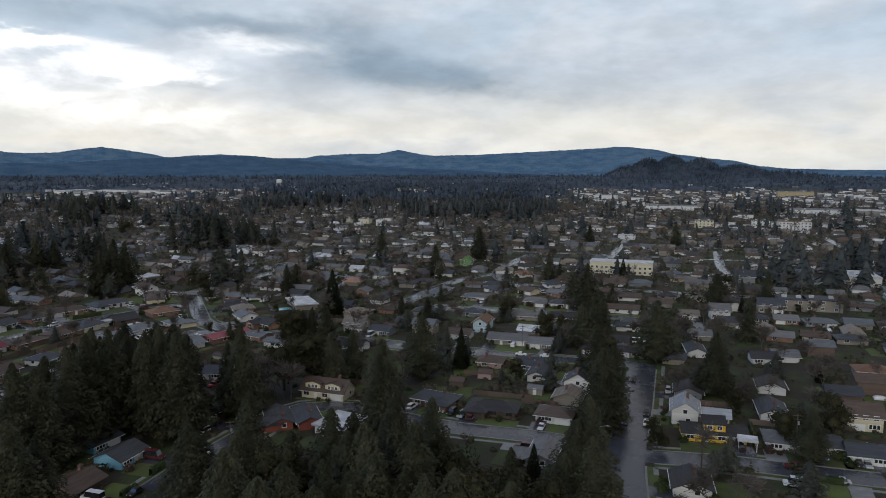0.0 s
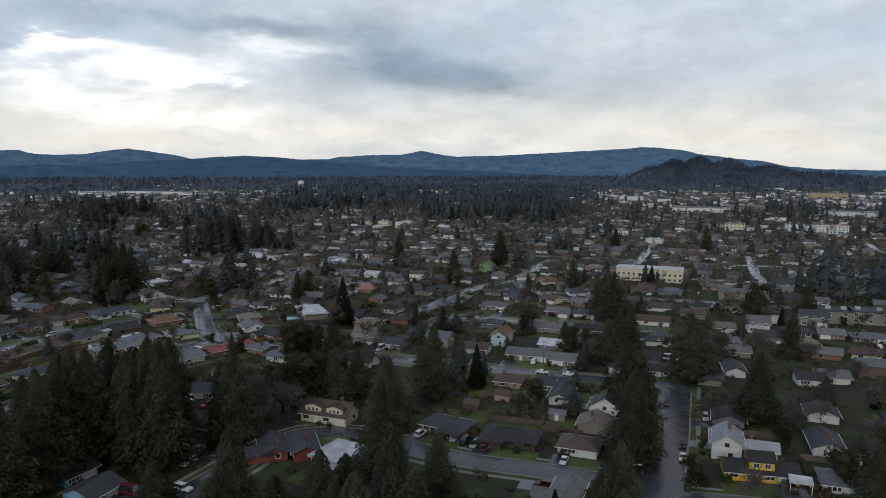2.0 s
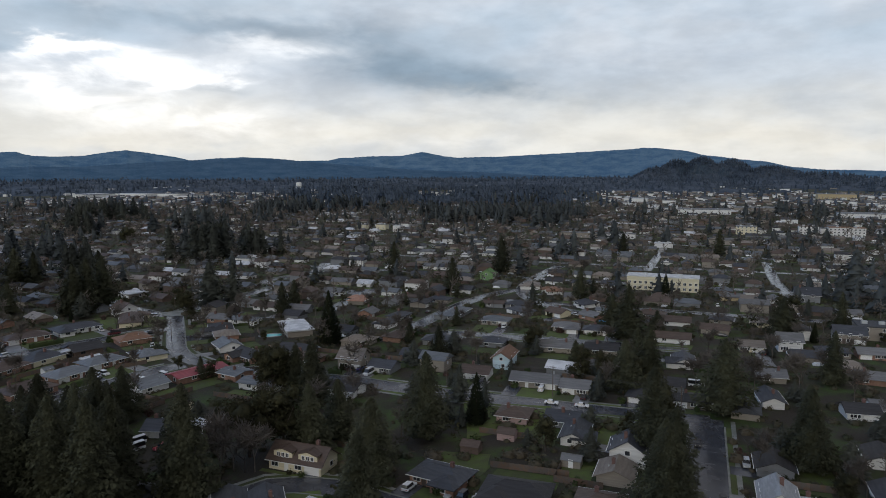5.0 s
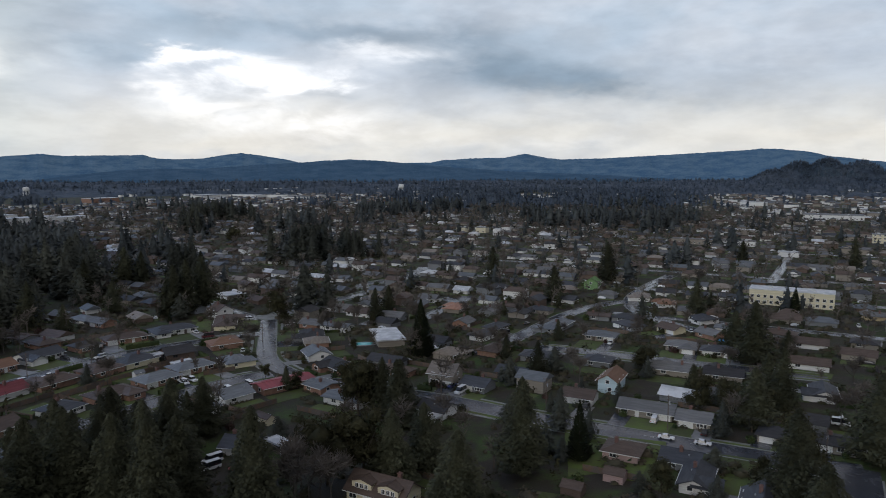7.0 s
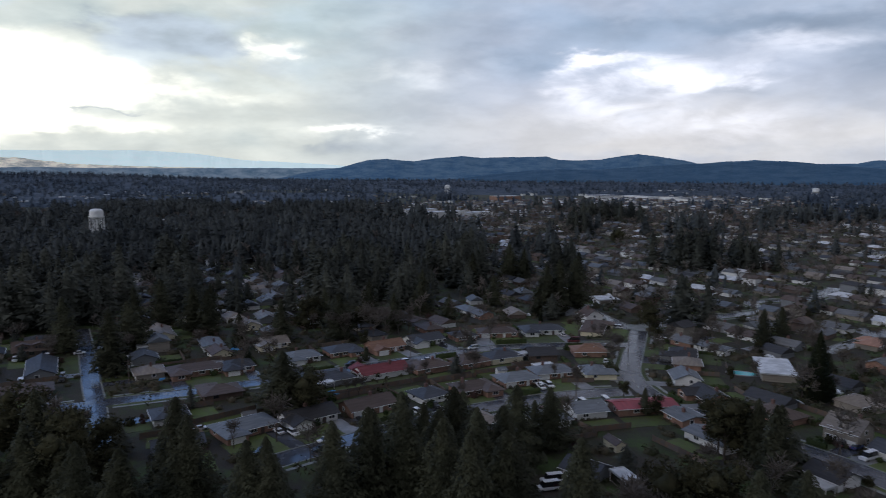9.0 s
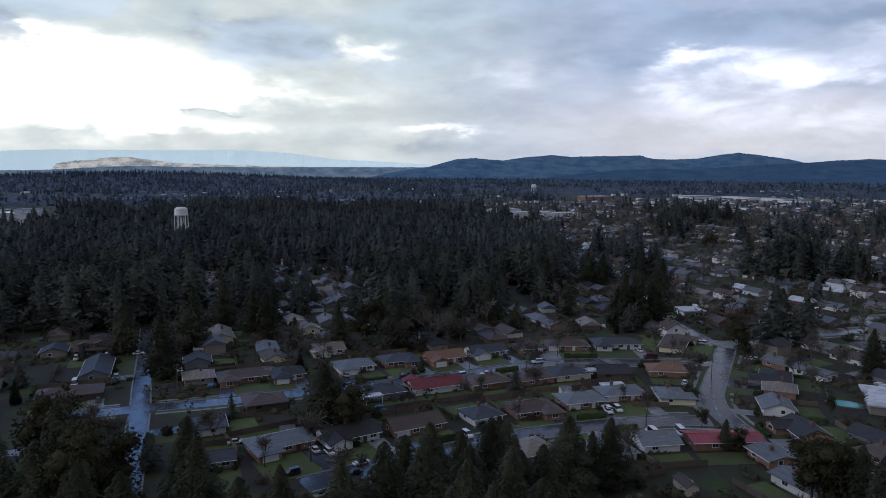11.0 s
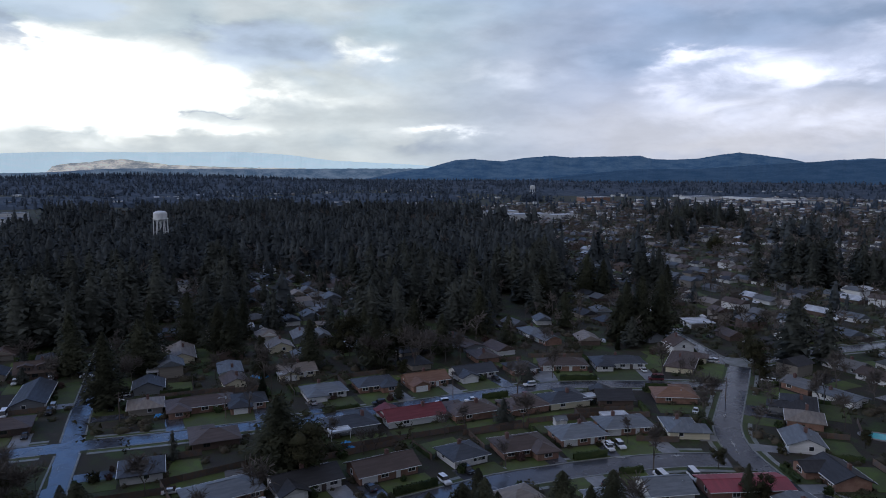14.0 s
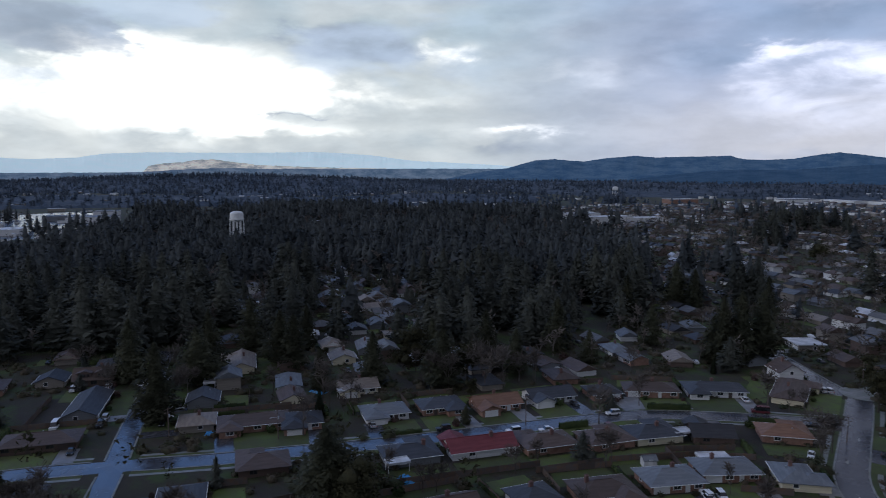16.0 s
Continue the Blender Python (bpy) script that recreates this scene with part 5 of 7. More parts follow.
hall(128, 498, -18.5, 43, 14, 8.5, "wall_cream", "roof_white", "long cream two-storey building with rows of dark windows", 2, "school_building", step=3.3)
hall(374, 1611, -18.5, 49, 40, 8.0, "wall_white", "roof_white", "big white warehouse with a flat roof", 0)
hall(397, 1232, -18.5, 81, 40, 7.0, "wall_white", "roof_light", "long white commercial block with a flat roof", 1, step=6.0)
hall(504, 1300, -18.5, 64, 40, 6.0, "wall_beige", "roof_light", "long beige commercial block with a flat roof", 1, step=6.0)
hall(872, 1744, -18.5, 80, 40, 12.0, "wall_tanwall", "roof_light", "large tan institutional building with a flat roof", 2, step=6.0)
hall(602, 1126, -18.5, 77, 40, 7.0, "wall_white", "roof_light", "long pale commercial building with a flat roof", 1, step=7.0)
hall(667, 1102, -18.5, 43, 40, 7.0, "wall_beige", "roof_white", "long pale commercial building with a flat roof", 1, step=7.0)
hall(324, 869, -18.5, 22, 14, 9.0, "wall_cream", "roof_light", "cream three-storey apartment block", 3, step=4.0)
hall(395, 871, -18.5, 20, 14, 9.0, "wall_white", "roof_brown", "white three-storey apartment block", 3, step=4.0)
hall(422, 841, -18.5, 36, 14, 10.0, "wall_white", "roof_orange", "long white three-storey apartment block", 3, step=4.0)
hall(274, 456, -18.5, 19, 30, 6.0, "wall_white", "roof_white", "white flat-roofed commercial building", 1, step=5.0)
hall(-996, 1889, 71.5, 81, 40, 7.0, "wall_white", "roof_white", "long white warehouse with a flat roof", 0)
hall(-882, 1895, -18.5, 113, 40, 7.0, "wall_white", "roof_white", "long white warehouse with a flat roof", 0)
hall(-696, 1798, -18.5, 62, 40, 7.0, "wall_white", "roof_light", "long white warehouse with a flat roof", 0)
hall(-126, 923, -18.5, 12, 10, 6.0, "wall_cream", "roof_grey", "pale two-storey apartment house", 1, step=5.0)
hall(-102, 924, -18.5, 13, 10, 6.0, "wall_cream", "roof_grey", "pale two-storey apartment house", 1, step=5.0)
hall(-79, 890, -18.5, 9, 10, 7.0, "wall_white", "roof_white", "pale two-storey apartment house", 1, step=5.0)
hall(-842, 979, 71.5, 60, 30, 9.0, "wall_white", "roof_white", "large white industrial hall with a flat roof", 1, step=8.0)
hall(-754, 944, 71.5, 73, 30, 10.0, "wall_white", "roof_white", "large white industrial hall with a flat roof", 1, step=8.0)
hall(-749, 1019, 71.5, 59, 25, 6.0, "wall_white", "roof_white", "long low white hall with a flat roof", 0)
hall(-1090, 1565, 71.5, 71, 40, 10.0, "wall_brick", "roof_white", "white-roofed store with a brick front", 0)
hall(-960, 1857, 71.5, 110, 36, 7.0, "wall_white", "roof_light", "long white warehouse with a flat roof", 0)
hall(-785, 1905, -18.5, 80, 40, 7.0, "wall_white", "roof_light", "long white warehouse with a flat roof", 0)
hall(-482, 663, 71.5, 36, 24, 5.0, "wall_white", "roof_white", "low hall with a bright white flat roof", 0)
hall(-1195, 323, 71.5, 68, 40, 8.0, "wall_white", "roof_light", "pale industrial hall with a flat roof", 1, step=8.0)
hall(-1022, 531, 71.5, 12, 12, 7.0, "wall_white", "roof_white", "small white building with a flat roof", 0)
hall(-1209, 884, 71.5, 115, 30, 6.0, "wall_grey", "roof_light", "low grey commercial row with a flat roof", 0)
hall(-1066, 935, 71.5, 77, 30, 6.0, "wall_white", "roof_light", "low pale commercial row with a flat roof", 0)
hall(-1023, 200, 71.5, 44, 35, 7.0, "wall_white", "roof_white", "white flat-roofed store behind trees", 1, step=8.0)
hall(-1251, 285, 71.5, 42, 35, 7.0, "wall_grey", "roof_light", "low grey commercial row with a flat roof", 0)
hall(-1354, 367, 71.5, 38, 35, 7.0, "wall_white", "roof_light", "pale industrial hall with a flat roof", 0)
hall(193, 733, -18.5, 17, 10, 4.0, "wall_white", "roof_white", "low white flat-roofed building", 0)
hall(128, 831, -18.5, 40, 12, 5.0, "wall_beige", "roof_grey", "row of pale townhouses", 1, step=5.0)
hall(169, 820, -18.5, 34, 12, 5.0, "wall_white", "roof_grey", "row of pale townhouses", 1, step=5.0)
hall(188, 373, -18.5, 14, 14, 6.0, "wall_beige", "roof_slate", "beige two-storey apartment block with a grey roof", 2, "apartment_building", step=5.0)
hall(203, 371, -18.5, 19, 14, 6.0, "wall_beige", "roof_slate", "beige two-storey apartment block with a grey roof", 2, "apartment_building", step=5.0)


def water_tower(x, y, top, wide, label):
    ob = new("water_tower")
    bm = bmesh.new()
    r, depth = wide / 2, wide * 0.78
    profile = [(0.25, -0.05), (0.7, 0.02), (0.93, 0.12), (1.0, 0.26), (1.0, 0.72), (0.95, 0.82), (0.7, 0.94), (0.35, 0.99), (0.05, 1.0)]
    rings = [[bm.verts.new((r * a * math.cos(k * math.tau / 28), r * a * math.sin(k * math.tau / 28), top - depth + depth * b)) for k in range(28)] for a, b in profile]
    for p, q in zip(rings, rings[1:]):
        for k in range(28):
            bm.faces.new((p[k], p[(k + 1) % 28], q[(k + 1) % 28], q[k]))
    bm.faces.new(rings[0][::-1])
    bm.faces.new(rings[-1])
    part("tank", bm, "tank_white", ob)
    base = top - depth * 0.8
    walkway = bmesh.new()
    for k in range(28):
        a0, a1 = k * math.tau / 28, (k + 1) * math.tau / 28
        solid(walkway, [(r * math.cos(a0), r * math.sin(a0)), ((r + 0.9) * math.cos(a0), (r + 0.9) * math.sin(a0)), ((r + 0.9) * math.cos(a1), (r + 0.9) * math.sin(a1)), (r * math.cos(a1), r * math.sin(a1))], base, base + 0.3)
    part("walkway", walkway, "tank_white", ob)
    for k in range(6):
        a = k * math.tau / 6 + 0.3
        leg = bmesh.new()
        tube(leg, (r * 1.12 * math.cos(a), r * 1.12 * math.sin(a), 0), (r * 0.97 * math.cos(a), r * 0.97 * math.sin(a), base + 0.6), 0.42, 0.42, 8)
        part("leg", leg, "tank_white", ob)
        b = a + math.tau / 6
        brace = bmesh.new()
        for z in (base * 0.35, base * 0.68):
            k1 = r * (1.12 - 0.15 * z / base)
            tube(brace, (k1 * math.cos(a), k1 * math.sin(a), z), (k1 * math.cos(b), k1 * math.sin(b), z), 0.14, 0.14, 4)
        part("brace", brace, "tank_white", ob)
    riser = bmesh.new()
    tube(riser, (0, 0, 0), (0, 0, top - depth), 0.9, 0.9, 12)
    part("riser", riser, "tank_white", ob)
    ob.location = (x, y, 0)
    tagged(ob, label, "water tower", "water towers")


water_tower(-643, 358, 42, 11.6, "white six-legged water tower above the fir wood")
water_tower(-1224, 1490, 38, 13, "white water tower on legs far behind the houses")
water_tower(-458, 1970, 36, 15, "white water tower far off against the hills")


def church(x, y, yaw):
    ob = new("church")
    part("wall", body_mesh(24, 11, 6, "gable", 0.8), "wall_white", ob)
    part("roof", roof_mesh(24, 11, 6, "gable", 0.8), "roof_brown", ob)
    part("tower", boxes((-15.5, -2.2, 0, -11.8, 2.2, 12)), "wall_white", ob)
    bm = bmesh.new()
    tube(bm, (-13.6, 0, 12), (-13.6, 0, 27), 2.3, 0.05, 8)
    part("steeple", bm, "tank_white", ob)
    ob.matrix_world = pose(x, y, 0, 0, 0, yaw)
    tagged(ob, "white church with a slender pointed steeple", "church")


church(502, 1108, 160)

# ---------------------------------------------------------------- trees


def fir_arrays(seed, count, core, slim=1.0, size=0.0135):
    """A conifer of height 1 and crown radius about 0.2: many drooping sprays in ragged lobes over a core of dark skirts."""
    rng = np.random.RandomState(seed)
    p = rng.uniform(0, 6.28, 4)
    low = rng.uniform(0.45, 0.75)

    def reach(t, a):
        lobes = 1 + 0.17 * np.sin(2 * a + p[0] + 4 * t) + 0.15 * np.sin(5 * a + p[1] - 13 * t) + 0.13 * np.sin(31 * t + p[2] + 3 * a) + 0.08 * np.sin(67 * t + p[3] - 2 * a)
        return slim * 0.2 * ((1 - t) ** (0.66 + 0.06 * (seed % 3)) * np.clip(low + 3.0 * t, 0, 1) + 0.012) * lobes

    t, a = rng.uniform(0, 1, count) ** 1.2, rng.uniform(0, 6.2832, count)
    full = reach(t, a)
    r = full * (1.08 - 0.5 * rng.uniform(0, 1, count) ** 2.0)
    c = np.stack([r * np.cos(a), r * np.sin(a), 0.07 + 0.92 * t - 0.12 * r], 1)
    turn = a + rng.normal(0, 0.7, count)
    out = np.stack([np.cos(turn), np.sin(turn), -rng.uniform(-0.3, 1.2, count)], 1)
    tan = np.stack([-np.sin(turn), np.cos(turn), rng.uniform(-0.6, 0.6, count)], 1)
    s = (size * (0.4 + 3.2 * full / slim) * rng.uniform(0.6, 1.5, count))[:, None]
    V = np.concatenate([c - out * s * 0.8 + tan * s * 0.75, c - out * s * 0.8 - tan * s * 0.75, c + out * s])
    i = np.arange(count)
    F = np.stack([i, i + count, i + 2 * count], 1)
    # the core
    VV, FF, base = [V], [F], len(V)
    for k in range(core):
        t0 = k / core
        ring = np.arange(6) * 1.0472 + k
        rr = 0.66 * reach(np.full(6, t0), ring)
        VV.append(np.concatenate([np.stack([rr * np.cos(ring), rr * np.sin(ring), np.full(6, 0.05 + 0.92 * t0)], 1), [(0, 0, min(0.99, 0.05 + 0.92 * t0 + 2.6 / core))]]))
        FF.append(np.array([(base + j, base + (j + 1) % 6, base + 6) for j in range(6)]))
        base += 7
    return np.concatenate(VV), np.concatenate(FF)


def cedar_arrays(seed):
    """A dense pencil-shaped evergreen of height 1: overlapping small sprays on a narrow cone."""
    rng = np.random.RandomState(seed)
    n = 1300
    t = rng.uniform(0, 1, n) ** 1.15
    z = 0.03 + 0.97 * t
    r = 0.185 * np.clip(1 - t, 0, 1) ** 0.85 * np.clip(0.72 + 4 * t, 0, 1) * rng.uniform(0.74, 1.1, n)
    a = rng.uniform(0, 6.2832, n)
    c = np.stack([r * np.cos(a), r * np.sin(a), z], 1)
    out = np.stack([np.cos(a), np.sin(a), np.full(n, 0.8)], 1)
    tan = np.stack([-np.sin(a), np.cos(a), np.zeros(n)], 1)
    s = (0.028 * (1.2 - t))[:, None]
    V = np.concatenate([c - out * s * 0.9, c + tan * s, c + out * s * 1.2 + (0, 0, 0.015), c - tan * s])
    i = np.arange(n)
    F = np.concatenate([np.stack([i, i + n, i + 2 * n], 1), np.stack([i, i + 2 * n, i + 3 * n], 1)])
    return V, F


def broad_arrays(seed, count=2600):
    """A round-headed evergreen of height 1: leaf clumps in several lobes, with gaps."""
    rng = np.random.RandomState(seed)
    lobes = rng.uniform(-1, 1, (13, 3)) * (0.20, 0.20, 0.30) + (0, 0, 0.58)
    size = rng.uniform(0.12, 0.20, 13)
    which = rng.randint(0, 13, count)
    d = rng.normal(size=(count, 3))
    d /= np.linalg.norm(d, axis=1)[:, None]
    c = lobes[which] + d * (size[which] * (1.08 - 0.55 * rng.uniform(0, 1, count) ** 1.6))[:, None]
    c[:, 2] = np.clip(c[:, 2], 0.08, 1.0)
    V = np.concatenate([c + rng.normal(size=(count, 3)) * (0.0125 if count > 500 else 0.045) for _ in range(4)])
    i = np.arange(count)
    F = np.concatenate([np.stack([i, i + count, i + 2 * count], 1), np.stack([i, i + 2 * count, i + 3 * count], 1)])
    for mid, r in zip(lobes, size * 0.72):
        n = len(V)
        V = np.concatenate([V, mid + r * np.array([(1, 0, 0), (0, 1, 0), (-1, 0, 0), (0, -1, 0), (0, 0, 1), (0, 0, -1)])])
        F = np.concatenate([F, n + np.array([(0, 1, 4), (1, 2, 4), (2, 3, 4), (3, 0, 4), (1, 0, 5), (2, 1, 5), (3, 2, 5), (0, 3, 5)])]) if count > 500 else F
    return V, F


def bare_arrays(seed, depth=6, thin=1.0, flat=False, fuzz=0):
    """A leafless tree of height 1: forking limbs down to twigs, as tapering three-sided shoots."""
    rng = random.Random(seed)
    V, F = [], []

    def shoot(a, b, ra, rb):
        q = (b - a).to_track_quat("Z", "Y")
        i = len(V)
        if flat:
            side = q @ Vector((math.cos(i), math.sin(i), 0))
            V.extend(tuple(p + side * r * f) for p, r in ((a, ra), (b, rb)) for f in (-1, 1))
            F.extend([(i, i + 1, i + 3), (i, i + 3, i + 2)])
            return
        for p, r in ((a, ra), (b, rb)):
            for k in range(3):
                V.append(tuple(p + q @ Vector((r * math.cos(k * 2.094), r * math.sin(k * 2.094), 0))))
        for k in range(3):
            m = (k + 1) % 3
            F.extend([(i + k, i + m, i + 3 + m), (i + k, i + 3 + m, i + 3 + k)])

    def grow(p, way, length, r, left):
        q = p + way * length
        shoot(p, q, r, r * 0.68)
        if left == 0:
            return
        for k in range(3):
            side = Vector((rng.uniform(-1, 1), rng.uniform(-1, 1), rng.uniform(-0.25, 0.7)))
            grow(q, (way * 0.75 + side * 0.62).normalized(), length * rng.uniform(0.62, 0.84), max(r * 0.6, 0.0016 * thin), left - 1)

    grow(Vector((0, 0, 0)), Vector((0, 0, 1)), 0.24, 0.017, depth - 1)
    # sprays of fine twigs round the outer limbs
    ends = list(V)
    for k in range(fuzz):
        at = Vector(rng.choice(ends[len(ends) // 3:]))
        way = Vector((rng.uniform(-1, 1), rng.uniform(-1, 1), rng.uniform(-0.2, 1.0))).normalized()
        side = way.cross(Vector((rng.uniform(-1, 1), rng.uniform(-1, 1), rng.uniform(-1, 1)))).normalized()
        i = len(V)
        wide = 0.007 if fuzz > 60 else 0.017
        V.extend([tuple(at - way * 0.06), tuple(at + way * rng.uniform(0.06, 0.22) + side * wide), tuple(at + way * rng.uniform(0.06, 0.22) - side * wide)])
        F.append((i, i + 1, i + 2))
    V = np.array(V)
    V[:, 2] *= 1 / V[:, 2].max()
    return V, np.array(F)


TREE_KINDS = {}


def tree_models():
    for kind, material, arrays in (("fir", "fir_needles", [fir_arrays(s, 7600, 14, 0.88 + 0.12 * (s % 3), 0.0106) for s in range(5)]), ("far_fir", "fir_needles", [fir_arrays(10 + s, 3000, 12, 0.88 + 0.12 * (s % 3), 0.017) for s in range(4)]), ("cedar", "cedar_needles", [cedar_arrays(s) for s in range(2)]),
                                   ("broad", "broad_leaves", [broad_arrays(s) for s in range(4)]), ("bare", "twig_bark", [bare_arrays(s, 6, 1.0, False, 420) for s in range(4)])):
        models = []
        for V, F in arrays:
            ob = new("tree")
            crown = from_arrays("crown", V, F, material)
            crown.parent = ob
            if kind != "bare":
                bm = bmesh.new()
                tube(bm, (0, 0, 0), (0, 0, 0.5 if kind == "broad" else 0.93), 0.014 if kind != "broad" else 0.022, 0.003 if kind != "broad" else 0.010, 7)
                if kind == "broad":
                    for k in range(5):
                        a = k * 1.26
                        tube(bm, (0, 0, 0.25 + 0.04 * k), (0.16 * math.cos(a), 0.16 * math.sin(a), 0.55 + 0.04 * k), 0.010, 0.003, 5)
                part("trunk", bm, "bark", ob)
            models.append(ob)
        TREE_KINDS[kind] = models


tree_models()
TREE_WORDS = dict(fir="tall dark Douglas fir with drooping boughs", cedar="dense pencil-shaped dark evergreen", broad="round-headed dark evergreen tree", bare="leafless grey-brown winter tree")
TREE_USED = {}
TREES = []
tree_rng = random.Random(77)


def tree(kind, x, y, h, wide=None):
    if street_gap(x, y)[0] < 0.7:
        return
    model = "far_fir" if kind == "fir" and (y > 262 or x < -150) else kind
    n = TREE_USED.get(model, 0)
    TREE_USED[model] = n + 1
    models = TREE_KINDS[model]
    w = h * (wide or {"fir": tree_rng.uniform(1.25, 1.7), "cedar": tree_rng.uniform(1.05, 1.25), "broad": tree_rng.uniform(0.9, 1.25), "bare": tree_rng.uniform(0.85, 1.1)}[kind])
    if kind == "fir":
        w = min(w, 34.0 + 0.2 * h)
    m = pose(x, y, -0.05, 0, 0, tree_rng.uniform(0, 360))
    ob = models[n] if n < len(models) else copy_thing(models[n % len(models)], m)
    ob.matrix_world = m @ Matrix.Diagonal((w, w, h, 1))
    TREES.append((x, y, h * 0.12))
    tagged(ob, TREE_WORDS[kind], "tree", "trees among the houses")


tree("fir", -184.0, 135.0, 24)
tree("fir", -171.3, 140.6, 24)
tree("fir", -163.6, 146.7, 22)
tree("fir", -153.0, 151.2, 20)
tree("fir", -221.6, 138.4, 22)
tree("broad", -61.5, 282.3, 18)
tree("fir", -53.7, 283.5, 19)
tree("fir", 80.9, 260.1, 22)
tree("broad", 62.6, 258.5, 17)
tree("broad", 7.8, 287.4, 14)
tree("fir", 84.1, 269.0, 25)
tree("fir", 94.3, 236.1, 21)
tree("fir", -89.4, 210.6, 27)
tree("fir", -94.5, 204.9, 27)
tree("fir", 91.4, 228.9, 22)
tree("fir", -24.2, 146.6, 25)
tree("fir", -19.7, 149.3, 23)
tree("broad", -338.6, 748.4, 22)
tree("fir", 33.5, 187.1, 22)
tree("fir", 53.0, 233.9, 26)
tree("fir", -7.0, 122.1, 22)
tree("fir", -76.4, 204.5, 27)
tree("fir", -85.7, 206.9, 29)
tree("cedar", -56.3, 353.5, 24)
tree("fir", -7.5, 247.1, 26)
tree("cedar", 7.0, 259.7, 16)
tree("broad", -64.0, 284.7, 17)
tree("broad", -58.4, 287.9, 16)
tree("fir", -46.8, 274.6, 21)
tree("fir", -19.4, 219.3, 22)
tree("fir", -32.6, 246.7, 18)
tree("broad", -17.1, 294.0, 15)
tree("fir", -7.4, 334.0, 14)
tree("fir", 59.1, 272.0, 27)
tree("fir", 63.3, 271.3, 20)
tree("broad", 44.7, 304.0, 13)
tree("broad", 32.4, 346.9, 13)
tree("fir", 76.0, 365.1, 26)
tree("fir", 73.0, 384.0, 18)
tree("cedar", 123.2, 474.9, 14)
tree("fir", -100.1, 216.3, 28)
tree("fir", -84.1, 213.7, 28)
tree("fir", -94.7, 219.2, 22)
tree("fir", -61.0, 207.0, 29)
tree("fir", 134.4, 301.9, 20)
tree("broad", 156.4, 389.8, 17)
tree("fir", 70.0, 459.2, 20)
tree("fir", 47.3, 202.2, 24)
tree("broad", 25.6, 239.4, 10)
tree("broad", 50.7, 251.8, 8)
tree("broad", -54.3, 233.5, 22)
tree("broad", -45.5, 235.5, 20)
tree("fir", -38.4, 235.8, 20)
tree("fir", -5.2, 485.1, 22)
tree("fir", 29.2, 563.9, 28)
tree("fir", 54.8, 627.0, 30)
tree("fir", -49.3, 560.9, 24)
tree("fir", -94.4, 419.2, 17)
tree("fir", -94.6, 446.4, 14)
tree("fir", -151.0, 469.5, 20)
tree("broad", -147.7, 401.3, 14)
tree("broad", -138.9, 400.8, 15)
tree("fir", -220.6, 684.8, 28)
tree("fir", -228.4, 677.9, 26)
tree("fir", -199.0, 417.4, 30)
tree("fir", -196.3, 429.1, 30)
tree("fir", -202.5, 410.4, 28)
tree("fir", 223.0, 668.8, 24)
tree("fir", 259.2, 740.3, 22)
tree("fir", 145.9, 694.0, 18)
tree("fir", 74.1, 600.8, 18)
tree("fir", -99.0, 179.6, 30)
tree("fir", -98.0, 187.9, 31)
tree("fir", -95.0, 194.7, 31)
tree("fir", -85.0, 195.5, 30)
tree("fir", -74.6, 191.4, 31)
tree("fir", -92.8, 201.5, 26)
tree("fir", -99.3, 165.7, 28)
tree("fir", -103.3, 163.6, 30)
tree("fir", -58.8, 199.3, 30)
tree("fir", -45.1, 158.0, 25)
tree("fir", -51.2, 141.1, 22)
tree("fir", -21.9, 122.4, 24)
tree("fir", -32.9, 146.3, 20)
tree("fir", -18.5, 131.0, 26)
tree("fir", -9.9, 143.0, 30)
tree("fir", -17.5, 186.5, 26)
tree("fir", -2.5, 163.1, 22)
tree("broad", 0.8, 140.2, 20)
tree("broad", 6.6, 139.2, 18)
tree("fir", 15.5, 151.8, 14)
tree("cedar", 21.5, 158.3, 12)
tree("fir", 31.7, 145.5, 28)
tree("fir", 28.2, 142.8, 24)
tree("fir", 46.7, 197.4, 24)
tree("fir", 54.5, 219.3, 20)
tree("fir", -12.9, 124.9, 24)
tree("broad", -33.7, 132.3, 22)
tree("broad", 9.3, 126.6, 20)
tree("broad", 58.4, 183.3, 9)
tree("broad", 94.2, 185.1, 14)
tree("broad", 107.5, 187.0, 15)
tree("broad", 89.1, 207.5, 9)
tree("fir", 96.1, 175.5, 15)
tree("fir", -80.5, 132.8, 24)
tree("fir", -81.4, 126.0, 30)
tree("fir", -41.4, 136.0, 24)
tree("fir", -16.8, 122.0, 22)
tree("broad", -2.4, 121.8, 20)
tree("fir", 145.2, 366.8, 20)
tree("fir", 183.1, 390.4, 18)
tree("fir", -177.9, 224.3, 21, 2.1)
tree("broad", -173.2, 227.8, 18)
tree("fir", -118.9, 237.9, 18)
tree("fir", -100.6, 257.8, 18)
tree("fir", -104.4, 255.7, 14)
tree("broad", -164.8, 356.6, 12)
tree("fir", -117.8, 242.4, 12)
tree("fir", -115.0, 213.1, 22)
tree("fir", -124.1, 212.8, 18)
tree("fir", -93.6, 301.9, 9)
tree("broad", -90.4, 303.3, 7)
tree("broad", -106.3, 312.3, 6)
tree("cedar", -238.4, 250.3, 9)
tree("fir", -183.0, 228.0, 19, 2.0)
tree("fir", -113.9, 220.8, 20)
tree("fir", -108.5, 229.6, 22)
tree("fir", -101.2, 242.6, 22)
tree("fir", -140.6, 169.8, 28)
tree("fir", -134.0, 168.8, 26)
tree("fir", -181.5, 154.9, 24)
tree("fir", -146.0, 150.5, 22)
tree("fir", -136.2, 155.3, 22)
tree("fir", -124.0, 181.5, 20)
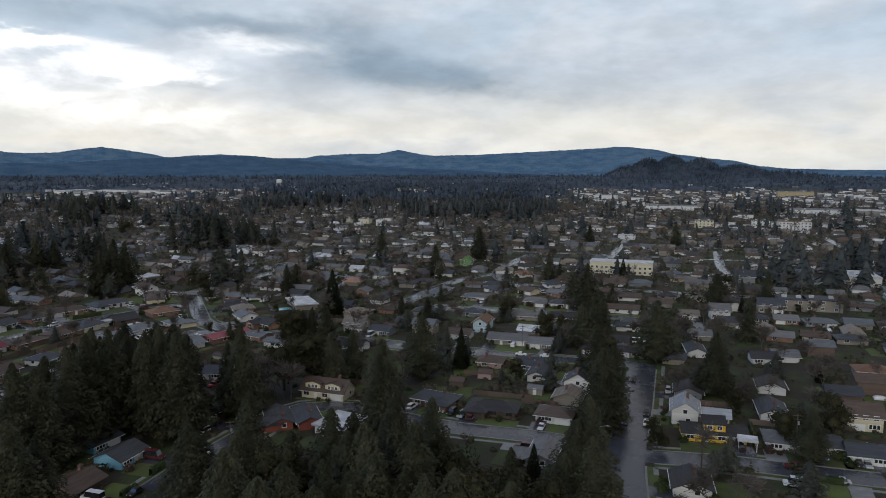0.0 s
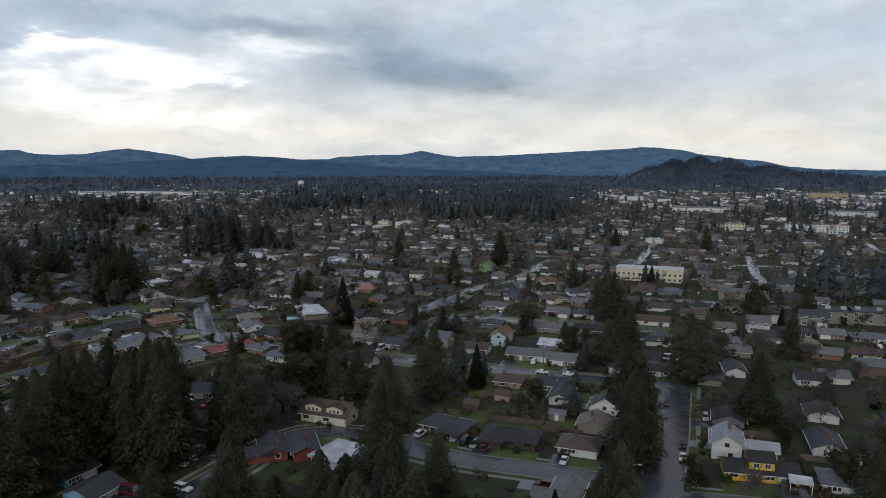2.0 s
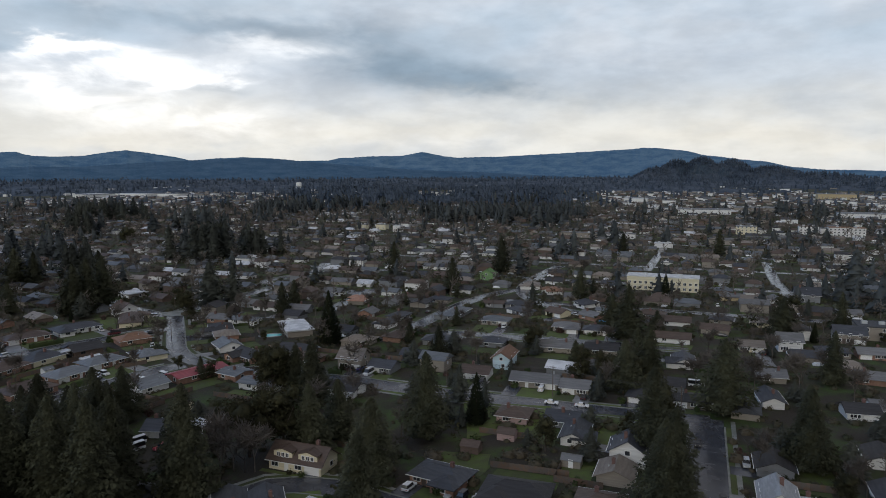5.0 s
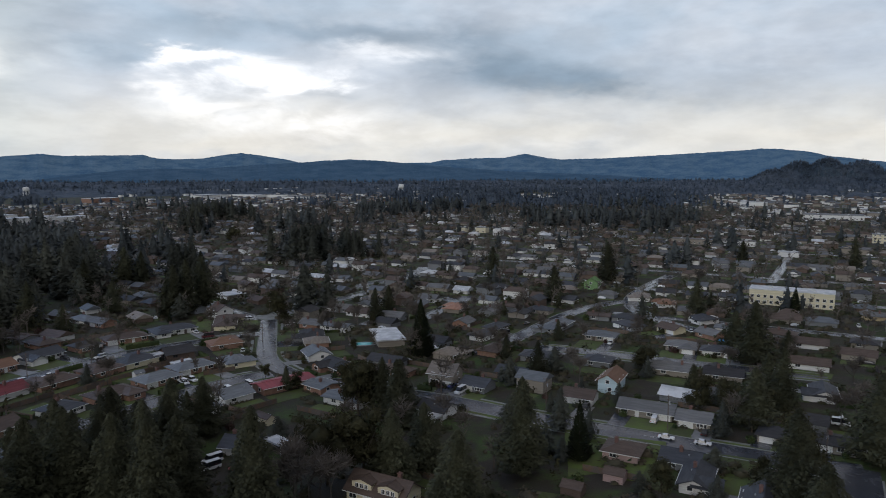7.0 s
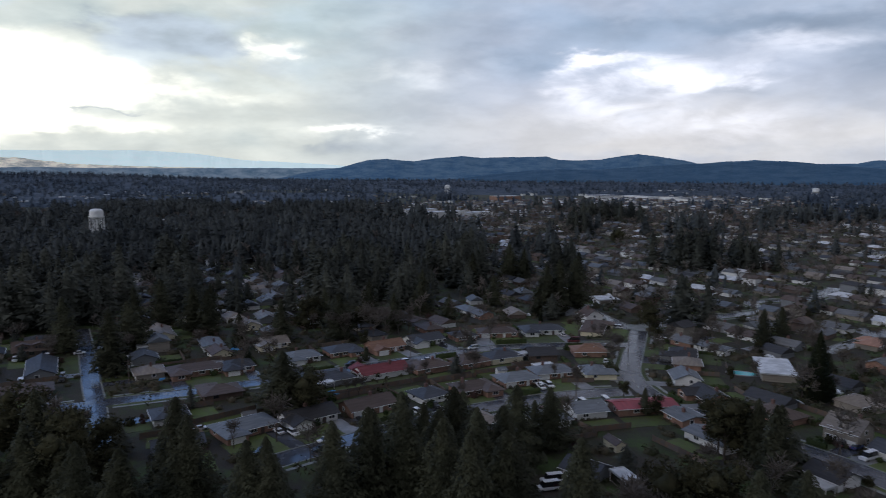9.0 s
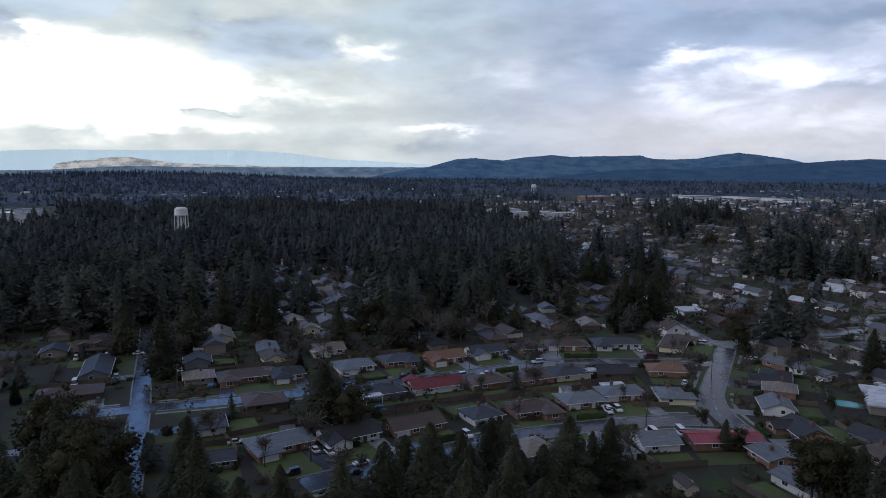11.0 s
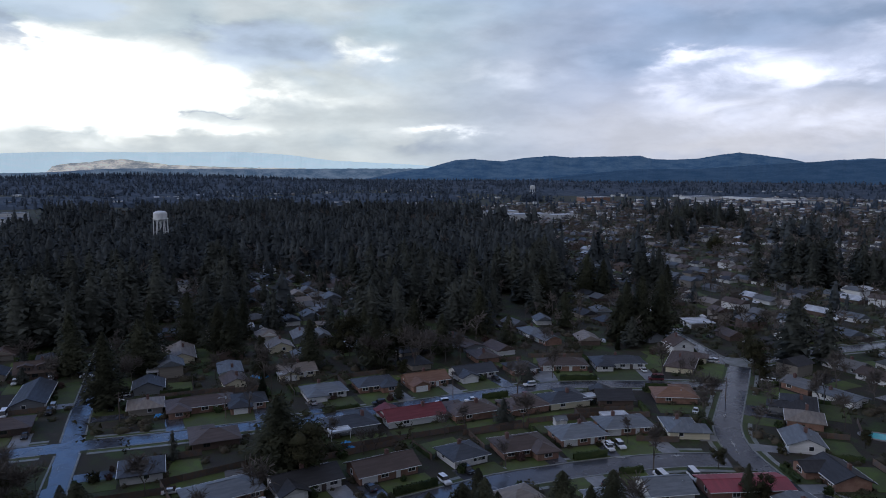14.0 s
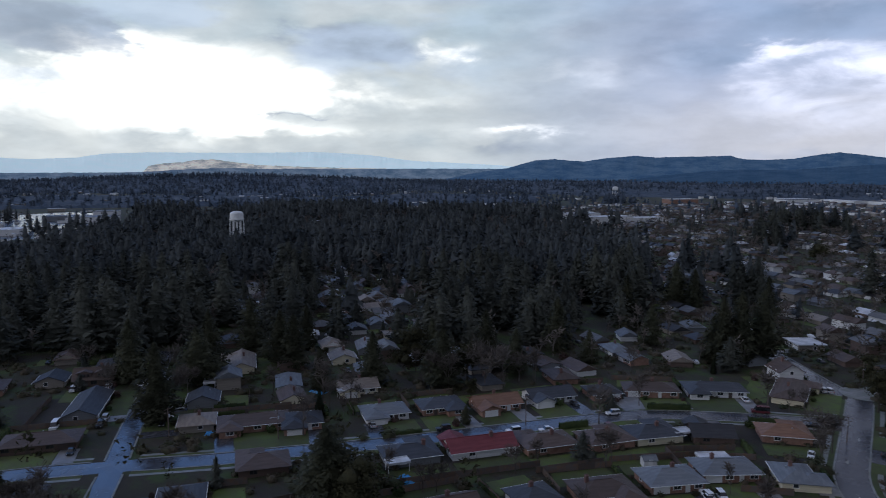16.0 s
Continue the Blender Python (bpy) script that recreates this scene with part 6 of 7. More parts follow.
tree("fir", -69.8, 222.1, 20)
tree("fir", -46.8, 278.8, 20)
tree("fir", -255.1, 369.6, 24)
tree("fir", -205.4, 416.2, 22)
tree("fir", -206.1, 410.7, 20)
tree("fir", -236.8, 500.7, 24)
tree("fir", -258.0, 280.4, 20)
tree("broad", -266.4, 300.9, 18)
tree("broad", -242.6, 311.9, 18)
tree("fir", -304.3, 263.3, 22)
tree("fir", -319.6, 281.5, 20)
tree("fir", -166.1, 505.0, 14)
tree("broad", -158.8, 416.7, 12)
tree("broad", -155.2, 428.5, 12)
tree("fir", -310.3, 207.8, 24)
tree("fir", -51.8, 136.9, 26)
tree("fir", -39.2, 120.2, 27)
tree("fir", -27.2, 114.2, 27)
tree("fir", -15.1, 130.2, 28)
tree("fir", -5.3, 131.8, 28)
tree("fir", -3.1, 112.1, 26)
tree("fir", 2.1, 114.4, 26)
tree("broad", 6.4, 113.3, 24)
tree("fir", 12.1, 117.6, 22)
tree("broad", 18.2, 121.9, 20)
tree("fir", -30.7, 110.9, 26)
tree("fir", -21.6, 112.1, 24)
tree("fir", 30.9, 138.4, 22)
tree("fir", 25.4, 139.3, 18)
tree("broad", -76.9, 119.6, 24)
tree("fir", -104.3, 203.5, 29)
tree("fir", -328.2, 259.5, 24)
tree("fir", -294.7, 265.2, 22)
tree("fir", -261.0, 260.9, 16)
tree("fir", -266.7, 312.3, 20)
tree("fir", -241.7, 300.4, 22)
tree("fir", -250.9, 327.1, 24)
tree("fir", -238.9, 332.3, 18)
tree("fir", -302.2, 234.5, 26)
tree("fir", -292.6, 227.2, 22)
tree("fir", -233.7, 366.9, 14)
tree("fir", -274.4, 435.9, 26)
tree("fir", -239.1, 411.9, 18)
tree("fir", -290.0, 495.8, 26)
tree("fir", -276.0, 493.9, 24)
tree("fir", -260.2, 205.9, 26)
tree("broad", -195.0, 155.5, 22)
tree("broad", -159.4, 153.4, 24)
tree("broad", -162.8, 160.0, 20)
tree("fir", -146.8, 169.2, 18)
tree("fir", -207.0, 158.0, 14)
tree("broad", -201.5, 161.5, 9)
tree("broad", -209.0, 169.5, 8)
tree("broad", -214.5, 163.0, 9)
tree("broad", -219.5, 168.0, 7)
tree("fir", -224.0, 161.0, 13)
tree("bare", -216.5, 172.5, 12)
tree("bare", -199.5, 171.0, 12)
tree("bare", -203.0, 165.5, 13)
tree("bare", -211.0, 165.0, 11)
tree("bare", 120.0, 296.0, 15)
tree("bare", 101.5, 293.5, 14)
tree("bare", 91.0, 303.5, 14)
tree("bare", 84.5, 297.0, 12)
tree("bare", 98.0, 214.5, 11)
tree("bare", 131.0, 281.5, 14)
tree("bare", -55.4, 224.0, 16)
tree("bare", -50.0, 224.0, 14)
tree("bare", -58.8, 223.6, 14)
tree("bare", -59.6, 230.0, 15)
tree("bare", -52.4, 223.5, 13)
tree("bare", 127.2, 227.8, 16)
tree("bare", 59.2, 147.5, 12)
tree("bare", 65.4, 144.7, 12)
tree("bare", 78.5, 227.9, 12)
tree("bare", -25.9, 364.2, 13)
tree("bare", 8.0, 328.6, 11)
tree("bare", 120.3, 295.0, 14)
tree("bare", 133.3, 302.5, 14)
tree("bare", 124.9, 329.8, 13)
tree("bare", -221.6, 182.0, 14)
tree("bare", -207.6, 176.1, 14)
tree("bare", -241.7, 313.8, 18)
tree("bare", -235.6, 298.5, 15)
tree("bare", -228.7, 309.4, 17)
tree("bare", -137.2, 402.0, 10)
tree("bare", -109.2, 383.8, 12)
tree("bare", -95.5, 367.7, 12)
tree("bare", -172.8, 251.0, 9)
tree("bare", -251.0, 193.5, 14)
tree("bare", -75.1, 411.9, 14)
tree("bare", -206.8, 517.5, 13)
tree("bare", -108.4, 386.3, 13)
tree("bare", -20.9, 437.0, 16)
tree("bare", 85.5, 541.5, 15)
tree("bare", 148.3, 467.7, 12)
tree("bare", 61.4, 563.6, 14)
tree("bare", -242.4, 295.6, 16)
tree("bare", -232.8, 321.1, 16)
tree("bare", -243.5, 256.3, 10)
tree("bare", -275.6, 214.2, 13)
tree("bare", 5.9, 338.2, 12)
tree("bare", 104.2, 342.2, 12)

build_hand_houses()
build_fill_houses()


def tree_clear(x, y, r):
    return house_clear(x, y, r - 3.0) and street_gap(x, y)[0] > 1.0 and all(math.hypot(x - tx, y - ty) > r + tr for tx, ty, tr in TREES)


def fill_trees():
    rng = random.Random(31)
    tries, made = 0, 0
    while made < 88 and tries < 9000:
        tries += 1
        x, y = rng.uniform(-330, 230), rng.uniform(120, 520)
        if y < 150 and abs(x) < 60 or in_forest(x, y) or not tree_clear(x, y, 2.5):
            continue
        kind = rng.choices(("bare", "broad", "fir", "cedar"), (46, 26, 20, 8))[0]
        tree(kind, x, y, {"bare": rng.uniform(7, 13), "broad": rng.uniform(4, 7), "fir": rng.uniform(6, 11), "cedar": rng.uniform(5, 10)}[kind])
        made += 1
    for k in range(110):
        x, y = rng.uniform(-300, 200), rng.uniform(140, 480)
        if house_clear(x, y, -2.0) and street_gap(x, y)[0] > 0.8 and not in_forest(x, y):
            shrub(x, y, rng.uniform(0.6, 1.9), rng)


fill_trees()


def scatter(name, variants, places, material, label, category):
    """Many plants joined into one mesh of woods."""
    VV, FF, base = [], [], 0
    for (V, F), rows in zip(variants, [places[i::len(variants)] for i in range(len(variants))]):
        if not rows:
            continue
        p = np.array(rows)
        c, s = np.cos(p[:, 4])[:, None], np.sin(p[:, 4])[:, None]
        X = p[:, :1] + p[:, 3:4] * (V[None, :, 0] * c - V[None, :, 1] * s)
        Y = p[:, 1:2] + p[:, 3:4] * (V[None, :, 0] * s + V[None, :, 1] * c)
        Z = p[:, 5:6] + p[:, 2:3] * V[None, :, 2]
        VV.append(np.stack([X, Y, Z], -1).reshape(-1, 3))
        FF.append((F[None] + (np.arange(len(rows)) * len(V))[:, None, None]).reshape(-1, 3) + base)
        base += len(rows) * len(V)
    if VV:
        tagged(from_arrays(name, np.concatenate(VV), np.concatenate(FF), material), label, category, kind="stuff")


def canopy_carpet():
    """The closed canopy of the far woods, as an uneven sheet of treetops."""
    verts, faces = [], []
    rows, cols = 44, 560
    centres = [(sum(p[0] for p in lot) / 4, sum(p[1] for p in lot) / 4) for lot in LOTS]
    for j in range(rows + 1):
        for i in range(cols + 1):
            a = radians(-46 + 152 * i / cols)
            start = 2250 - 600 * max(0, min(1, (math.degrees(a) - 38) / 10))
            d = start + (4400 - start) * (j / rows) ** 1.25
            x, y = -d * math.sin(a), d * math.cos(a)
            open_land = noise.noise(Vector((x * 0.0022, y * 0.0022, 5.0)))
            h = 4 + 4 * noise.noise(Vector((x * 0.03, y * 0.03, 1.0))) + 5 * noise.noise(Vector((x * 0.11, y * 0.11, 2.0)))
            h = h if open_land < 0.22 - 0.35 * max(0, 2600 - d) / 700 * (math.degrees(a) < 45) and not inside(x, y, TOWN) else -2.0
            if any(abs(x - cx) < 75 and abs(y - cy) < 75 for cx, cy in centres):
                h = -2.0
            k = max(0.0, min(1.0, (d - 2300) / 2100))
            verts.append((x, y, (h if 0 < j else -2.0) + max(dark_hill(x, y) * 0.9, 15 * k * k * (3 - 2 * k))))
    for j in range(rows):
        for i in range(cols):
            p = j * (cols + 1) + i
            faces.append((p, p + cols + 1, p + cols + 2, p + 1))
    tagged(raw("distant_canopy", verts, faces, "far_hazed_needles"), "closed dark canopy of distant evergreen woods, haze painted in", "wood", kind="stuff")


def dark_hill(x, y):
    """Height of the wooded cone and of the low wooded rise."""
    z = 0.0
    for cx, cy, sx, sy, turn, h in HILLS:
        dx, dy = x - cx, y - cy
        a, b = dx * math.cos(turn) + dy * math.sin(turn), -dx * math.sin(turn) + dy * math.cos(turn)
        z = max(z, h * math.exp(-((a / sx) ** 2) - (b / sy) ** 2))
    return z if z > 1.5 else 0.0


HILLS = [(996, 3830, 95, 220, -0.26, 62), (1101, 3801, 110, 220, -0.29, 100), (1218, 3764, 125, 220, -0.32, 112), (1353, 3717, 140, 220, -0.35, 99), (1523, 3649, 190, 220, -0.40, 66), (1721, 3559, 240, 220, -0.46, 38), (-3300, 1150, 900, 500, 1.2, 50)]


# clumps of tall firs among the farther houses: x, y, number, spread, least height
CLUMPS = [(-212, 618, 15, 11, 26), (-201, 631, 9, 9, 26), (-189, 662, 10, 8, 21), (-507, 1060, 18, 22, 25), (-545, 1045, 12, 16, 23), (-433, 823, 9, 10, 23), (-263, 526, 7, 7, 22)]


def woods():
    rng = random.Random(41)
    near, mid, far, bare, broad = [], [], [], [], []
    # the fir wood
    xs, ys = [p[0] for p in FOREST], [p[1] for p in FOREST]
    for i in range(4300):
        x, y = rng.uniform(min(xs), max(xs)), rng.uniform(min(ys), max(ys))
        if not inside(x, y, FOREST) or street_gap(x, y)[0] < 1.5 or any(inside(x, y, lot) for lot in LOTS):
            continue
        open_plot = not in_forest(x, y)
        if not house_clear(x, y, -3 if open_plot else -2) or (open_plot and rng.random() < 0.72):
            continue
        if noise.noise(Vector((x * 0.012, y * 0.012, 3.0))) < -0.42 and rng.random() < 0.6:
            continue
        d = math.hypot(x, y - 120)
        h = rng.uniform(17, 30) * (1.0 if rng.random() < 0.8 else 0.6) * (0.6 if open_plot else 1.0) * (1.0 + 0.35 * noise.noise(Vector((x * 0.02, y * 0.02, 6.0))))
        if rng.random() < 0.10:
            bare.append((x, y, h * 0.72, h * 0.72, rng.uniform(0, 6.28), 0.0))
        else:
            (near if d < 520 else mid).append((x, y, h, h * rng.uniform(1.15, 1.85), rng.uniform(0, 6.28), 0.0))
    # trees among the farther houses: dark groves of tall firs, loose winter trees between
    for i in range(34000):
        d, a = math.sqrt(rng.uniform(125 ** 2, 1400 ** 2)), radians(rng.uniform(-42, 104))
        x, y = -d * math.sin(a), 60 + d * math.cos(a)
        if in_forest(x, y) or any(inside(x, y, lot) for lot in LOTS):
            continue
        belt = noise.noise(Vector((x * 0.005, y * 0.005, 0.0))) + 0.5 * noise.noise(Vector((x * 0.017, y * 0.017, 7.0)))
        off = min(1.0, max(0.0, (d - 300) / 350))
        west = max(0.0, min(1.0, (math.degrees(a) - 44) / 12)) * min(1.0, max(0.0, (d - 500) / 200))
        grove = belt > 0.40 - 0.04 * off - 0.42 * west
        thick = (0.62 if grove else 0.46) * (0.55 + 0.45 * off) + 0.25 * west
        if inside(x, y, TOWN):
            thick *= 0.75
        if rng.random() > thick or inside(x, y, CLEARINGS[2]) and rng.random() < 0.9 or any(math.hypot(x - vx, y - vy) < vr for vx, vy, vr in VISTAS) and rng.random() < 0.62:
            continue
        if street_gap(x, y)[0] < 1.0 or not house_clear(x, y, -3.5 if d > 400 else -2.0) or (d < 400 and any(math.hypot(x - tx, y - ty) < 2.5 for tx, ty, tr in TREES)):
            continue
        what, spin = rng.random(), rng.uniform(0, 6.28)
        if grove and what < 0.80 or what < 0.07 + 0.03 * off:
            h = (rng.uniform(15, 30) if grove else rng.uniform(8, 19)) if d > 350 else rng.uniform(5, 10)
            (near if d < 400 else mid).append((x, y, h, h * rng.uniform(1.2, 2.1), spin, 0.0))
        elif what < 0.74 or grove:
            h = rng.uniform(7, 15)
            bare.append((x, y, h, h * rng.uniform(0.9, 1.3), spin, 0.0))
        else:
            h = rng.uniform(5, 11)
            broad.append((x, y, h, h * 1.2, spin, 0.0))
    # beyond, the groves close up towards the foot of the hills
    for i in range(17000):
        d, a = math.sqrt(rng.uniform(1400 ** 2, 4150 ** 2)), radians(rng.uniform(-42, 104))
        x, y = -d * math.sin(a), 60 + d * math.cos(a)
        belt = noise.noise(Vector((x * 0.003, y * 0.003, 0.0))) + 0.5 * noise.noise(Vector((x * 0.012, y * 0.012, 3.0)))
        thick = 0.26 + 0.9 * belt + 0.5 * min(1, max(0, (d - 2100) / 700)) + (0.45 if math.degrees(a) > 46 else 0.0)
        if inside(x, y, TOWN):
            thick *= 0.6
        if rng.random() > thick or any(inside(x, y, lot) for lot in LOTS) or inside(x, y, CLEARINGS[2]) and rng.random() < 0.9 or any(math.hypot(x - vx, y - vy) < vr for vx, vy, vr in VISTAS) and rng.random() < 0.62:
            continue
        h = rng.uniform(9, 22)
        k = max(0.0, min(1.0, (d - 2300) / 2100))
        far.append((x, y, h, h * rng.uniform(1.5, 2.6), rng.uniform(0, 6.28), max(dark_hill(x, y), 15 * k * k * (3 - 2 * k)) - 1.0))
    # the closed belt of firs before the middle of the hills
    for i in range(3600):
        d, a = math.sqrt(rng.uniform(1150 ** 2, 2400 ** 2)), radians(rng.uniform(-11, 15))
        x, y = -d * math.sin(a), 60 + d * math.cos(a)
        if rng.random() < max(0.0, (-5 - math.degrees(a)) / 7, (math.degrees(a) - 9) / 7) or noise.noise(Vector((x * 0.006, y * 0.006, 4.0))) < -0.12 or any(inside(x, y, lot) for lot in LOTS) or rng.random() < max(0, 1500 - d) / 400:
            continue
        h = rng.uniform(12, 25)
        far.append((x, y, h, h * rng.uniform(1.3, 2.0), rng.uniform(0, 6.28), -0.5))
    # firs round the feet of the far water towers
    for tx, ty in ((-1224, 1490), (-458, 1970)):
        for i in range(60):
            back = Vector((tx, ty - 100)).normalized() * rng.uniform(8, 130)
            h = rng.uniform(15, 26)
            far.append((tx - back.x + rng.uniform(-22, 22), ty - back.y + rng.uniform(-14, 14), h, h * rng.uniform(1.3, 2.0), rng.uniform(0, 6.28), 0.0))
    # woods on the hills
    for cx, cy, sx, sy, turn, top in HILLS:
        for i in range(420 if sx < 500 else 1200):
            a, b = rng.gauss(0, sx * 0.8), rng.gauss(0, sy * 0.8)
            x, y = cx + a * math.cos(turn) - b * math.sin(turn), cy + a * math.sin(turn) + b * math.cos(turn)
            h = rng.uniform(12, 26)
            far.append((x, y, h, h * rng.uniform(1.0, 1.6), rng.uniform(0, 6.28), dark_hill(x, y) - 1.0))
    # fewer, broader crowns in the wood; open blocks and tall clumps in the middle distance
    near = [(x, y, h * 1.04, w * 1.22, spin, z) for k, (x, y, h, w, spin, z) in enumerate(near) if k % 4]
    mid = [m for k, m in enumerate(mid) if in_forest(m[0], m[1]) or not 11 < math.degrees(math.atan2(-m[0], m[1] - 60)) < 46 or (math.hypot(m[0] + 285, m[1] - 675) > 70 and k % 5 in (0, 1, 3)) or k % 9 == 0]
    for i in range(16):
        k, h = rng.uniform(10, 70), rng.uniform(22, 27)
        mid.append((-643 + 0.9 * k + rng.uniform(-9, 9), 358 - 0.43 * k + rng.uniform(-14, 14), h, h * rng.uniform(1.4, 1.9), rng.uniform(0, 6.28), 0.0))
    for gx, gy, number, spread, low in CLUMPS:
        for i in range(number):
            h = rng.uniform(low, low + 9)
            near.append((gx + rng.gauss(0, spread), gy + rng.gauss(0, spread * 0.6), h, h * rng.uniform(1.3, 1.9), rng.uniform(0, 6.28), 0.0))
    scatter("fir_wood", [fir_arrays(50 + s, 540, 11, 0.8 + 0.12 * (s % 3), 0.028) for s in range(8)], near, "forest_needles", "dense dark fir wood beside the houses", "wood")
    scatter("fir_wood", [fir_arrays(60 + s, 64, 6, 0.84 + 0.12 * (s % 3), 0.060) for s in range(8)], mid, "grove_hazed_needles", "dark firs between the farther houses, haze in their colour", "wood")
    scatter("distant_woods", [fir_arrays(70 + s, 6, 2, 1.0, 0.13) for s in range(6)], far, "far_hazed_needles", "distant dark evergreen woods with haze painted in", "wood")
    close = [b for b in bare if math.hypot(b[0], b[1] - 60) < 380]
    bare = [b for b in bare if math.hypot(b[0], b[1] - 60) >= 380]
    scatter("bare_trees", [bare_arrays(180 + s, 4, 1.6, True, 190) for s in range(5)], close, "twig_bark", "leafless winter trees between the houses", "trees")
    scatter("bare_trees", [bare_arrays(80 + s, 3, 2.6, True, 26) for s in range(5)], bare, "twig_bark", "leafless winter trees between the farther houses", "trees")
    scatter("evergreen_bushes", [broad_arrays(90 + s, 30) for s in range(3)], broad, "broad_leaves", "low evergreen trees between the farther houses", "trees")
    print("woods", len(near), len(mid), len(far), len(bare), len(broad))


def far_blocks():
    """Pale flat-roofed stores and sheds of the distant commercial strips."""
    rng = random.Random(67)
    store = {"wall_white": [], "wall_beige": [], "roof_white": [], "roof_light": []}
    tries = made = 0
    while made < 385 and tries < 9000:
        tries += 1
        small = made >= 340
        d, a = math.sqrt(rng.uniform(900 ** 2, 2900 ** 2)), radians(rng.uniform(-42, 100))
        x, y = -d * math.sin(a), 60 + d * math.cos(a)
        # the small blocks stand in for trucks parked in the western yard
        if small:
            x, y = rng.uniform(-1480, -930), rng.uniform(170, 390)
        if in_forest(x, y) or any(inside(x, y, lot) for lot in LOTS):
            continue
        if not small and not inside(x, y, TOWN) and (rng.random() < 0.35 or noise.noise(Vector((x * 0.004, y * 0.004, 8.0))) < (-0.12 if 8 < math.degrees(a) < 36 or math.degrees(a) > 60 else 0.04)):
            continue
        made += 1
        L, D, H, c, s = rng.uniform(9, 30), rng.uniform(8, 16), rng.uniform(3.5, 6.5), math.cos(GRID), math.sin(GRID)
        if small:
            L, D, H = rng.uniform(5, 14), rng.uniform(3, 7), rng.uniform(2.4, 4)
        if rng.random() < 0.4:
            c, s = -s, c

        def block(key, a0, b0, z0, a1, b1, z1):
            store[key].append([(x + p * c - q * s, y + p * s + q * c, z) for z in (z0, z1) for p, q in ((a0, b0), (a1, b0), (a1, b1), (a0, b1))])

        block(rng.choice(("wall_white", "wall_beige", "wall_white")), -L / 2, -D / 2, 0, L / 2, D / 2, H)
        block(rng.choice(("roof_white", "roof_light", "roof_light")), -L / 2 - 0.3, -D / 2 - 0.3, H + 0.005, L / 2 + 0.3, D / 2 + 0.3, H + 0.5)
    for key, rows in store.items():
        verts = [p for row in rows for p in row]
        faces = [tuple(8 * n + i for i in f) for n in range(len(rows)) for f in ((0, 3, 2, 1), (4, 5, 6, 7), (0, 1, 5, 4), (1, 2, 6, 5), (2, 3, 7, 6), (3, 0, 4, 7))]
        tagged(raw("distant_buildings", verts, faces, key), "pale flat-roofed stores, sheds and blocks for parked trucks far off", "buildings", kind="stuff")


def undergrowth():
    """Hedges, brush and low growth that fill the yards between the houses."""
    rng = random.Random(53)
    rows = []
    for i in range(26000):
        d, a = math.sqrt(rng.uniform(95 ** 2, 520 ** 2)), radians(rng.uniform(-42, 98))
        x, y = -d * math.sin(a), 40 + d * math.cos(a)
        if noise.noise(Vector((x * 0.05, y * 0.05, 9.0))) + 0.4 * noise.noise(Vector((x * 0.2, y * 0.2, 4.0))) < -0.06 or len(rows) > 3800:
            continue
        gap, at, way = street_gap(x, y)
        if gap < 0.7 or not house_clear(x, y, -5.0) or in_forest(x, y) or any(inside(x, y, lawn) for lawn in LAWNS):
            continue
        h = rng.uniform(0.8, 3.0)
        rows.append((x, y, h, h * rng.uniform(0.9, 1.7), rng.uniform(0, 6.28), 0.0))
    for x, y, yaw, L, D, kind, roof, wall in HAND:
        m = pose(x, y, 0, 0, 0, yaw)
        for k in range(9):
            e = rng.choice((0, 1, 2, 3))
            px, py = (rng.uniform(-L / 2, L / 2), (D / 2 + 0.9) * (1 if e else -1)) if e < 3 else ((L / 2 + 0.9) * rng.choice((-1, 1)), rng.uniform(-D / 2, D / 2))
            p = m @ Vector((px, py, 0))
            if street_gap(p.x, p.y)[0] > 1.0:
                h = rng.uniform(0.6, 1.5)
                rows.append((p.x, p.y, h, h * rng.uniform(0.8, 1.3), rng.uniform(0, 6.28), 0.0))
    shapes = []
    for k in range(4):
        V, F = clump_mesh(20 + k, 36, "", 0.8, 0.14)
        shapes.append((V * (0.85, 0.85, 0.6), F))
    # farther off the same growth closes up between the roofs
    distant = []
    for i in range(11000):
        d, a = math.sqrt(rng.uniform(430 ** 2, 1250 ** 2)), radians(rng.uniform(-42, 60))
        x, y = -d * math.sin(a), 40 + d * math.cos(a)
        if in_forest(x, y) or any(inside(x, y, lot) for lot in LOTS) or noise.noise(Vector((x * 0.03, y * 0.03, 9.0))) < -0.25 or not house_clear(x, y, -4.5) or street_gap(x, y)[0] < 0.7:
            continue
        h = rng.uniform(0.8, 2.6)
        distant.append((x, y, h, h * rng.uniform(0.9, 1.8), rng.uniform(0, 6.28), 0.0))
    low = [clump_mesh(40 + k, 3, "", 0.7, 0.34) for k in range(4)]
    scatter("undergrowth", low, distant, "brush_twigs", "brown winter brush between the farther houses", "undergrowth")
    scatter("undergrowth", shapes, rows, "undergrowth_leaves", "brush and hedges filling the yards between houses", "undergrowth")


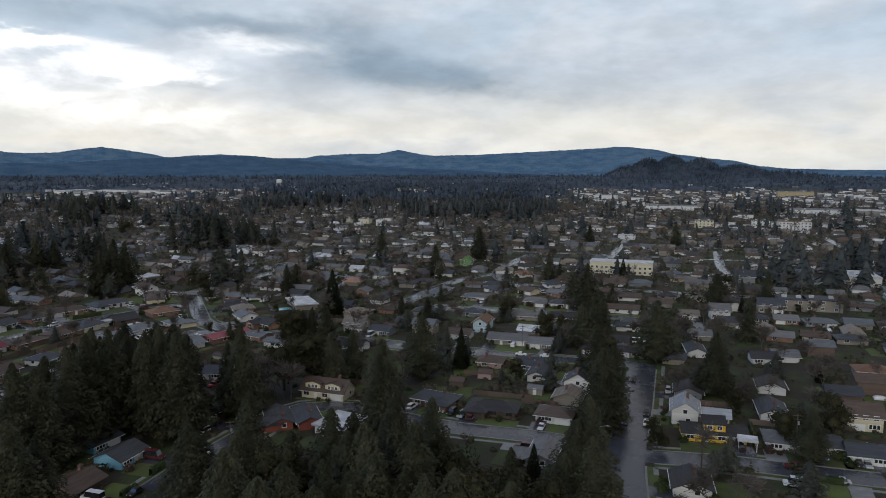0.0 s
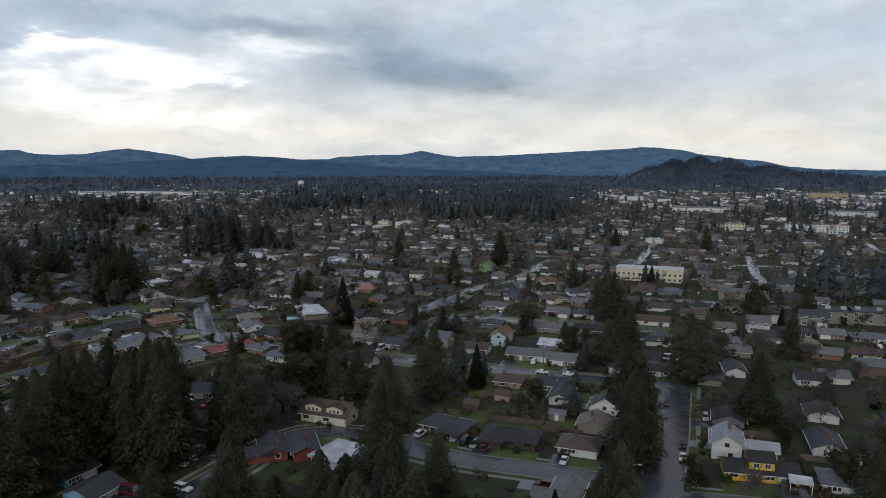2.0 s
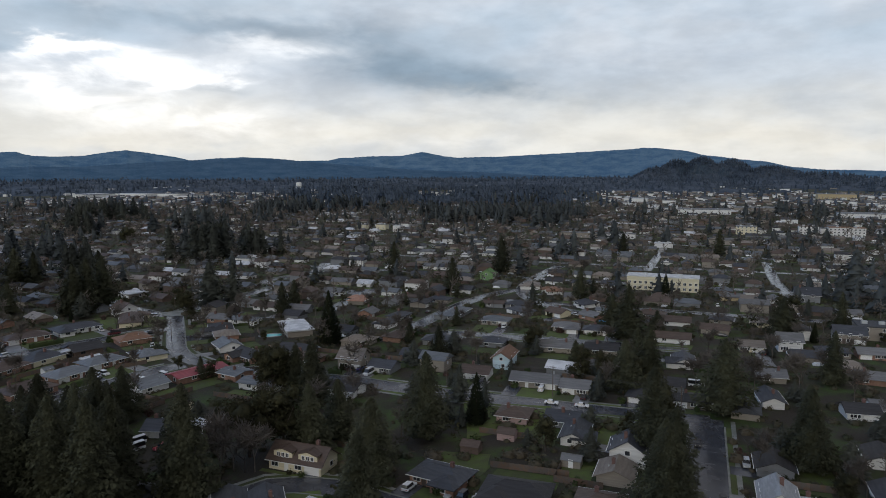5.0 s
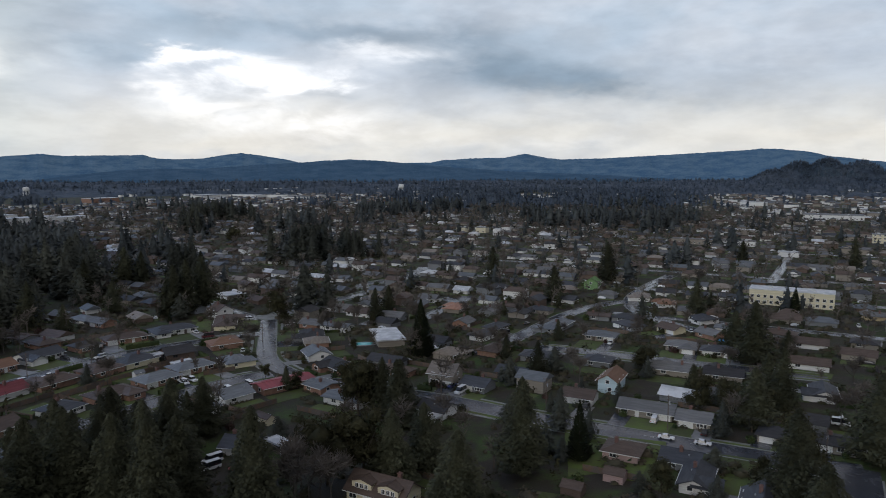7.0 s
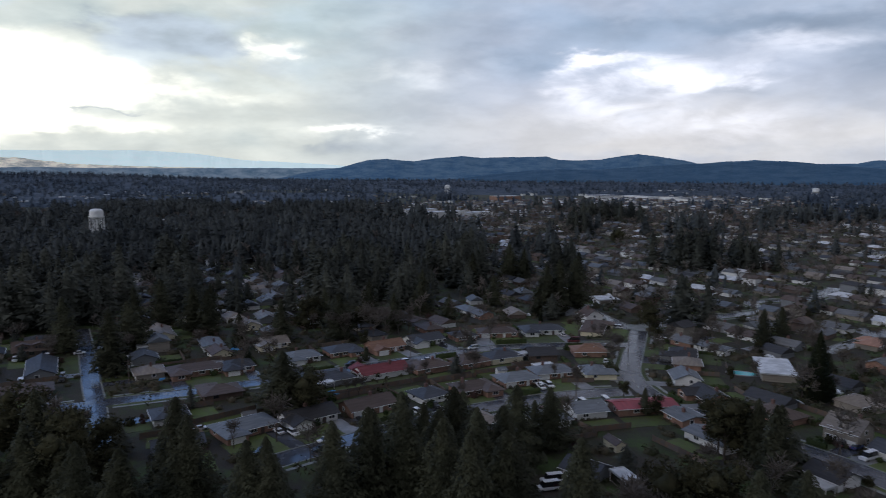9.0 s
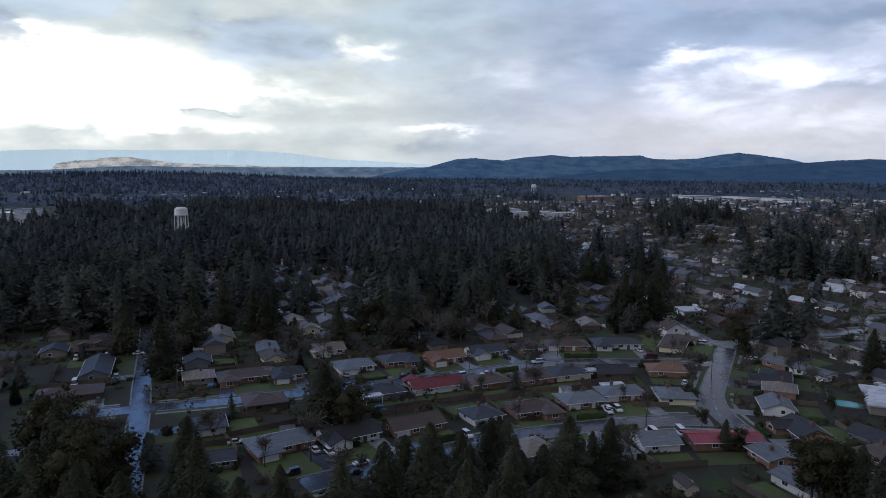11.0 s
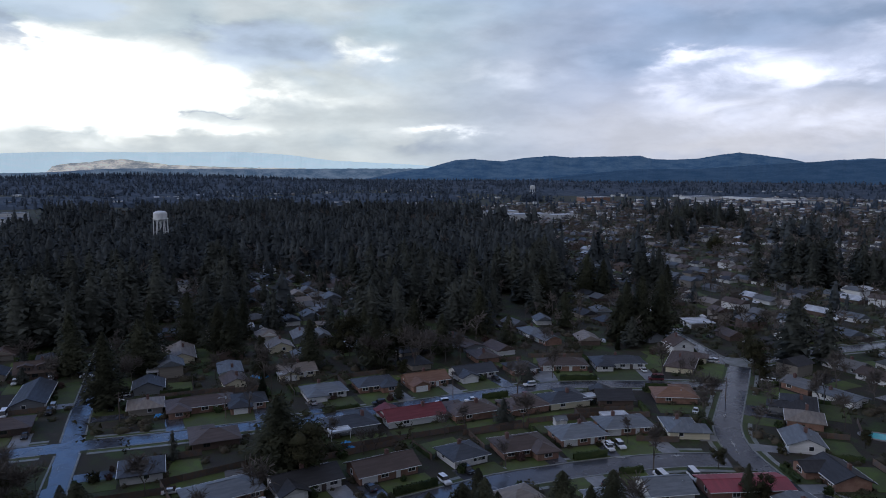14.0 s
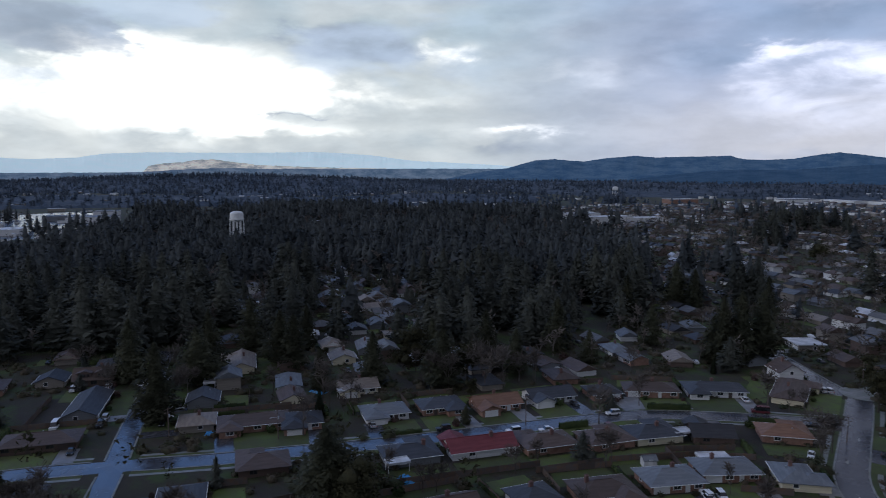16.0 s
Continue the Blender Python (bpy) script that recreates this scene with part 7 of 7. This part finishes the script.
# ---------------------------------------------------------------- far hills
def ridge(name, profile, radius, material, label, rough, depth=500, extra=0.0):
    """A range of hills round the horizon: profile of (azimuth to the left of +y, elevation) in degrees."""
    rows = sorted(profile)
    az = [p[0] for p in rows]
    el = [p[1] for p in rows]
    n = int((az[-1] - az[0]) * 14)
    verts, faces = [], []
    for i in range(n + 1):
        a = az[0] + (az[-1] - az[0]) * i / n
        e = float(np.interp(a, az, el))
        e += rough * (noise.fractal(Vector((a * 1.7, rough * 9, 0)), 0.8, 2.2, 5) * 0.5 + 0.5 * noise.noise(Vector((a * 5.0, 3.0, 0))))
        top = 77 + radius * math.tan(radians(e)) + extra
        c, s = -math.sin(radians(a)), math.cos(radians(a))
        for k, (dr, hh) in enumerate(((-depth, -6.0), (-depth * 0.6, max(0, top) * 0.34), (-depth * 0.25, max(0, top) * 0.72), (0, top), (depth * 0.3, -8.0))):
            wob = 1 + 0.16 * noise.noise(Vector((a * 0.8, k * 2.0, rough))) if 0 < k < 3 else 1
            verts.append(((radius + dr) * c, (radius + dr) * s, hh * wob))
        if i:
            for k in range(4):
                p = 5 * (i - 1) + k
                faces.append((p, p + 1, p + 6, p + 5))
    ob = raw(name, verts, faces, material)
    tagged(ob, label, "hills", kind="structure")


RIDGE_MAIN = [(56, -1.1), (52, -0.3), (49, 0.16), (48.3, 0.34), (46.9, 0.75), (45.5, 0.84), (43.2, 0.65), (41.4, 0.92), (39.2, 1.09), (37.9, 0.95), (34.4, 1.02), (32.7, 1.05), (31.7, 0.79), (30.4, 0.75), (28.6, 0.82), (26.8, 1.12), (25.8, 1.24),
              (24.6, 1.1), (22.4, 0.75), (21.3, 0.5), (19.5, 0.66), (17.5, 0.76), (15.4, 0.68), (14.1, 0.47), (11, 0.5), (10.2, 0.69), (7.5, 0.83), (5.2, 0.88), (3.6, 1.16), (2, 0.89)]
RIDGE_EAST = [(5, 0.6), (2, 0.85), (0.7, 0.72), (-3, 0.81), (-6.6, 1.0), (-9.8, 1.17), (-12.4, 1.3), (-13.7, 1.43), (-15, 1.38), (-16.7, 1.2), (-17.9, 0.89), (-20.4, 0.54), (-22.4, 0.33), (-24, -0.04), (-26.2, -0.24), (-29.8, -0.3), (-45, -0.32)]
RIDGE_FRONT = [(48, -1.2), (40, -0.7), (34, -0.05), (32.1, 0.05), (28.7, 0.05), (25, 0.31), (21.1, 0.52), (17.1, 0.68), (14.9, 0.64), (11.9, 0.35), (8.4, 0.06), (4, -0.25), (-2, -0.45), (-9, -0.7), (-16, -1.2)]
RIDGE_PALE = [(100, 0.9), (90, 1.0), (84, 0.7), (81.1, 0.82), (79.4, 1.11), (76.6, 1.25), (70.1, 1.27), (64.3, 1.35), (62.6, 1.32), (60, 1.15), (56.5, 0.71), (50.6, 0.42), (46, 0.1)]
RIDGE_SUNLIT = [(77.3, -0.5), (76.6, -0.1), (76.3, 0.22), (75.7, 0.42), (74.5, 0.5), (73.6, 0.62), (72.7, 0.74), (71.9, 0.78), (71.1, 0.7), (70.4, 0.58), (69.3, 0.5), (68.5, 0.36), (66.8, 0.3), (64.4, 0.2), (61.3, 0.16), (58.3, 0.1), (52.3, 0), (46.3, -0.2)]
RIDGE_PLAIN = [(102.3, -0.3), (88.3, -0.25), (78.3, -0.22), (75.3, -0.1), (73.3, 0.05), (70.3, 0.12), (67.3, 0.05), (62.3, 0.06), (56.3, 0.1), (50.3, 0.1), (44.3, 0), (38.3, -0.4)]
ridge("pale_range", RIDGE_PALE, 4800, "hill_pale_haze", "mountain range on the horizon painted pale haze blue", 0.05, 200)
ridge("sunlit_bluff", RIDGE_SUNLIT, 4640, "hill_painted_sun", "distant bluff and built-up plain with painted sunlight", 0.09, 60)
ridge("shaded_plain", RIDGE_PLAIN, 4540, "plain_painted_shade", "wooded plain with painted blue haze and cloud shadow", 0.05, 120)
ridge("blue_hills", RIDGE_MAIN, 4500, "hill_far_haze", "long wooded hills behind the town painted haze blue", 0.05)
ridge("blue_hills", RIDGE_EAST, 4450, "hill_far_haze", "long wooded hills behind the town painted haze blue", 0.05)
ridge("dark_hills", RIDGE_FRONT, 4150, "hill_near_haze", "wooded foothills before the range painted dark haze blue", 0.05)


def rise(cx, cy, sx, sy, turn, top):
    verts, faces = [], []
    n, rings = 48, 12
    for r in range(rings + 1):
        q = 1.7 * (1 - r / rings)
        for k in range(n):
            a = k * math.tau / n
            u, v = q * sx * math.cos(a), q * sy * math.sin(a)
            x, y = cx + u * math.cos(turn) - v * math.sin(turn), cy + u * math.sin(turn) + v * math.cos(turn)
            verts.append((x, y, top * math.exp(-q * q) - top * math.exp(-1.7 ** 2) - 0.5))
    for r in range(rings):
        for k in range(n):
            faces.append((r * n + k, r * n + (k + 1) % n, (r + 1) * n + (k + 1) % n, (r + 1) * n + k))
    tagged(raw("wooded_hill", verts, faces, "hill_wooded_haze"), "dark wooded hill rising from the town with painted haze", "hill", kind="structure")


for hill in HILLS:
    rise(*hill)
canopy_carpet()
undergrowth()
woods()
far_blocks()
# the dark evergreens along the back lawns by the two-storey house
for kind, x, y, h in (("broad", 46.6, 309.5, 13), ("broad", 54.5, 304.0, 12), ("fir", 58.5, 291.5, 19), ("fir", 64.0, 290.5, 23), ("fir", 69.5, 294.0, 25), ("fir", 71.5, 309.6, 21), ("fir", 69.2, 319.0, 17), ("broad", 63.0, 300.0, 14), ("bare", 36.0, 291.0, 11)):
    if house_clear(x, y, 0.5):
        tree(kind, x, y, h)

# ---------------------------------------------------------------- vehicles
CAR_MODELS = {}


def car_model(kind, colour):
    ob = new({"sedan": "car", "suv": "suv", "van": "van"}[kind])
    L, W = {"sedan": (4.6, 1.8), "suv": (4.7, 1.9), "van": (5.6, 2.05)}[kind]
    h0, h1 = {"sedan": (0.85, 1.42), "suv": (1.0, 1.72), "van": (1.15, 2.35)}[kind]
    cab = {"sedan": (-1.55, 0.95, -0.95, 0.35), "suv": (-2.2, 0.95, -1.95, 0.4), "van": (-2.7, 1.75, -2.65, 1.2)}[kind]
    body = bmesh.new()
    box(body, -L / 2, -W / 2, 0.28, L / 2, W / 2, h0)
    bmesh.ops.bevel(body, geom=body.edges[:], offset=0.14, segments=2, affect="EDGES")
    part("body", body, "car_" + colour, ob)
    x0, x1, t0, t1 = cab
    g = bmesh.new()
    w0, w1 = W / 2 - 0.08, W / 2 - 0.28
    v = [g.verts.new(p) for p in ((x0, -w0, h0 - 0.04), (x1, -w0, h0 - 0.04), (x1, w0, h0 - 0.04), (x0, w0, h0 - 0.04), (t0, -w1, h1), (t1, -w1, h1), (t1, w1, h1), (t0, w1, h1))]
    for f in ((0, 1, 5, 4), (1, 2, 6, 5), (2, 3, 7, 6), (3, 0, 4, 7), (4, 5, 6, 7)):
        g.faces.new([v[i] for i in f])
    part("window_band", g, "car_glass", ob)
    top = boxes((t0 - 0.05, -w1 - 0.03, h1 - 0.02, t1 + 0.05, w1 + 0.03, h1 + 0.06))
    part("roof", top, "car_" + colour, ob)
    for sx in (-1, 1):
        for sy in (-1, 1):
            wheel = bmesh.new()
            tube(wheel, (sx * L * 0.31, sy * (W / 2 - 0.16), 0.33), (sx * L * 0.31, sy * (W / 2 + 0.03), 0.33), 0.33, 0.33, 14)
            part("wheel", wheel, "tyre_rubber", ob)
    for sy in (-1, 1):
        part("headlight", boxes((L / 2 - 0.06, sy * (W / 2 - 0.35) - 0.18, 0.62, L / 2 + 0.012, sy * (W / 2 - 0.35) + 0.18, 0.78)), "lamp_clear", ob)
        part("tail_light", boxes((-L / 2 - 0.012, sy * (W / 2 - 0.3) - 0.16, 0.66, -L / 2 + 0.06, sy * (W / 2 - 0.3) + 0.16, 0.82)), "lamp_red", ob)
    words = {"sedan": "car", "suv": "sport utility car", "van": "van"}[kind]
    tone = {"darkred": "dark red", "black": "black", "silver": "silver-grey"}.get(colour, colour)
    return tagged(ob, f"{tone} {words} parked beside a house", {"sedan": "car", "suv": "car", "van": "van"}[kind], "parked vehicles")


def car(x, y, yaw, kind, colour):
    m = pose(x, y, 0.10, 0, 0, yaw)
    if (kind, colour) not in CAR_MODELS:
        CAR_MODELS[kind, colour] = car_model(kind, colour)
        CAR_MODELS[kind, colour].matrix_world = m
    else:
        copy_thing(CAR_MODELS[kind, colour], m)


car(-162.0, 216.3, -8, "suv", "white")
car(-151.0, 219.0, -100, "sedan", "white")
car(-147.1, 214.2, -98, "sedan", "black")
car(-157.2, 201.9, -98, "suv", "black")
car(-132.7, 301.9, -32, "sedan", "white")
car(-131.6, 305.4, -32, "suv", "white")
car(-132.5, 347.5, -65, "sedan", "white")
car(-132.6, 398.4, 24, "sedan", "white")
car(-160.5, 407.4, 147, "suv", "white")
car(-186.0, 328.1, -112, "suv", "white")
car(-192.2, 291.9, -107, "suv", "white")
car(-187.5, 300.7, -107, "sedan", "white")
car(-205.3, 275.5, -107, "suv", "black")
car(-160.1, 368.4, -137, "van", "darkred")
car(-144.2, 370.4, -137, "sedan", "black")
car(-272.8, 179.3, -20, "van", "white")
car(-271.7, 193.0, -20, "suv", "silver")
car(-267.0, 190.9, -20, "suv", "black")
car(-147.1, 253.5, -12, "suv", "white")
car(-257.5, 206.8, -20, "sedan", "black")
car(-119.7, 364.5, 23, "sedan", "black")
car(-276.9, 279.9, -19, "sedan", "black")
car(-309.9, 188.7, -19, "suv", "white")
car(-302.1, 210.6, 71, "sedan", "white")
car(-185.7, 200.0, 71, "sedan", "white")
car(6.0, 208.3, 243, "suv", "silver")
car(8.7, 206.8, 254, "sedan", "white")
car(0.3, 212.4, 243, "sedan", "silver")
car(2.9, 210.8, 243, "suv", "black")
car(29.0, 198.4, 251, "sedan", "white")
car(57.1, 210.9, -109, "sedan", "black")
car(54.7, 203.1, -109, "sedan", "blue")
car(60.8, 201.7, -109, "sedan", "white")
car(63.4, 210.6, -109, "suv", "black")
car(68.6, 245.1, -108, "sedan", "black")
car(31.8, 278.1, -17, "sedan", "white")
car(41.3, 275.4, -17, "sedan", "white")
car(-64.2, 179.2, -21, "suv", "white")
car(-68.9, 194.0, -112, "suv", "white")
car(-68.6, 199.4, -112, "suv", "black")
car(-34.4, 205.3, -180, "sedan", "black")
car(-79.9, 237.4, -125, "suv", "red")
car(-86.9, 236.0, -125, "van", "white")
car(89.8, 171.4, 163, "suv", "darkred")
car(97.1, 163.1, 163, "sedan", "silver")
car(100.9, 177.7, 253, "sedan", "blue")
car(105.9, 175.6, 253, "suv", "black")
car(107.5, 173.2, 253, "sedan", "black")
car(109.3, 172.5, 253, "sedan", "silver")
car(85.2, 161.3, 162, "van", "white")
car(-72.1, 156.7, -106, "sedan", "black")
car(30.6, 293.9, 73, "suv", "white")
car(30.0, 291.8, 73, "suv", "white")
car(136.9, 341.4, 77, "suv", "white")
car(158.0, 375.4, -13, "sedan", "white")
car(-36.9, 315.4, 75, "sedan", "blue")
car(-40.0, 315.3, 75, "suv", "black")
car(85.2, 298.2, -18, "van", "white")
car(-82.6, 411.7, -102, "sedan", "white")
car(-119.1, 407.6, 24, "sedan", "silver")
car(76.8, 231.7, -108, "suv", "silver")
car(-88.5, 240.1, -125, "van", "white")
car(143.2, 443.2, -107, "sedan", "white")
car(-158.7, 408.5, 147, "suv", "white")
car(-234.5, 369.7, -130, "sedan", "white")
car(-130.3, 399.0, 24, "sedan", "white")
car(-16.9, 421.1, 69, "sedan", "black")
car(60.8, 417.5, -55, "sedan", "white")
for spot in DRIVE_CARS:
    car(*spot)

# ---------------------------------------------------------------- poles and small things


def pole(x, y, yaw, h=11.0, lamp=False):
    ob = new("utility_pole")
    bm = bmesh.new()
    tube(bm, (0, 0, 0), (0, 0, h), 0.17, 0.11, 8)
    part("shaft", bm, "pole_wood", ob)
    for k, z in enumerate((h - 0.5, h - 1.5)):
        part("crossarm", boxes((-1.2 + 0.2 * k, 0.12, z - 0.06, 1.2 - 0.2 * k, 0.24, z + 0.06)), "pole_wood", ob)
    can = bmesh.new()
    tube(can, (0.34, 0, h - 2.9), (0.34, 0, h - 2.0), 0.24, 0.24, 10)
    part("transformer", can, "galvanised", ob)
    if lamp:
        arm = bmesh.new()
        tube(arm, (0, -0.1, h - 2.4), (0, -2.2, h - 1.9), 0.05, 0.05, 6)
        tube(arm, (0, -2.2, h - 1.95), (0, -2.9, h - 1.9), 0.13, 0.10, 6)
        part("street_light_arm", arm, "galvanised", ob)
    ob.matrix_world = pose(x, y, 0, 0, 0, yaw)
    tagged(ob, "weathered wooden utility pole with crossarms beside the street", "utility pole", "utility poles")


for spot in ((41.0, 178, 70, 11, True), (49.5, 206, 70), (59.5, 236, 70), (69.5, 264, 70), (-56, 178, 20, 10, True), (-3, 296, -17), (33, 285, -17), (-196, 300, 70, 9, True),
             (-227, 232, 20, 9, True), (-246, 206, 110, 9, True), (-155, 425, 20, 9, True), (95, 181, -18), (-132, 366, 20, 8, True)):
    pole(*spot)


def span_wires(a, b, h=10.4):
    """Three slack wires from pole to pole."""
    a, b = Vector(a), Vector(b)
    n = Vector((b.y - a.y, a.x - b.x)).normalized()
    ob = new("power_line")
    for off in (-0.9, 0.0, 0.9):
        bm = bmesh.new()
        pts = []
        for k in range(9):
            t = k / 8
            p = a.lerp(b, t) + n * off
            pts.append((p.x, p.y, h - 1.1 * 4 * t * (1 - t)))
        rings = [[bm.verts.new((x + n.x * c, y + n.y * c, z + d)) for c, d in ((-0.022, -0.013), (0.022, -0.013), (0.0, 0.025))] for x, y, z in pts]
        for p, q in zip(rings, rings[1:]):
            for k in range(3):
                bm.faces.new((p[k], p[(k + 1) % 3], q[(k + 1) % 3], q[k]))
        part("wire", bm, "wire_black", ob)
    tagged(ob, "slack black overhead wires between utility poles", "power line", "power lines")


for ends in (((41, 178), (49.5, 206)), ((49.5, 206), (59.5, 236)), ((59.5, 236), (69.5, 264)), ((-3, 296), (33, 285)), ((33, 285), (69.5, 264))):
    span_wires(*ends)


def tarp(x, y, yaw, L, W, h):
    bm = bmesh.new()
    n = 8
    grid = [[bm.verts.new((L * (i / n - 0.5), W * (j / n - 0.5), h * (0.6 + 0.5 * noise.noise(Vector((i * 0.7, j * 0.7, x)))) * (0.15 if i in (0, n) or j in (0, n) else 1))) for i in range(n + 1)] for j in range(n + 1)]
    for j in range(n):
        for i in range(n):
            bm.faces.new((grid[j][i], grid[j][i + 1], grid[j + 1][i + 1], grid[j + 1][i]))
    ob = part("tarpaulin", bm, "tarp_blue")
    ob.matrix_world = pose(x, y, 0.02, 0, 0, yaw)
    tagged(ob, "rumpled bright blue tarpaulin over stored goods in a yard", "tarpaulin")


def covered_boat(x, y, yaw):
    """A small boat on a trailer under a white cover."""
    ob = new("boat")
    bm = bmesh.new()
    rows = [[bm.verts.new((u, w * v, z)) for v, z in ((-1, 0.75), (-0.75, 0.5), (0, 0.4), (0.75, 0.5), (1, 0.75), (0.6, 1.35), (0, 1.75), (-0.6, 1.35))] for u, w in ((-3.0, 1.05), (-1.2, 1.2), (0.8, 1.1), (2.2, 0.65), (3.1, 0.08))]
    for p, q in zip(rows, rows[1:]):
        for k in range(8):
            bm.faces.new((p[k], p[(k + 1) % 8], q[(k + 1) % 8], q[k]))
    bm.faces.new(rows[0][::-1])
    bm.faces.new(rows[-1])
    part("cover", bm, "tank_white", ob)
    part("trailer", boxes((-2.4, -0.6, 0.30, 2.6, -0.5, 0.42), (-2.4, 0.5, 0.30, 2.6, 0.6, 0.42), (-1.0, -1.0, 0.28, -0.8, 1.0, 0.40)), "galvanised", ob)
    for sy in (-1, 1):
        wheel = bmesh.new()
        tube(wheel, (-0.9, sy * 0.95, 0.3), (-0.9, sy * 1.15, 0.3), 0.3, 0.3, 12)
        part("wheel", wheel, "tyre_rubber", ob)
    ob.matrix_world = pose(x, y, 0.0, 0, 0, yaw)
    tagged(ob, "small boat on a trailer under a white cover", "boat")


def shed(x, y, yaw, L, D, roof, wall, label):
    HOUSES.append((x, y, 3.0))
    ob = new("shed")
    part("wall", body_mesh(L, D, 2.1, "gable", 0.55), "wall_" + wall, ob)
    part("roof", roof_mesh(L, D, 2.1, "gable", 0.55, 0.25, 0.12), "roof_" + roof, ob)
    front_door(ob, 0, -D / 2, "trim_white")
    ob.matrix_world = pose(x, y, 0, 0, 0, yaw)
    tagged(ob, label, "shed", "garden sheds")


def canopy(x, y, yaw, L, D, h, roof, label):
    ob = new("carport")
    part("roof", roof_mesh(L, D, h, "flat", 0, 0.1), "roof_" + roof, ob)
    for sx in (-1, 1):
        for sy in (-1, 1):
            part("post", boxes((sx * (L / 2 - 0.2) - 0.07, sy * (D / 2 - 0.2) - 0.07, 0, sx * (L / 2 - 0.2) + 0.07, sy * (D / 2 - 0.2) + 0.07, h)), "trim_white", ob)
    ob.matrix_world = pose(x, y, 0, 0, 0, yaw)
    tagged(ob, label, "carport", "carports")


def pool(x, y, yaw):
    bm = bmesh.new()
    solid(bm, [(5.5 * math.cos(k * math.tau / 32), 2.8 * math.sin(k * math.tau / 32)) for k in range(32)], 0.0, 0.14)
    ob = new("swimming_pool")
    part("water", bm, "pool_water", ob)
    rim = bmesh.new()
    for k in range(32):
        a0, a1 = k * math.tau / 32, (k + 1) * math.tau / 32
        solid(rim, [(5.5 * math.cos(a0), 2.8 * math.sin(a0)), (6.3 * math.cos(a0), 3.6 * math.sin(a0)), (6.3 * math.cos(a1), 3.6 * math.sin(a1)), (5.5 * math.cos(a1), 2.8 * math.sin(a1))], 0.0, 0.22)
    part("pool_edge", rim, "concrete", ob)
    ob.matrix_world = pose(x, y, 0, 0, 0, yaw)
    tagged(ob, "turquoise oval swimming pool with a concrete edge", "swimming pool")


tarp(-182.2, 248.2, 20, 5, 4, 1.3)
tarp(-241.8, 216.7, 60, 3, 2.5, 1.0)
tarp(72.1, 402.7, 20, 3.5, 2.5, 1.0)
tarp(-260.3, 260.0, 20, 6, 4, 1.2)
shed(-182.0, 214.3, 70, 4, 3, "grey", "white", "small white gabled garden shed")
shed(-153.8, 306.0, 60, 3.5, 3, "light", "white", "small white gabled garden shed")
shed(-87.5, 270.6, 150, 6.5, 3.2, "brown", "cream", "cream garden shed with a dark roof")
shed(15.7, 248.3, 160, 5, 4, "brown", "pink", "small pink garden shed")
shed(5.4, 238.9, 160, 5, 4, "brown", "brown", "small brown garden house")
shed(31.5, 230.4, -20, 5, 3.5, "grey", "beige", "small beige garden shed")
canopy(-144.0, 320.1, 60, 8, 5, 2.5, "white", "white flat patio roof on posts")
canopy(-160.9, 328.9, 70, 5.5, 4, 2.4, "white", "white flat carport roof on posts")
canopy(-188.9, 249.6, 75, 6, 3.5, 2.4, "white", "white patio roof on posts")
canopy(-250.1, 265.7, 75, 6, 3.5, 2.4, "white", "white flat carport roof on posts")
canopy(-74.5, 250.9, 150, 7, 4, 2.6, "white", "white flat patio roof on posts")
canopy(-37.3, 277.7, -20, 6, 4, 2.6, "white", "white patio roof on posts")
canopy(83.3, 184.1, -20, 5, 4, 2.6, "white", "pale carport roof on posts")
canopy(-286.0, 229.6, -20, 6, 4, 2.6, "white", "white patio roof on posts")
pool(-86.0, 369.1, 20)
covered_boat(86.0, 301.8, 60)
sheet("storage_yard", [(-942, 178), (-940, 226), (-1077, 330), (-1356, 390), (-1479, 321), (-1412, 198)], 0.05, "asphalt", "wet asphalt yard before the distant sheds", "yard")

# wide back lawns between the houses
sheet("lawn", [(-4.4, 229.0), (8.8, 225.5), (10.6, 236.8), (-3.2, 238.7)], 0.062, "lawn_grass", "wide short green lawn behind a house", "lawn")
sheet("lawn", [(4.3, 247.9), (14.5, 252.8), (14.8, 275.0), (3.2, 278.4)], 0.062, "lawn_grass", "wide short green lawn behind a house", "lawn")
sheet("lawn", [(17.7, 248.6), (29.1, 248.6), (31.5, 275.9), (18.1, 277.6)], 0.062, "lawn_grass", "wide short green lawn behind a house", "lawn")
sheet("lawn", [(42.5, 248.6), (51.5, 247.2), (54.7, 267.7), (44.5, 269.3)], 0.062, "lawn_grass", "wide short green lawn behind a house", "lawn")
